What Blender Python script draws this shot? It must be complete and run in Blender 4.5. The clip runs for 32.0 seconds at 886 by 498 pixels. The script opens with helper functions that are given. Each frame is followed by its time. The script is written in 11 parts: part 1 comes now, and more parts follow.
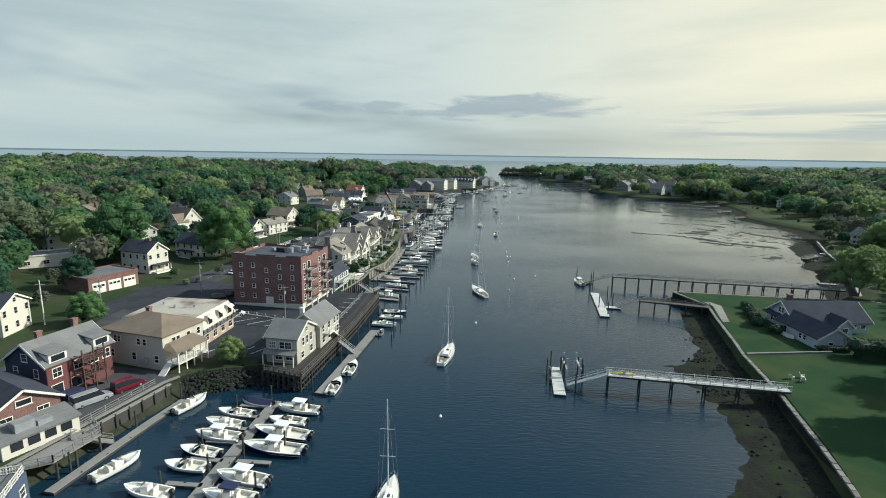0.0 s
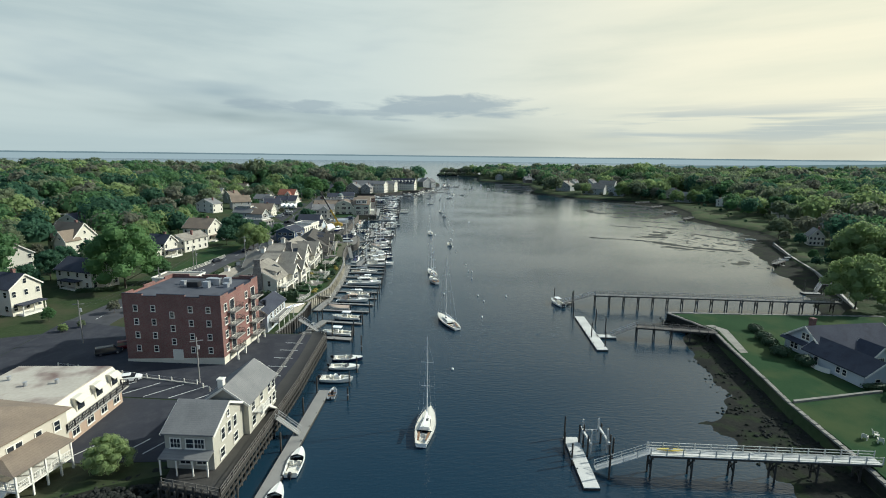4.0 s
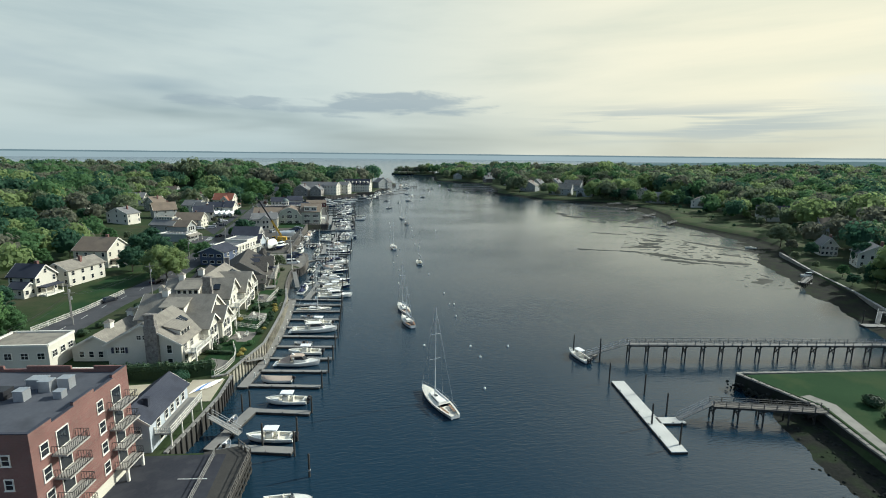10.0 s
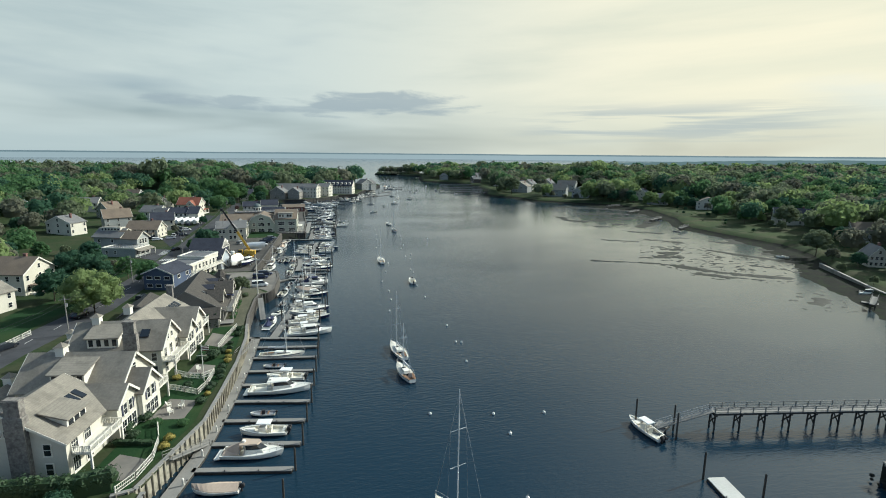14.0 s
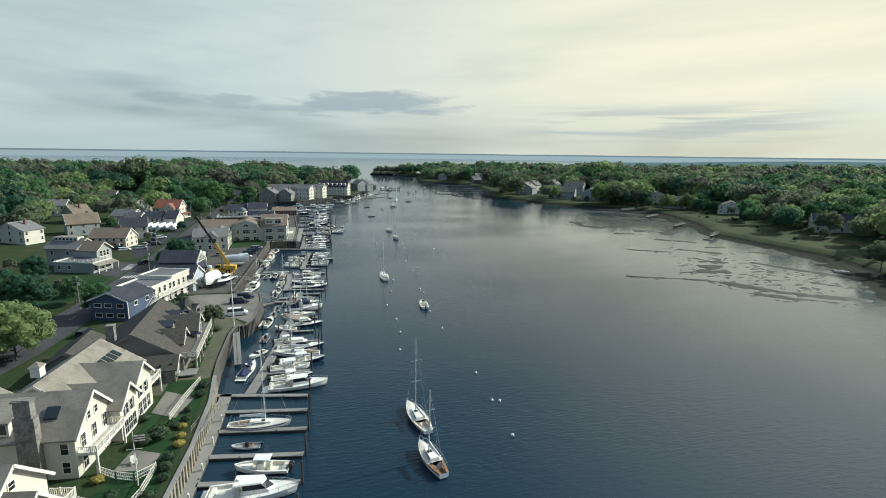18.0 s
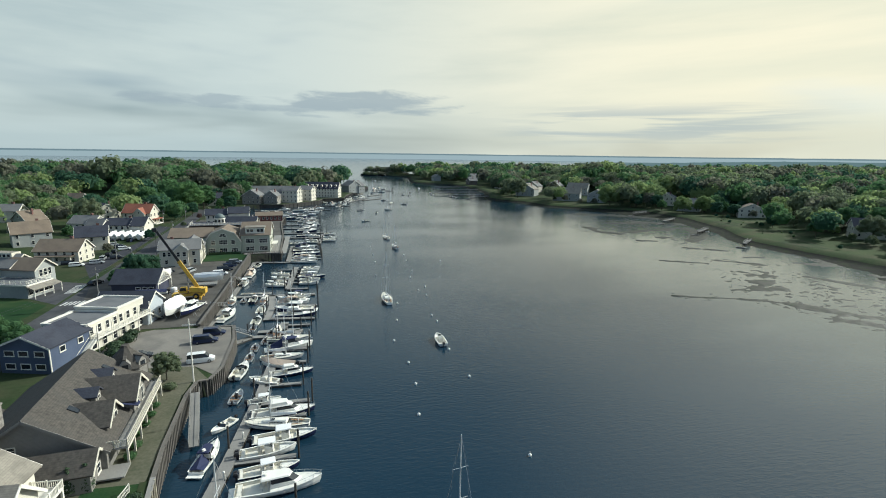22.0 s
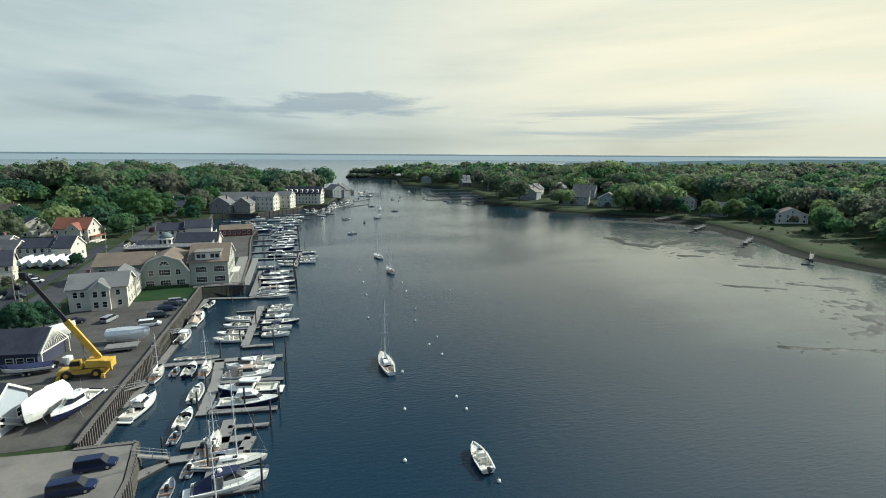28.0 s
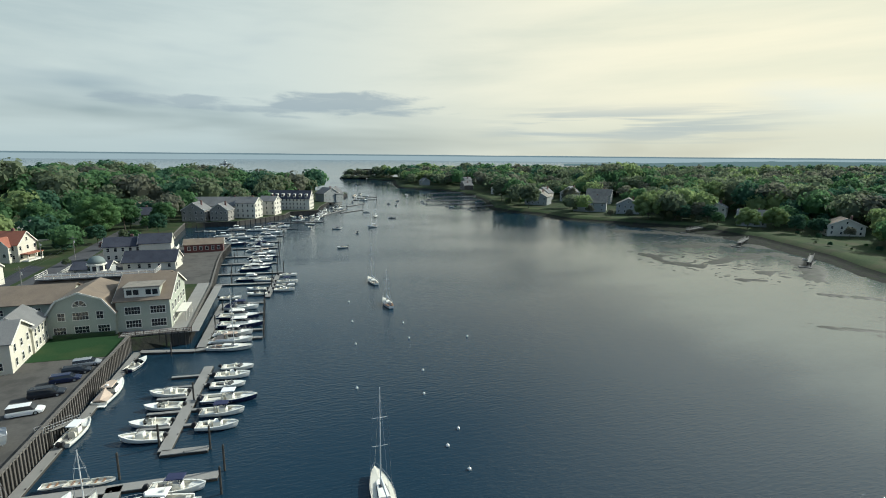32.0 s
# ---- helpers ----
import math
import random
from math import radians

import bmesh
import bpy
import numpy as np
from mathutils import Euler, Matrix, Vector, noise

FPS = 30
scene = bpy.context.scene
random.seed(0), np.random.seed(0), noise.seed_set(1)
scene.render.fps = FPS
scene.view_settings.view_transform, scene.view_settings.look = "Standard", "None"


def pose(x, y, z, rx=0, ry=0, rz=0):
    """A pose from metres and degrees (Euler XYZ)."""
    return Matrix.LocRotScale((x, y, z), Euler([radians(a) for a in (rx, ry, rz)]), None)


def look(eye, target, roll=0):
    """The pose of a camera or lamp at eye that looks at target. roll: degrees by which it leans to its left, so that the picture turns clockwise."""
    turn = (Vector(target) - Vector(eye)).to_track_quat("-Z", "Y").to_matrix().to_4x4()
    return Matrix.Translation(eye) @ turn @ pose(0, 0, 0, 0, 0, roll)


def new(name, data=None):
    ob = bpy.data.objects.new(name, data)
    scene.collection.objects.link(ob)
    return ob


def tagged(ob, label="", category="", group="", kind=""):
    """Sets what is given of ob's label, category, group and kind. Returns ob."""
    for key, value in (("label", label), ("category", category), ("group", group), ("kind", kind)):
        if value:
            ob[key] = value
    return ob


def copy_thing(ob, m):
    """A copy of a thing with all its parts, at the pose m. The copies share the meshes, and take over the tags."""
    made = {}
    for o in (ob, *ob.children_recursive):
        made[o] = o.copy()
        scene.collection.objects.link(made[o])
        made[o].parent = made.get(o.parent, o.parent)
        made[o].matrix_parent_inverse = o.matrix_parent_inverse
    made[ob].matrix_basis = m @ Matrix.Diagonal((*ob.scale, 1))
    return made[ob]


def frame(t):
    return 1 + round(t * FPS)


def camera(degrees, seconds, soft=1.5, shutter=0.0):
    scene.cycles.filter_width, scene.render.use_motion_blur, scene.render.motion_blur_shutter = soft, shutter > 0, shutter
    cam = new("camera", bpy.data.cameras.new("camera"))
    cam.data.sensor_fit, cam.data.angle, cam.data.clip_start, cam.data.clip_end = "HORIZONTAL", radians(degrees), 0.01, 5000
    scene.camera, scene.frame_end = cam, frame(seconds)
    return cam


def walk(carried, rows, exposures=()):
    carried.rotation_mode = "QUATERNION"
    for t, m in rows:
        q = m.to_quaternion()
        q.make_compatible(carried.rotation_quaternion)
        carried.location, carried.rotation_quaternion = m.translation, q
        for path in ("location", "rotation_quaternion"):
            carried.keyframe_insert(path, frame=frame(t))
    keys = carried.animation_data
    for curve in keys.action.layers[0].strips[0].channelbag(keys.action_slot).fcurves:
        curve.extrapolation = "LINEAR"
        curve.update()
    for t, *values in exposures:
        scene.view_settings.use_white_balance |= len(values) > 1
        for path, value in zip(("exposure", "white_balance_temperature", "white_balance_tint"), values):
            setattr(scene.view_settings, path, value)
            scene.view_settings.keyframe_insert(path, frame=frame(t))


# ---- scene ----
cam = camera(83.5, 32.0, soft=1.0)
PATH = [
    (0, pose(0.00, -0.00, 44.23, 79.295, -0.862, 0.000)),
    (0.5, pose(-1.15, 3.86, 44.39, 79.305, -0.835, -1.159)),
    (1, pose(-2.29, 7.64, 44.56, 79.331, -0.831, -2.458)),
    (1.5, pose(-3.32, 11.26, 44.70, 79.375, -0.850, -3.552)),
    (2, pose(-4.27, 14.76, 44.79, 79.389, -0.819, -4.651)),
    (2.5, pose(-4.97, 18.30, 44.82, 79.377, -0.858, -5.635)),
    (3, pose(-5.55, 21.81, 44.83, 79.388, -0.805, -6.510)),
    (3.5, pose(-5.88, 25.31, 44.84, 79.405, -0.738, -7.105)),
    (5.5, pose(-6.37, 39.18, 45.29, 79.346, -0.472, -8.082)),
    (6, pose(-6.38, 42.70, 45.48, 79.312, -0.434, -8.319)),
    (6.5, pose(-6.45, 46.26, 45.70, 79.250, -0.448, -8.526)),
    (7, pose(-6.52, 49.89, 45.92, 79.193, -0.570, -9.045)),
    (7.5, pose(-6.59, 53.58, 46.09, 79.188, -0.603, -9.982)),
    (8, pose(-6.66, 57.41, 46.18, 79.177, -0.611, -10.761)),
    (8.5, pose(-6.64, 61.31, 46.19, 79.200, -0.592, -11.249)),
    (9, pose(-6.51, 65.23, 46.16, 79.194, -0.594, -11.569)),
    (9.5, pose(-6.41, 69.21, 46.06, 79.186, -0.551, -12.037)),
    (10, pose(-6.24, 73.27, 45.92, 79.191, -0.616, -12.904)),
    (10.5, pose(-6.12, 77.36, 45.79, 79.200, -0.656, -13.393)),
    (11, pose(-6.01, 81.55, 45.68, 79.197, -0.667, -13.745)),
    (11.5, pose(-5.87, 85.72, 45.60, 79.198, -0.681, -14.035)),
    (12, pose(-5.48, 89.93, 45.53, 79.189, -0.652, -14.195)),
    (12.5, pose(-5.00, 94.14, 45.47, 79.175, -0.598, -14.332)),
    (13, pose(-4.44, 98.35, 45.43, 79.171, -0.524, -14.484)),
    (13.5, pose(-4.00, 102.60, 45.43, 79.162, -0.486, -14.648)),
    (14, pose(-3.70, 106.74, 45.44, 79.182, -0.475, -14.874)),
    (14.5, pose(-3.58, 110.65, 45.44, 79.204, -0.557, -14.953)),
    (16.5, pose(-3.06, 126.12, 45.23, 79.182, -0.773, -15.345)),
    (17, pose(-2.95, 130.04, 45.16, 79.161, -0.771, -15.400)),
    (17.5, pose(-2.83, 134.05, 45.06, 79.184, -0.763, -15.411)),
    (18, pose(-2.78, 138.09, 44.92, 79.165, -0.710, -15.546)),
    (18.5, pose(-2.68, 142.12, 44.77, 79.198, -0.710, -15.548)),
    (19, pose(-2.69, 146.02, 44.61, 79.188, -0.740, -15.649)),
    (19.5, pose(-2.69, 149.92, 44.47, 79.196, -0.728, -15.743)),
    (20, pose(-2.62, 153.86, 44.33, 79.208, -0.755, -15.796)),
    (20.5, pose(-2.50, 157.74, 44.21, 79.184, -0.770, -15.815)),
    (21, pose(-2.40, 161.67, 44.13, 79.201, -0.770, -15.952)),
    (21.5, pose(-2.23, 165.59, 44.07, 79.223, -0.739, -16.197)),
    (22, pose(-1.94, 169.44, 44.03, 79.219, -0.733, -16.792)),
    (22.5, pose(-1.69, 173.37, 44.01, 79.238, -0.702, -17.316)),
    (23, pose(-1.47, 177.37, 43.98, 79.206, -0.654, -17.630)),
    (23.5, pose(-1.19, 181.31, 43.95, 79.223, -0.635, -17.841)),
    (24, pose(-0.81, 185.22, 43.93, 79.236, -0.602, -18.035)),
    (24.5, pose(-0.40, 189.16, 43.95, 79.274, -0.598, -18.184)),
    (25, pose(0.05, 193.03, 43.95, 79.281, -0.537, -18.306)),
    (25.5, pose(0.59, 196.91, 43.94, 79.278, -0.503, -18.370)),
    (27.5, pose(3.49, 212.60, 43.85, 79.277, -0.354, -18.379)),
    (28, pose(4.23, 216.86, 43.87, 79.283, -0.326, -18.481)),
    (28.5, pose(4.96, 221.39, 43.91, 79.221, -0.312, -18.565)),
    (29, pose(5.84, 226.09, 43.95, 79.235, -0.293, -18.588)),
    (29.5, pose(6.85, 231.03, 43.98, 79.258, -0.316, -18.611)),
    (30, pose(7.95, 236.13, 44.01, 79.243, -0.390, -18.660)),
    (30.5, pose(9.07, 241.33, 44.06, 79.279, -0.485, -18.757)),
    (31, pose(10.23, 246.58, 44.13, 79.294, -0.537, -18.816)),
    (31.5, pose(11.45, 251.76, 44.19, 79.307, -0.562, -18.874)),
    (32, pose(12.65, 256.92, 44.23, 79.339, -0.522, -18.919)),
]
walk(cam, PATH, exposures=[(0.0, 0.22, 5250, 3), (32.0, 0.22, 5250, 3)])

# ---- world and sun ----
SUN_AZ = radians(82)      # from +y towards +x
SUN_EL = radians(32)
world = bpy.data.worlds.new("world")
scene.world = world
world.use_nodes = True
wn, wl = world.node_tree.nodes, world.node_tree.links
wn.clear()


def wnode(kind, **kw):
    n = wn.new(kind)
    for k, v in kw.items():
        n.inputs[k].default_value = v
    return n


def wmath(op, a, b=None, clamp=False):
    n = wn.new("ShaderNodeMath")
    n.operation, n.use_clamp = op, clamp
    for i, s in enumerate((a, b)):
        if s is None:
            continue
        if isinstance(s, (int, float)):
            n.inputs[i].default_value = s
        else:
            wl.new(s, n.inputs[i])
    return n.outputs[0]


def wsmooth(s, lo, hi):
    n = wn.new("ShaderNodeMapRange")
    n.interpolation_type = "SMOOTHSTEP"
    wl.new(s, n.inputs[0])
    n.inputs[1].default_value, n.inputs[2].default_value = lo, hi
    return n.outputs[0]


def wmix(f, a, b):
    n = wn.new("ShaderNodeMix")
    n.data_type = "RGBA"
    for i, s in ((0, f), (6, a), (7, b)):
        if isinstance(s, (int, float)):
            n.inputs[i].default_value = s
        elif isinstance(s, tuple):
            n.inputs[i].default_value = (*s, 1)
        else:
            wl.new(s, n.inputs[i])
    return n.outputs[2]


sky = wn.new("ShaderNodeTexSky")
sky.sky_type, sky.sun_disc = "NISHITA", False
sky.sun_elevation, sky.sun_rotation = SUN_EL, SUN_AZ
sky.air_density, sky.dust_density = 1.0, 2.0
tc = wn.new("ShaderNodeTexCoord")
sep = wn.new("ShaderNodeSeparateXYZ")
wl.new(tc.outputs["Generated"], sep.inputs[0])
DX, DY, DZ = sep.outputs
clear = wn.new("ShaderNodeVectorMath")
clear.operation = "SCALE"
wl.new(sky.outputs[0], clear.inputs[0])
clear.inputs["Scale"].default_value = 0.085


def streaks(sx, sz, detail, seed):
    m = wn.new("ShaderNodeMapping")
    m.inputs["Scale"].default_value = (sx, sx, sz)
    m.inputs["Location"].default_value = (seed, seed * 0.7, 0)
    m.inputs["Rotation"].default_value = (0, radians(3), 0)
    wl.new(tc.outputs["Generated"], m.inputs[0])
    n = wnode("ShaderNodeTexNoise", Scale=1.0, Detail=detail, Roughness=0.55, Distortion=0.3)
    wl.new(m.outputs[0], n.inputs["Vector"])
    return n.outputs[0]


# high thin deck, brighter and warmer towards the sun
sunward = wmath("ADD", wmath("MULTIPLY", DX, math.sin(SUN_AZ)), wmath("MULTIPLY", DY, math.cos(SUN_AZ)))
warm = wsmooth(sunward, 0.0, 0.88)
deck = wmix(warm, (0.57, 0.585, 0.505), (1.02, 0.87, 0.575))
pale = wmix(warm, (0.78, 0.75, 0.61), (1.23, 0.99, 0.63))
deck = wmix(wsmooth(streaks(1.1, 9.0, 6.0, 3.1), 0.34, 0.66), deck, pale)
deck = wmix(wmath("MULTIPLY", wsmooth(streaks(2.2, 20.0, 5.0, 6.4), 0.48, 0.74), 0.35), deck, pale)
deck = wmix(wmath("MULTIPLY", wsmooth(DZ, 0.28, 0.62), wmath("SUBTRACT", 0.86, wmath("MULTIPLY", warm, 0.22))), deck, (0.205, 0.285, 0.375))
cover = wmix(wsmooth(streaks(1.1, 6.0, 4.0, 8.3), 0.22, 0.50), clear.outputs[0], deck)
# low bank of grey cloud over the harbour mouth, and thinner bars to the east of it
def lump(cx, cz, rx, rz, soft):
    q = wmath("ADD", wmath("POWER", wmath("MULTIPLY", wmath("SUBTRACT", DX, cx), 1 / rx), 2.0), wmath("POWER", wmath("MULTIPLY", wmath("SUBTRACT", DZ, cz), 1 / rz), 2.0))
    return wmath("MULTIPLY", wsmooth(wmath("SUBTRACT", q, wmath("MULTIPLY", wmath("SUBTRACT", streaks(9.0, 42.0, 8.0, 1.7), 0.5), 6.5)), 1.5, 0.1), soft)


bank = wmath("MAXIMUM", lump(0.115, 0.094, 0.17, 0.020, 1.0), wmath("MAXIMUM", lump(-0.12, 0.090, 0.13, 0.010, 0.85), lump(0.03, 0.082, 0.24, 0.007, 0.8)))
bank = wmath("MULTIPLY", bank, wsmooth(DY, 0.0, 0.3))
bars = wmath("MULTIPLY", wsmooth(streaks(3.2, 60.0, 4.0, 5.2), 0.42, 0.60),
             wmath("MULTIPLY", wsmooth(wmath("ABSOLUTE", wmath("SUBTRACT", DX, 0.60)), 0.26, 0.10),
                   wsmooth(wmath("ABSOLUTE", wmath("SUBTRACT", DZ, 0.058)), 0.045, 0.012)))
low = wmix(wmath("MULTIPLY", wsmooth(DZ, 0.13, 0.0), 0.65), cover, wmix(warm, (0.61, 0.62, 0.53), (0.90, 0.78, 0.54)))
low = wmix(wmath("MULTIPLY", bank, 0.74), low, (0.42, 0.44, 0.415))
low = wmix(wmath("MULTIPLY", bars, 0.65), low, (0.52, 0.52, 0.46))
# haze round the sun, which stands high in the east
toward = wmath("ADD", wmath("MULTIPLY", sunward, math.cos(SUN_EL)), wmath("MULTIPLY", DZ, math.sin(SUN_EL)))
halo = wmath("MULTIPLY", wmath("MULTIPLY", wsmooth(toward, 0.60, 0.98), 0.62), wsmooth(DZ, 0.22, 0.40))
low = wmix(halo, low, (2.6, 2.25, 1.65))
# the sky opens to clear blue away from the harbour mouth
opening = wmath("MULTIPLY", wsmooth(wmath("ADD", DY, wmath("MULTIPLY", DX, 0.35)), 0.30, -0.35), 0.75)
low = wmix(opening, low, (0.29, 0.375, 0.49))
bg = wn.new("ShaderNodeBackground")
wl.new(low, bg.inputs[0])
bg.inputs[1].default_value = 0.79
wout = wn.new("ShaderNodeOutputWorld")
wl.new(bg.outputs[0], wout.inputs[0])

sun = new("sun", bpy.data.lights.new("sun", "SUN"))
sun.data.energy, sun.data.angle, sun.data.color = 5.0, radians(1.0), (1.0, 0.87, 0.665)
sun.matrix_world = look((0, 0, 0), (-math.sin(SUN_AZ) * math.cos(SUN_EL), -math.cos(SUN_AZ) * math.cos(SUN_EL), -math.sin(SUN_EL)))

# ---- materials ----
def mat(name, c1, c2=None, rough=0.7, big=0.15, small=4.0, grain=0.25, bump=0.0, metal=0.0, rnd=0.0, island=0.0, spec=0.4, bands=None, stain=None):
    """Two-scale noise between c1 and c2; bands=(axis, per metre, depth) gives courses; stain=(colour, scale, amount)."""
    m = bpy.data.materials.new(name)
    m.use_nodes = True
    nt = m.node_tree
    N, L = nt.nodes, nt.links
    b = N["Principled BSDF"]
    c2 = c2 or tuple(min(1, c * 1.25 + 0.01) for c in c1)
    geo = N.new("ShaderNodeNewGeometry")

    def noise_(scale, detail):
        n = N.new("ShaderNodeTexNoise")
        n.inputs["Scale"].default_value, n.inputs["Detail"].default_value = scale, detail
        L.new(geo.outputs["Position"], n.inputs["Vector"])
        return n.outputs[0]

    def m_(op, a, c):
        n = N.new("ShaderNodeMath")
        n.operation = op
        for i, s in enumerate((a, c)):
            if isinstance(s, (int, float)):
                n.inputs[i].default_value = s
            else:
                L.new(s, n.inputs[i])
        return n.outputs[0]

    def rng(s, lo, hi):
        n = N.new("ShaderNodeMapRange")
        L.new(s, n.inputs[0])
        n.inputs[1].default_value, n.inputs[2].default_value = lo, hi
        return n.outputs[0]

    def mix(f, a, c):
        n = N.new("ShaderNodeMix")
        n.data_type = "RGBA"
        for i, s in ((0, f), (6, a), (7, c)):
            if isinstance(s, (int, float)):
                n.inputs[i].default_value = s
            elif isinstance(s, tuple):
                n.inputs[i].default_value = (*s, 1)
            else:
                L.new(s, n.inputs[i])
        return n.outputs[2]

    nb, ns = noise_(big, 3.0), noise_(small, 5.0)
    f = m_("ADD", m_("MULTIPLY", rng(nb, 0.3, 0.7), 1 - grain), m_("MULTIPLY", rng(ns, 0.3, 0.7), grain))
    if rnd:
        oi = N.new("ShaderNodeObjectInfo")
        f = m_("ADD", m_("MULTIPLY", f, 1 - rnd), m_("MULTIPLY", oi.outputs["Random"], rnd))
    if island:
        f = m_("ADD", m_("MULTIPLY", f, 1 - island), m_("MULTIPLY", geo.outputs["Random Per Island"], island))
    col = mix(f, c1, c2)
    if stain:
        sc, ss, sa = stain
        col = mix(m_("MULTIPLY", rng(noise_(ss, 6.0), 0.48, 0.66), sa), col, sc)
    h = ns
    if bands:
        axis, per, depth = bands
        w = N.new("ShaderNodeTexWave")
        w.wave_profile, w.bands_direction = "SAW", axis
        w.inputs["Scale"].default_value = per * 0.314
        w.inputs["Distortion"].default_value = 0.3
        L.new(geo.outputs["Position"], w.inputs["Vector"])
        col = mix(m_("MULTIPLY", rng(w.outputs[1], 0.75, 1.0), depth), col, tuple(c * 0.55 for c in c1))
        h = m_("ADD", m_("MULTIPLY", ns, 0.4), w.outputs[1])
    L.new(col, b.inputs["Base Color"])
    b.inputs["Roughness"].default_value, b.inputs["Metallic"].default_value = rough, metal
    b.inputs["Specular IOR Level"].default_value = spec
    if bump:
        bp = N.new("ShaderNodeBump")
        bp.inputs["Strength"].default_value, bp.inputs["Distance"].default_value = min(1, bump * 10), 0.1 * bump * 10
        L.new(h, bp.inputs["Height"])
        L.new(bp.outputs[0], b.inputs["Normal"])
    return m


ASPHALT = mat("asphalt", (0.024, 0.026, 0.034), (0.044, 0.046, 0.056), 0.9, 0.12, 3.0, 0.3, 0.02, spec=0.2, stain=((0.062, 0.062, 0.068), 0.5, 0.4))
ROAD = mat("road_asphalt", (0.05, 0.052, 0.058), (0.080, 0.080, 0.086), 0.9, 0.1, 2.0, 0.3, 0.02, spec=0.2, stain=((0.035, 0.035, 0.038), 0.3, 0.5))
YARD = mat("dusty_yard_asphalt", (0.068, 0.064, 0.058), (0.108, 0.102, 0.092), 0.9, 0.1, 2.0, 0.4, 0.02, spec=0.2, stain=((0.045, 0.043, 0.040), 0.3, 0.6))
MEADOW = mat("pale_rough_meadow", (0.026, 0.046, 0.018), (0.064, 0.082, 0.034), 1.0, 0.06, 1.5, 0.5, 0.06, spec=0.1, stain=((0.075, 0.070, 0.042), 0.10, 0.7))
CONCRETE = mat("concrete", (0.30, 0.29, 0.26), (0.42, 0.40, 0.36), 0.85, 0.2, 3.0, 0.4, 0.02, stain=((0.16, 0.15, 0.13), 0.4, 0.5))
LOT = mat("worn_concrete", (0.150, 0.138, 0.120), (0.225, 0.208, 0.180), 0.9, 0.12, 2.5, 0.3, 0.02, stain=((0.10, 0.095, 0.09), 0.25, 0.5))
PAINT = mat("white_road_paint", (0.45, 0.45, 0.43), (0.65, 0.65, 0.62), 0.7, 0.6, 8.0, 0.6)
GRASS = mat("lawn_grass", (0.013, 0.036, 0.013), (0.028, 0.060, 0.023), 1.0, 0.08, 5.0, 0.5, 0.04, spec=0.1, stain=((0.056, 0.070, 0.026), 0.10, 0.6))
SOIL = mat("soil_and_undergrowth", (0.020, 0.036, 0.014), (0.044, 0.060, 0.026), 0.95, 0.06, 1.2, 0.5, 0.08, spec=0.1, stain=((0.066, 0.060, 0.038), 0.09, 0.6))
MUD = mat("wet_mud", (0.010, 0.012, 0.011), (0.027, 0.027, 0.022), 0.95, 0.15, 1.8, 0.6, 0.10, spec=0.08, stain=((0.022, 0.034, 0.014), 0.3, 0.8))
WETMUD = mat("water-filmed_mud", (0.014, 0.016, 0.014), (0.034, 0.033, 0.027), 0.60, 0.15, 1.8, 0.6, 0.08, spec=0.20, stain=((0.020, 0.030, 0.014), 0.3, 0.8))
ROCK = mat("dark_rock", (0.011, 0.013, 0.012), (0.042, 0.043, 0.038), 0.95, 0.5, 3.0, 0.5, 0.05, rnd=0.2, island=0.4, spec=0.1, stain=((0.016, 0.026, 0.010), 0.4, 0.6))
WALLSTONE = mat("seawall_stone", (0.14, 0.135, 0.12), (0.27, 0.255, 0.22), 0.9, 0.3, 2.0, 0.5, 0.06, rnd=0.4, stain=((0.06, 0.06, 0.05), 0.5, 0.5))
TIMBER = mat("grey_weathered_timber", (0.16, 0.155, 0.145), (0.27, 0.26, 0.24), 0.85, 0.4, 6.0, 0.5, 0.02, rnd=0.3)
DARKTIMBER = mat("dark_wet_timber", (0.022, 0.021, 0.019), (0.060, 0.055, 0.048), 0.75, 0.5, 5.0, 0.5, 0.03, rnd=0.3)
POSTTIMBER = mat("weathered_bulkhead_post", (0.085, 0.078, 0.068), (0.17, 0.155, 0.135), 0.85, 0.5, 5.0, 0.5, 0.03, rnd=0.4)
BROWNTIMBER = mat("brown_stained_timber", (0.050, 0.030, 0.026), (0.105, 0.064, 0.052), 0.8, 0.4, 6.0, 0.5, 0.02, rnd=0.3)
FLOATDECK = mat("pale_float_decking", (0.40, 0.40, 0.37), (0.58, 0.57, 0.53), 0.8, 0.3, 5.0, 0.5, 0.01)
WHITE = mat("white_painted_wood", (0.60, 0.575, 0.505), (0.74, 0.71, 0.63), 0.6, 0.3, 4.0, 0.4)
CREAM = mat("cream_siding", (0.52, 0.49, 0.40), (0.64, 0.60, 0.50), 0.7, 0.2, 3.0, 0.3, bands=("Z", 6.0, 0.35))
WHITESIDING = mat("white_siding", (0.54, 0.51, 0.43), (0.65, 0.615, 0.525), 0.65, 0.2, 3.0, 0.3, bands=("Z", 6.0, 0.3))
GREYSIDING = mat("grey_siding", (0.27, 0.28, 0.27), (0.37, 0.38, 0.36), 0.7, 0.2, 3.0, 0.3, bands=("Z", 6.0, 0.35))
SAGE = mat("sage_grey_siding", (0.31, 0.325, 0.265), (0.41, 0.425, 0.35), 0.7, 0.2, 3.0, 0.3, bands=("Z", 6.0, 0.35))
BEIGESIDING = mat("beige_siding", (0.33, 0.31, 0.255), (0.43, 0.405, 0.335), 0.7, 0.2, 3.0, 0.3, bands=("Z", 6.0, 0.35))
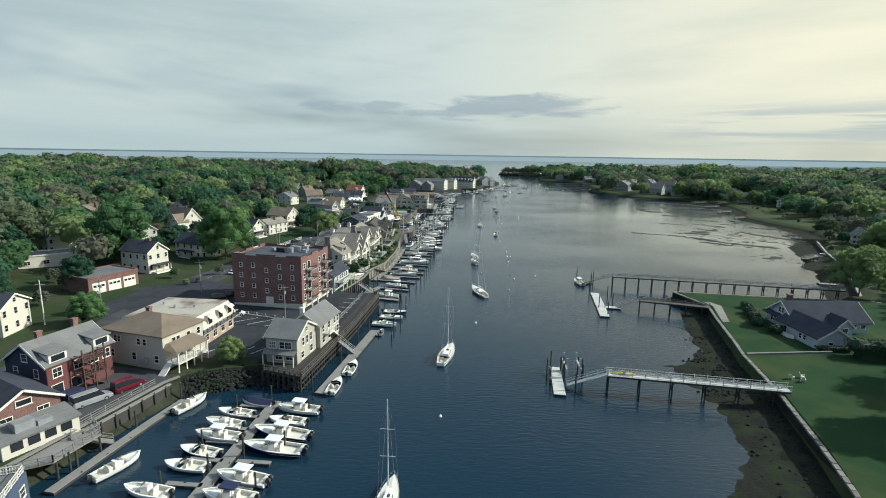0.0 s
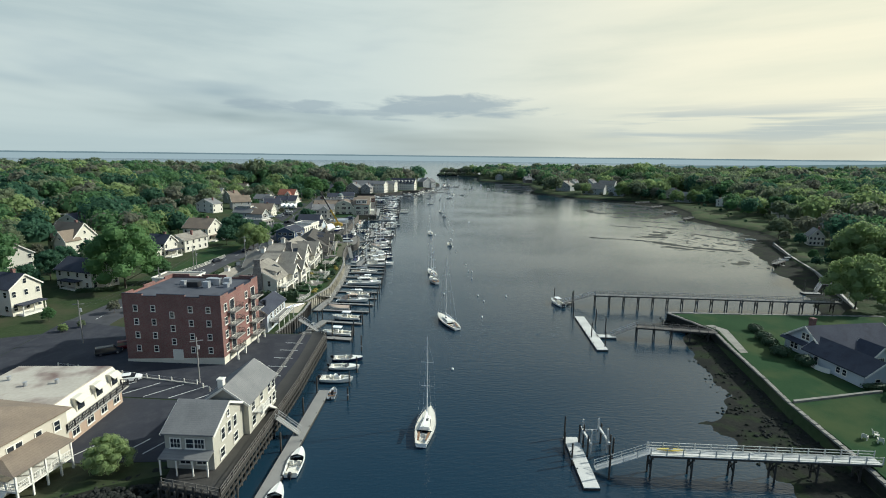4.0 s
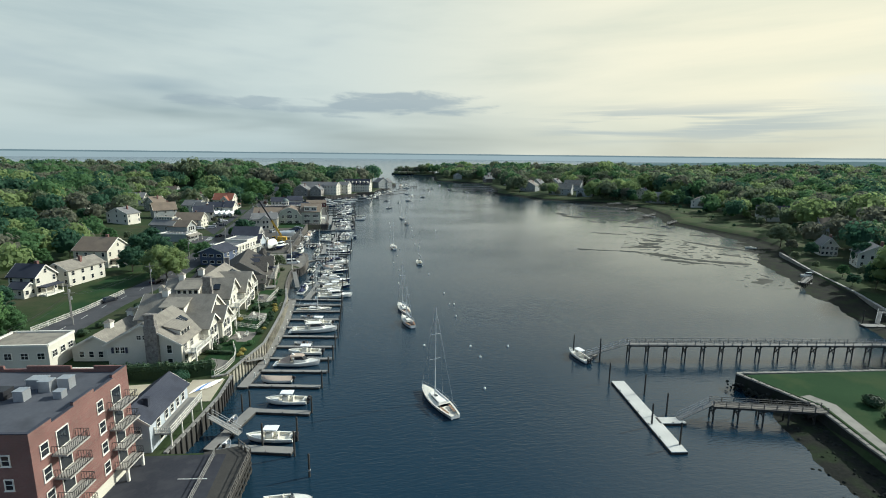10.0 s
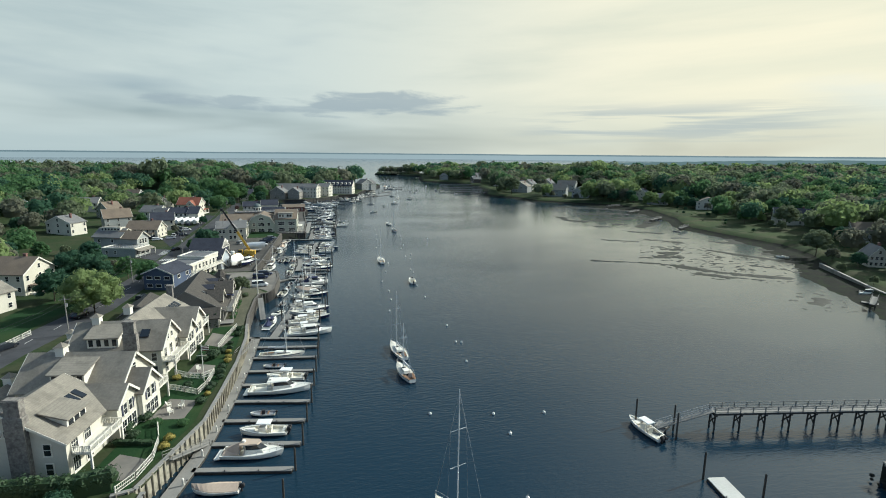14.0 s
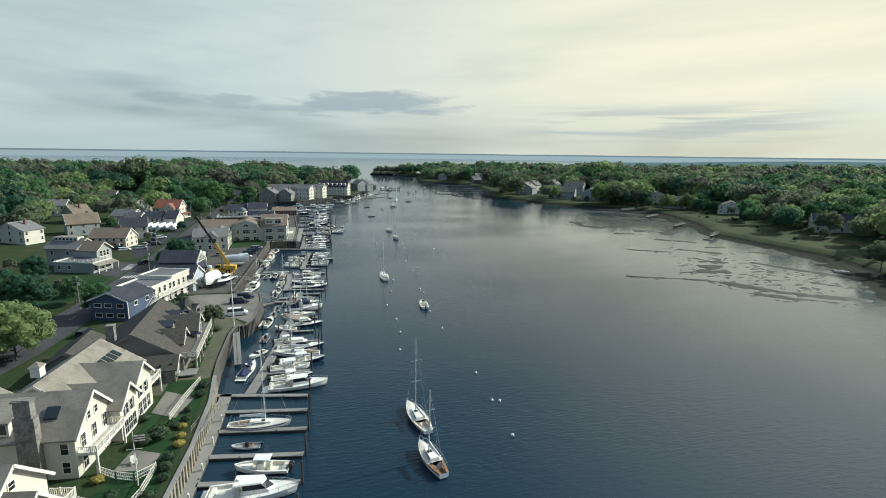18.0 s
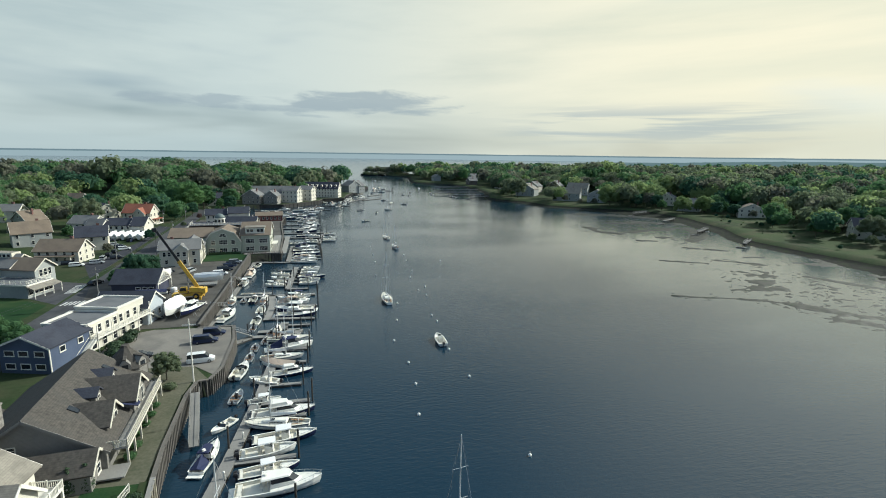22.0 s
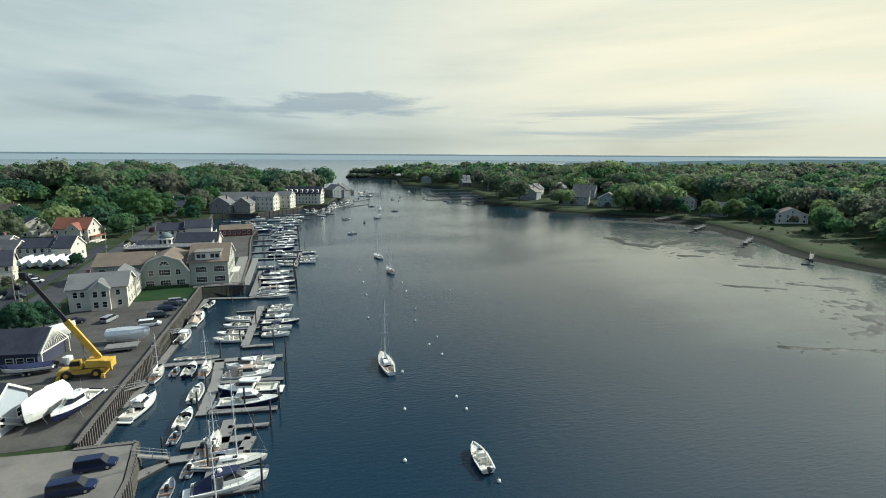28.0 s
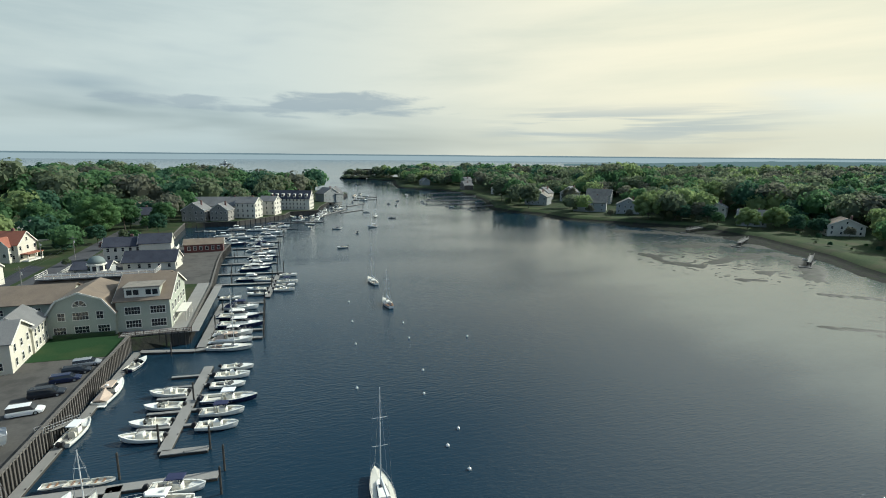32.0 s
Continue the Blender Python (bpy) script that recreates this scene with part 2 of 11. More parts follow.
TAN = mat("tan_stucco", (0.44, 0.40, 0.32), (0.55, 0.50, 0.41), 0.85, 0.2, 3.0, 0.3, 0.01)
NAVY = mat("dark_navy_siding", (0.030, 0.034, 0.060), (0.060, 0.062, 0.095), 0.7, 0.2, 3.0, 0.3, bands=("Z", 6.0, 0.4))
BLUE = mat("blue_siding", (0.052, 0.070, 0.120), (0.085, 0.108, 0.170), 0.7, 0.2, 3.0, 0.3, bands=("Z", 6.0, 0.35))
PALEBLUE = mat("pale_blue_grey_siding", (0.36, 0.39, 0.42), (0.47, 0.50, 0.52), 0.7, 0.2, 3.0, 0.3, bands=("Z", 6.0, 0.35))
MAROON = mat("dark_red_siding", (0.10, 0.035, 0.035), (0.16, 0.06, 0.055), 0.75, 0.2, 3.0, 0.3, bands=("Z", 6.0, 0.35))
TAUPE = mat("taupe_clapboard", (0.17, 0.162, 0.148), (0.25, 0.238, 0.215), 0.75, 0.2, 3.0, 0.3, bands=("Z", 6.0, 0.35))
SHAKE = mat("weathered_cedar_shingle", (0.115, 0.10, 0.088), (0.20, 0.175, 0.15), 0.9, 0.3, 3.0, 0.5, bands=("Z", 6.0, 0.4), stain=((0.06, 0.055, 0.05), 0.5, 0.4))
SHINGLEGREY = mat("grey_brown_shingle_siding", (0.20, 0.185, 0.165), (0.31, 0.29, 0.26), 0.85, 0.3, 3.0, 0.5, bands=("Z", 6.0, 0.4))
ROOFGREY = mat("grey_roof_shingle", (0.13, 0.13, 0.128), (0.21, 0.207, 0.20), 0.9, 0.25, 5.0, 0.5, 0.02, bands=("Z", 7.0, 0.4), stain=((0.11, 0.11, 0.11), 0.4, 0.4))
ROOFPALE = mat("pale_roof_shingle", (0.190, 0.172, 0.142), (0.285, 0.260, 0.215), 0.9, 0.35, 3.0, 0.6, 0.03, bands=("Z", 7.0, 0.45), stain=((0.13, 0.118, 0.10), 0.5, 0.6))
ROOFDARK = mat("dark_slate_roof", (0.036, 0.040, 0.056), (0.070, 0.074, 0.092), 0.95, 0.25, 5.0, 0.5, 0.02, spec=0.15, bands=("Z", 7.0, 0.4), stain=((0.028, 0.030, 0.04), 0.5, 0.5))
ROOFBROWN = mat("brown_roof_shingle", (0.150, 0.118, 0.086), (0.225, 0.178, 0.132), 0.9, 0.25, 5.0, 0.5, 0.02, bands=("Z", 7.0, 0.35), stain=((0.11, 0.09, 0.075), 0.4, 0.4))
ROOFSHAKE = mat("weathered_shake_roof", (0.042, 0.038, 0.034), (0.105, 0.094, 0.080), 0.95, 0.5, 2.2, 0.7, 0.03, bands=("Z", 6.0, 0.45), stain=((0.05, 0.048, 0.045), 0.5, 0.5))
ROOFRED = mat("red_clay_roof", (0.20, 0.075, 0.045), (0.31, 0.12, 0.075), 0.85, 0.25, 5.0, 0.5, 0.02, bands=("Z", 5.0, 0.4))
ROOFSTAINED = mat("stained_cream_roof", (0.33, 0.30, 0.25), (0.45, 0.415, 0.35), 0.85, 0.2, 2.0, 0.4, stain=((0.15, 0.105, 0.09), 0.16, 1.0))
WEEDBANK = mat("weedy_dark_bank", (0.014, 0.018, 0.010), (0.038, 0.042, 0.024), 0.9, 0.4, 3.0, 0.5, 0.08, spec=0.2, stain=((0.05, 0.048, 0.035), 0.8, 0.5))
ROOFTAR = mat("dark_tar_roof", (0.050, 0.054, 0.068), (0.082, 0.086, 0.100), 0.85, 0.2, 2.0, 0.4, stain=((0.035, 0.036, 0.044), 0.3, 0.6))
ROOFFLAT = mat("grey_membrane_roof", (0.115, 0.118, 0.125), (0.17, 0.172, 0.178), 0.85, 0.15, 2.0, 0.3, stain=((0.07, 0.07, 0.075), 0.25, 0.5))
METAL = mat("galvanised_metal", (0.40, 0.41, 0.42), (0.55, 0.56, 0.57), 0.45, 0.5, 5.0, 0.4, metal=0.7)
ALU = mat("mast_aluminium", (0.62, 0.62, 0.60), (0.74, 0.74, 0.72), 0.4, 0.5, 5.0, 0.4, metal=0.3)
BLACK = mat("black_rubber_and_steel", (0.012, 0.012, 0.014), (0.03, 0.03, 0.034), 0.5, 0.5, 5.0, 0.4)
STONE = mat("fieldstone", (0.13, 0.12, 0.11), (0.30, 0.28, 0.25), 0.9, 0.8, 3.5, 0.7, 0.05, stain=((0.07, 0.06, 0.06), 1.5, 0.6))
HULLWHITE = mat("white_gelcoat", (0.72, 0.70, 0.63), (0.84, 0.82, 0.75), 0.28, 0.3, 2.0, 0.3, rnd=0.3)
HULLNAVY = mat("navy_gelcoat", (0.010, 0.014, 0.045), (0.022, 0.028, 0.075), 0.22, 0.3, 2.0, 0.3, rnd=0.3)


def waterline(m):
    """Dark bottom paint up to a hand's breadth over the waterline."""
    N, L = m.node_tree.nodes, m.node_tree.links
    bs = N["Principled BSDF"]
    src = bs.inputs["Base Color"].links[0].from_socket
    co, sx, st, mx = N.new("ShaderNodeTexCoord"), N.new("ShaderNodeSeparateXYZ"), N.new("ShaderNodeMath"), N.new("ShaderNodeMix")
    L.new(co.outputs["Object"], sx.inputs[0])
    st.operation = "LESS_THAN"
    L.new(sx.outputs[2], st.inputs[0])
    st.inputs[1].default_value = 0.17
    mx.data_type = "RGBA"
    L.new(st.outputs[0], mx.inputs[0])
    L.new(src, mx.inputs[6])
    mx.inputs[7].default_value = (0.016, 0.020, 0.040, 1)
    L.new(mx.outputs[2], bs.inputs["Base Color"])


HULLPAINT = mat("white_hull_gelcoat", (0.74, 0.72, 0.66), (0.85, 0.83, 0.76), 0.28, 0.3, 2.0, 0.3, rnd=0.3)
waterline(HULLPAINT)
DECKCREAM = mat("cream_boat_deck", (0.60, 0.57, 0.48), (0.72, 0.69, 0.60), 0.55, 0.4, 4.0, 0.4, rnd=0.4)
CANVASNAVY = mat("navy_boat_canvas", (0.014, 0.018, 0.05), (0.03, 0.038, 0.095), 0.85, 0.4, 4.0, 0.4, rnd=0.3)
CANVASTAN = mat("tan_boat_canvas", (0.40, 0.31, 0.24), (0.52, 0.42, 0.33), 0.85, 0.4, 4.0, 0.4)
SHRINK = mat("white_shrink_wrap", (0.68, 0.68, 0.66), (0.82, 0.82, 0.80), 0.4, 0.4, 3.0, 0.5, 0.02)
TEAK = mat("teak", (0.19, 0.11, 0.06), (0.30, 0.18, 0.10), 0.6, 0.4, 5.0, 0.5)
REDPAINT = mat("red_car_paint", (0.085, 0.006, 0.014), (0.125, 0.010, 0.020), 0.25, 0.3, 3.0, 0.2)
YELLOW = mat("yellow_machine_paint", (0.55, 0.34, 0.03), (0.68, 0.44, 0.06), 0.45, 0.4, 3.0, 0.4, stain=((0.25, 0.15, 0.04), 0.8, 0.4))
CARDARK = mat("dark_car_paint", (0.010, 0.012, 0.018), (0.022, 0.026, 0.034), 0.2, 0.3, 3.0, 0.2, rnd=0.4)
CARBLUE = mat("dark_blue_car_paint", (0.008, 0.013, 0.04), (0.016, 0.024, 0.065), 0.2, 0.3, 3.0, 0.2, rnd=0.4)
CARWHITE = mat("white_car_paint", (0.66, 0.66, 0.64), (0.76, 0.76, 0.74), 0.25, 0.3, 3.0, 0.2)
CARSILVER = mat("silver_car_paint", (0.36, 0.37, 0.38), (0.48, 0.49, 0.50), 0.28, 0.3, 3.0, 0.2, metal=0.4)
BARK = mat("bark", (0.06, 0.05, 0.04), (0.12, 0.10, 0.08), 0.95, 0.6, 5.0, 0.6, 0.04)
HEDGEGREEN = mat("dark_hedge_leaves", (0.012, 0.030, 0.012), (0.035, 0.065, 0.022), 0.7, 0.3, 3.0, 0.3, island=0.5)
SHRUBYELLOW = mat("golden_shrub_leaves", (0.20, 0.17, 0.03), (0.34, 0.28, 0.06), 0.7, 0.3, 3.0, 0.3, island=0.5)


def leafmat(name, a, b):
    """Leaves let part of the light through."""
    m = mat(name, a, b, 0.75, 0.05, 0.5, 0.25, rnd=0.38, island=0.10, spec=0.12)
    N, L = m.node_tree.nodes, m.node_tree.links
    p = N["Principled BSDF"]
    t, x, out = N.new("ShaderNodeBsdfTranslucent"), N.new("ShaderNodeMixShader"), N["Material Output"]
    L.new(p.inputs["Base Color"].links[0].from_socket, t.inputs["Color"])
    x.inputs[0].default_value = 0.56
    L.new(p.outputs[0], x.inputs[1])
    L.new(t.outputs[0], x.inputs[2])
    L.new(x.outputs[0], out.inputs["Surface"])
    return m


LEAF = [leafmat("leaves_fresh_green", (0.076, 0.152, 0.066), (0.136, 0.232, 0.098)),
        leafmat("leaves_olive", (0.128, 0.166, 0.098), (0.206, 0.240, 0.142)),
        leafmat("leaves_deep_green", (0.042, 0.100, 0.064), (0.086, 0.160, 0.094)),
        leafmat("leaves_budding_brown", (0.136, 0.146, 0.106), (0.200, 0.206, 0.148)),
        leafmat("leaves_yellow_green", (0.190, 0.262, 0.104), (0.285, 0.352, 0.150)),
        leafmat("leaves_copper", (0.126, 0.084, 0.084), (0.181, 0.124, 0.120)),
        leafmat("leaves_bright_spring_green", (0.112, 0.200, 0.076), (0.185, 0.300, 0.116))]

# brick with mortar courses
BRICK = bpy.data.materials.new("red_brick")
BRICK.use_nodes = True
_n, _l = BRICK.node_tree.nodes, BRICK.node_tree.links
_tc, _mp, _bt, _ns, _mx = (_n.new(k) for k in ("ShaderNodeTexCoord", "ShaderNodeMapping", "ShaderNodeTexBrick", "ShaderNodeTexNoise", "ShaderNodeMix"))
_mp.inputs["Rotation"].default_value = (radians(90), 0, 0)
_l.new(_tc.outputs["Object"], _mp.inputs[0])
_l.new(_mp.outputs[0], _bt.inputs["Vector"])
_bt.inputs["Color1"].default_value, _bt.inputs["Color2"].default_value = (0.180, 0.080, 0.072, 1), (0.270, 0.124, 0.104, 1)
_bt.inputs["Mortar"].default_value = (0.27, 0.22, 0.18, 1)
_bt.inputs["Scale"].default_value = 1.0
_bt.inputs["Brick Width"].default_value, _bt.inputs["Row Height"].default_value, _bt.inputs["Mortar Size"].default_value = 0.22, 0.075, 0.008
_ns.inputs["Scale"].default_value, _ns.inputs["Detail"].default_value = 0.35, 5.0
_l.new(_tc.outputs["Object"], _ns.inputs["Vector"])
_mx.data_type, _mx.blend_type = "RGBA", "MULTIPLY"
_mx.inputs[0].default_value = 0.55
_l.new(_bt.outputs[0], _mx.inputs[6])
_l.new(_ns.outputs[0], _mx.inputs[7])
_l.new(_mx.outputs[2], _n["Principled BSDF"].inputs["Base Color"])
_n["Principled BSDF"].inputs["Roughness"].default_value = 0.9

GLASS = bpy.data.materials.new("window_glass")
GLASS.use_nodes = True
_p = GLASS.node_tree.nodes["Principled BSDF"]
_p.inputs["Base Color"].default_value, _p.inputs["Roughness"].default_value = (0.018, 0.022, 0.028, 1), 0.06
_p.inputs["Specular IOR Level"].default_value = 0.6
CARGLASS = GLASS


# ---- mesh helpers ----
class Mesh:
    """Collects faces; boxes, prisms, tubes and lofts in one mesh."""

    def __init__(self):
        self.v, self.f = [], []

    def add(self, verts, faces):
        n = len(self.v)
        self.v += [tuple(p) for p in verts]
        self.f += [tuple(i + n for i in q) for q in faces]
        return self

    def box(self, x0, y0, z0, x1, y1, z1):
        return self.add([(x0, y0, z0), (x1, y0, z0), (x1, y1, z0), (x0, y1, z0), (x0, y0, z1), (x1, y0, z1), (x1, y1, z1), (x0, y1, z1)],
                        [(3, 2, 1, 0), (4, 5, 6, 7), (0, 1, 5, 4), (1, 2, 6, 5), (2, 3, 7, 6), (3, 0, 4, 7)])

    def prism(self, pts, z0, z1):
        n = len(pts)
        z1s = z1 if isinstance(z1, (list, tuple)) else [z1] * n
        return self.add([(x, y, z0) for x, y in pts] + [(x, y, z) for (x, y), z in zip(pts, z1s)],
                        [tuple(reversed(range(n))), tuple(range(n, 2 * n))] + [(i, (i + 1) % n, n + (i + 1) % n, n + i) for i in range(n)])

    def tube(self, p, q, r, r2=None, n=6):
        p, q = Vector(p), Vector(q)
        d = (q - p).normalized()
        a = d.orthogonal().normalized()
        b = d.cross(a)
        r2 = r if r2 is None else r2
        ring = [(a * math.cos(6.2832 * i / n) + b * math.sin(6.2832 * i / n)) for i in range(n)]
        return self.add([p + u * r for u in ring] + [q + u * r2 for u in ring],
                        [tuple(reversed(range(n))), tuple(range(n, 2 * n))] + [(i, (i + 1) % n, n + (i + 1) % n, n + i) for i in range(n)])

    def loft(self, rings, cap=True, closed=True):
        n = len(rings[0])
        vs = [p for r in rings for p in r]
        fs = []
        for k in range(len(rings) - 1):
            for i in range(n if closed else n - 1):
                j = (i + 1) % n
                fs.append((k * n + i, k * n + j, (k + 1) * n + j, (k + 1) * n + i))
        if cap:
            fs.append(tuple(reversed(range(n))))
            fs.append(tuple(range((len(rings) - 1) * n, len(rings) * n)))
        return self.add(vs, fs)

    def bar(self, p, q, w, h):
        """A beam of width w and height h from p to q."""
        p, q = Vector(p), Vector(q)
        d = (q - p).normalized()
        s = d.cross(Vector((0, 0, 1)))
        s = s.normalized() * w / 2 if s.length > 1e-4 else Vector((w / 2, 0, 0))
        u = s.cross(d).normalized() * h / 2
        c = [-s - u, s - u, s + u, -s + u]
        return self.add([p + k for k in c] + [q + k for k in c], [(3, 2, 1, 0), (4, 5, 6, 7), (0, 1, 5, 4), (1, 2, 6, 5), (2, 3, 7, 6), (3, 0, 4, 7)])

    def data(self, name, material, smooth=False):
        me = bpy.data.meshes.new(name)
        me.from_pydata(self.v, [], self.f)
        me.materials.append(material)
        if smooth:
            me.polygons.foreach_set("use_smooth", [True] * len(me.polygons))
        me.update()
        return me


def thing(name, label, category, m=None, group="", kind=""):
    ob = new(name)
    ob.empty_display_size = 0.2
    if m is not None:
        ob.matrix_basis = m
    return tagged(ob, label, category, group, kind)


def part(name, mesh, material, parent, label="", smooth=False, m=None):
    data = mesh.data(name, material, smooth) if isinstance(mesh, Mesh) else mesh
    ob = new(name, data)
    ob.parent = parent
    if m is not None:
        ob.matrix_basis = m
    return tagged(ob, label) if label else ob


def solid(name, mesh, material, label, category, kind="", group="", smooth=False):
    return tagged(new(name, mesh.data(name, material, smooth)), label, category, group, kind)


def slab(name, pts, z0, z1, material, label, category="ground"):
    return solid(name, Mesh().prism(pts, z0, z1), material, label, category, "structure")


def lerp(tab, y):
    for (a, p), (b, q) in zip(tab, tab[1:]):
        if y <= b:
            return p + (q - p) * max(0.0, min(1.0, (y - a) / (b - a)))
    return tab[-1][1]

# ---- water, ground and shore ----
WATER = bpy.data.materials.new("harbour_water")
WATER.use_nodes = True
_n, _l = WATER.node_tree.nodes, WATER.node_tree.links
_p = _n["Principled BSDF"]
_p.inputs["Base Color"].default_value = (0.010, 0.027, 0.050, 1)
_p.inputs["Roughness"].default_value, _p.inputs["IOR"].default_value = 0.09, 1.33
_g = _n.new("ShaderNodeNewGeometry")


def ripple(scale, stretch, turn, detail):
    mp, ns = _n.new("ShaderNodeMapping"), _n.new("ShaderNodeTexNoise")
    mp.inputs["Rotation"].default_value = (0, 0, radians(turn))
    mp.inputs["Scale"].default_value = (1.0, stretch, 1.0)
    _l.new(_g.outputs["Position"], mp.inputs[0])
    _l.new(mp.outputs[0], ns.inputs["Vector"])
    ns.inputs["Scale"].default_value, ns.inputs["Detail"].default_value = scale, detail
    return ns.outputs[0]


def wm(op, a, b):
    n = _n.new("ShaderNodeMath")
    n.operation = op
    for i, s in enumerate((a, b)):
        if isinstance(s, (int, float)):
            n.inputs[i].default_value = s
        else:
            _l.new(s, n.inputs[i])
    return n.outputs[0]


_calm = _n.new("ShaderNodeMapRange")
_l.new(ripple(0.012, 1.6, 20, 3.0), _calm.inputs[0])
_calm.inputs[1].default_value, _calm.inputs[2].default_value = 0.38, 0.62
_calm.inputs[3].default_value, _calm.inputs[4].default_value = 0.35, 1.0
_sp = _n.new("ShaderNodeSeparateXYZ")
_l.new(_g.outputs["Position"], _sp.inputs[0])


def _ellipse(cx, cy, rx, ry, wob):
    """0 over the shallows, rising to 1 in open water, with an uneven edge."""
    q = wm("ADD", wm("POWER", wm("MULTIPLY", wm("SUBTRACT", _sp.outputs[0], cx), 1 / rx), 2.0), wm("POWER", wm("MULTIPLY", wm("SUBTRACT", _sp.outputs[1], cy), 1 / ry), 2.0))
    n = _n.new("ShaderNodeMapRange")
    n.interpolation_type = "SMOOTHSTEP"
    _l.new(wm("ADD", q, wm("MULTIPLY", wm("SUBTRACT", wob, 0.5), 1.6)), n.inputs[0])
    n.inputs[1].default_value, n.inputs[2].default_value = 0.10, 1.80
    n.inputs[3].default_value, n.inputs[4].default_value = 0.0, 1.0
    return n.outputs[0]


_wob = ripple(0.02, 2.0, 5, 4.0)
_open = wm("MULTIPLY", _ellipse(205, 350, 85, 130, _wob), wm("ADD", wm("MULTIPLY", _ellipse(160, 240, 62, 52, _wob), 0.45), 0.55))
_deep = _n.new("ShaderNodeMix")
_deep.data_type = "RGBA"
_l.new(_open, _deep.inputs[0])
_deep.inputs[6].default_value, _deep.inputs[7].default_value = (0.108, 0.124, 0.116, 1), (0.0095, 0.026, 0.044, 1)
_l.new(_deep.outputs[2], _p.inputs["Base Color"])
_open = wm("ADD", wm("MULTIPLY", _open, 0.65), 0.35)
_h = wm("ADD", wm("MULTIPLY", ripple(0.50, 3.4, 14, 4.0), 0.72), wm("MULTIPLY", ripple(1.6, 2.4, -16, 3.0), 0.36))
_bp = _n.new("ShaderNodeBump")
_bp.inputs["Distance"].default_value = 0.17


def _ramp(sock, a, b, lo, hi):
    n = _n.new("ShaderNodeMapRange")
    _l.new(sock, n.inputs[0])
    n.inputs[1].default_value, n.inputs[2].default_value, n.inputs[3].default_value, n.inputs[4].default_value = a, b, lo, hi
    return n.outputs[0]


# sheltered between the docks, and smoothing out towards the harbour mouth
_lee = wm("MULTIPLY", _ramp(_sp.outputs[0], -16, 14, 0.5, 1.0), _ramp(_sp.outputs[1], 430, 800, 1.0, 0.35))
_l.new(wm("MULTIPLY", wm("MULTIPLY", wm("MULTIPLY", _calm.outputs[0], _open), 0.85), _lee), _bp.inputs["Strength"])
_l.new(_h, _bp.inputs["Height"])
_l.new(_bp.outputs[0], _p.inputs["Normal"])
water = Mesh()
_ring = [(4700 * math.cos(6.28319 * i / 64), 4700 * math.sin(6.28319 * i / 64), 0.0) for i in range(64)]
water.add(_ring, [tuple(range(64))])
solid("water", water, WATER, "dark grey-green harbour water with fine wind ripples", "water", "structure")

LEFT = [(-400, -120), (40, -62), (68.6, -54.3), (83.7, -50.0), (86, -48.7), (88.2, -46.5), (90.5, -41), (92.2, -34.0), (93, -31.0), (112, -27.0), (130, -24.5), (144.2, -23.5),
        (145.2, -30.5), (154, -28.4), (162, -26.6), (170.2, -26.0), (171, -27.2), (187, -21.9), (198, -20.9), (210, -20.0), (224, -19.8), (241, -21.0), (257, -21.0), (262, -20.2), (262.6, -18.2),
        (268, -16.6), (283, -16.0), (292, -17.0), (293, -24.6), (300, -24.4), (320, -23.0), (345, -21.6), (380, -19.8), (381.5, -8.0), (425, -7.4), (460, -8.7), (478, -8.9),
        (501, -7.0), (503, -36.0), (586, -38.0), (588, -9.0), (602, 6.0), (616, 20.0), (634, 24.0), (640, 44.0), (664, 48.0), (755, 72), (803, 90), (830, 88), (850, 70), (880, 20), (930, -60), (1000, -220), (1100, -900)]
RIGHT = [(-400, -60), (40, 46), (55, 52.3), (66.7, 56.5), (83.7, 61.6), (100.6, 65.0), (109, 67.9), (126, 73.0), (137.5, 77.0), (144, 76.5), (144.6, 120), (150, 128), (165, 140), (181, 154), (198, 161),
         (219, 171), (245, 189), (280, 216), (304, 226), (340, 224), (366, 225), (387, 235), (407, 248), (456, 265), (502, 266), (530, 236), (559, 210), (596, 206), (616, 193),
         (640, 188), (711, 214), (780, 225), (858, 222), (924, 178), (1000, 190), (1103, 214), (1180, 178), (1200, 190), (1215, 260), (1260, 600), (1300, 1500)]
EDGE = [(40, 32), (58.5, 38), (62, 41.5), (70.7, 46.8), (80, 49.5), (96, 49.0), (101, 48.5), (103.5, 54.7), (110, 60.2), (126, 64.5), (140, 70.0), (144, 76)]
FRINGE = [(146, 118), (167, 133), (175, 138), (194, 148.5), (210, 156), (226, 166), (242, 173), (253, 179), (272, 198.5), (294, 206), (304, 216), (329, 221), (367, 221), (379, 225), (392, 233), (404, 238), (431, 244.5), (452, 249), (484, 248), (507, 236), (536, 228), (557, 206), (600, 200)]
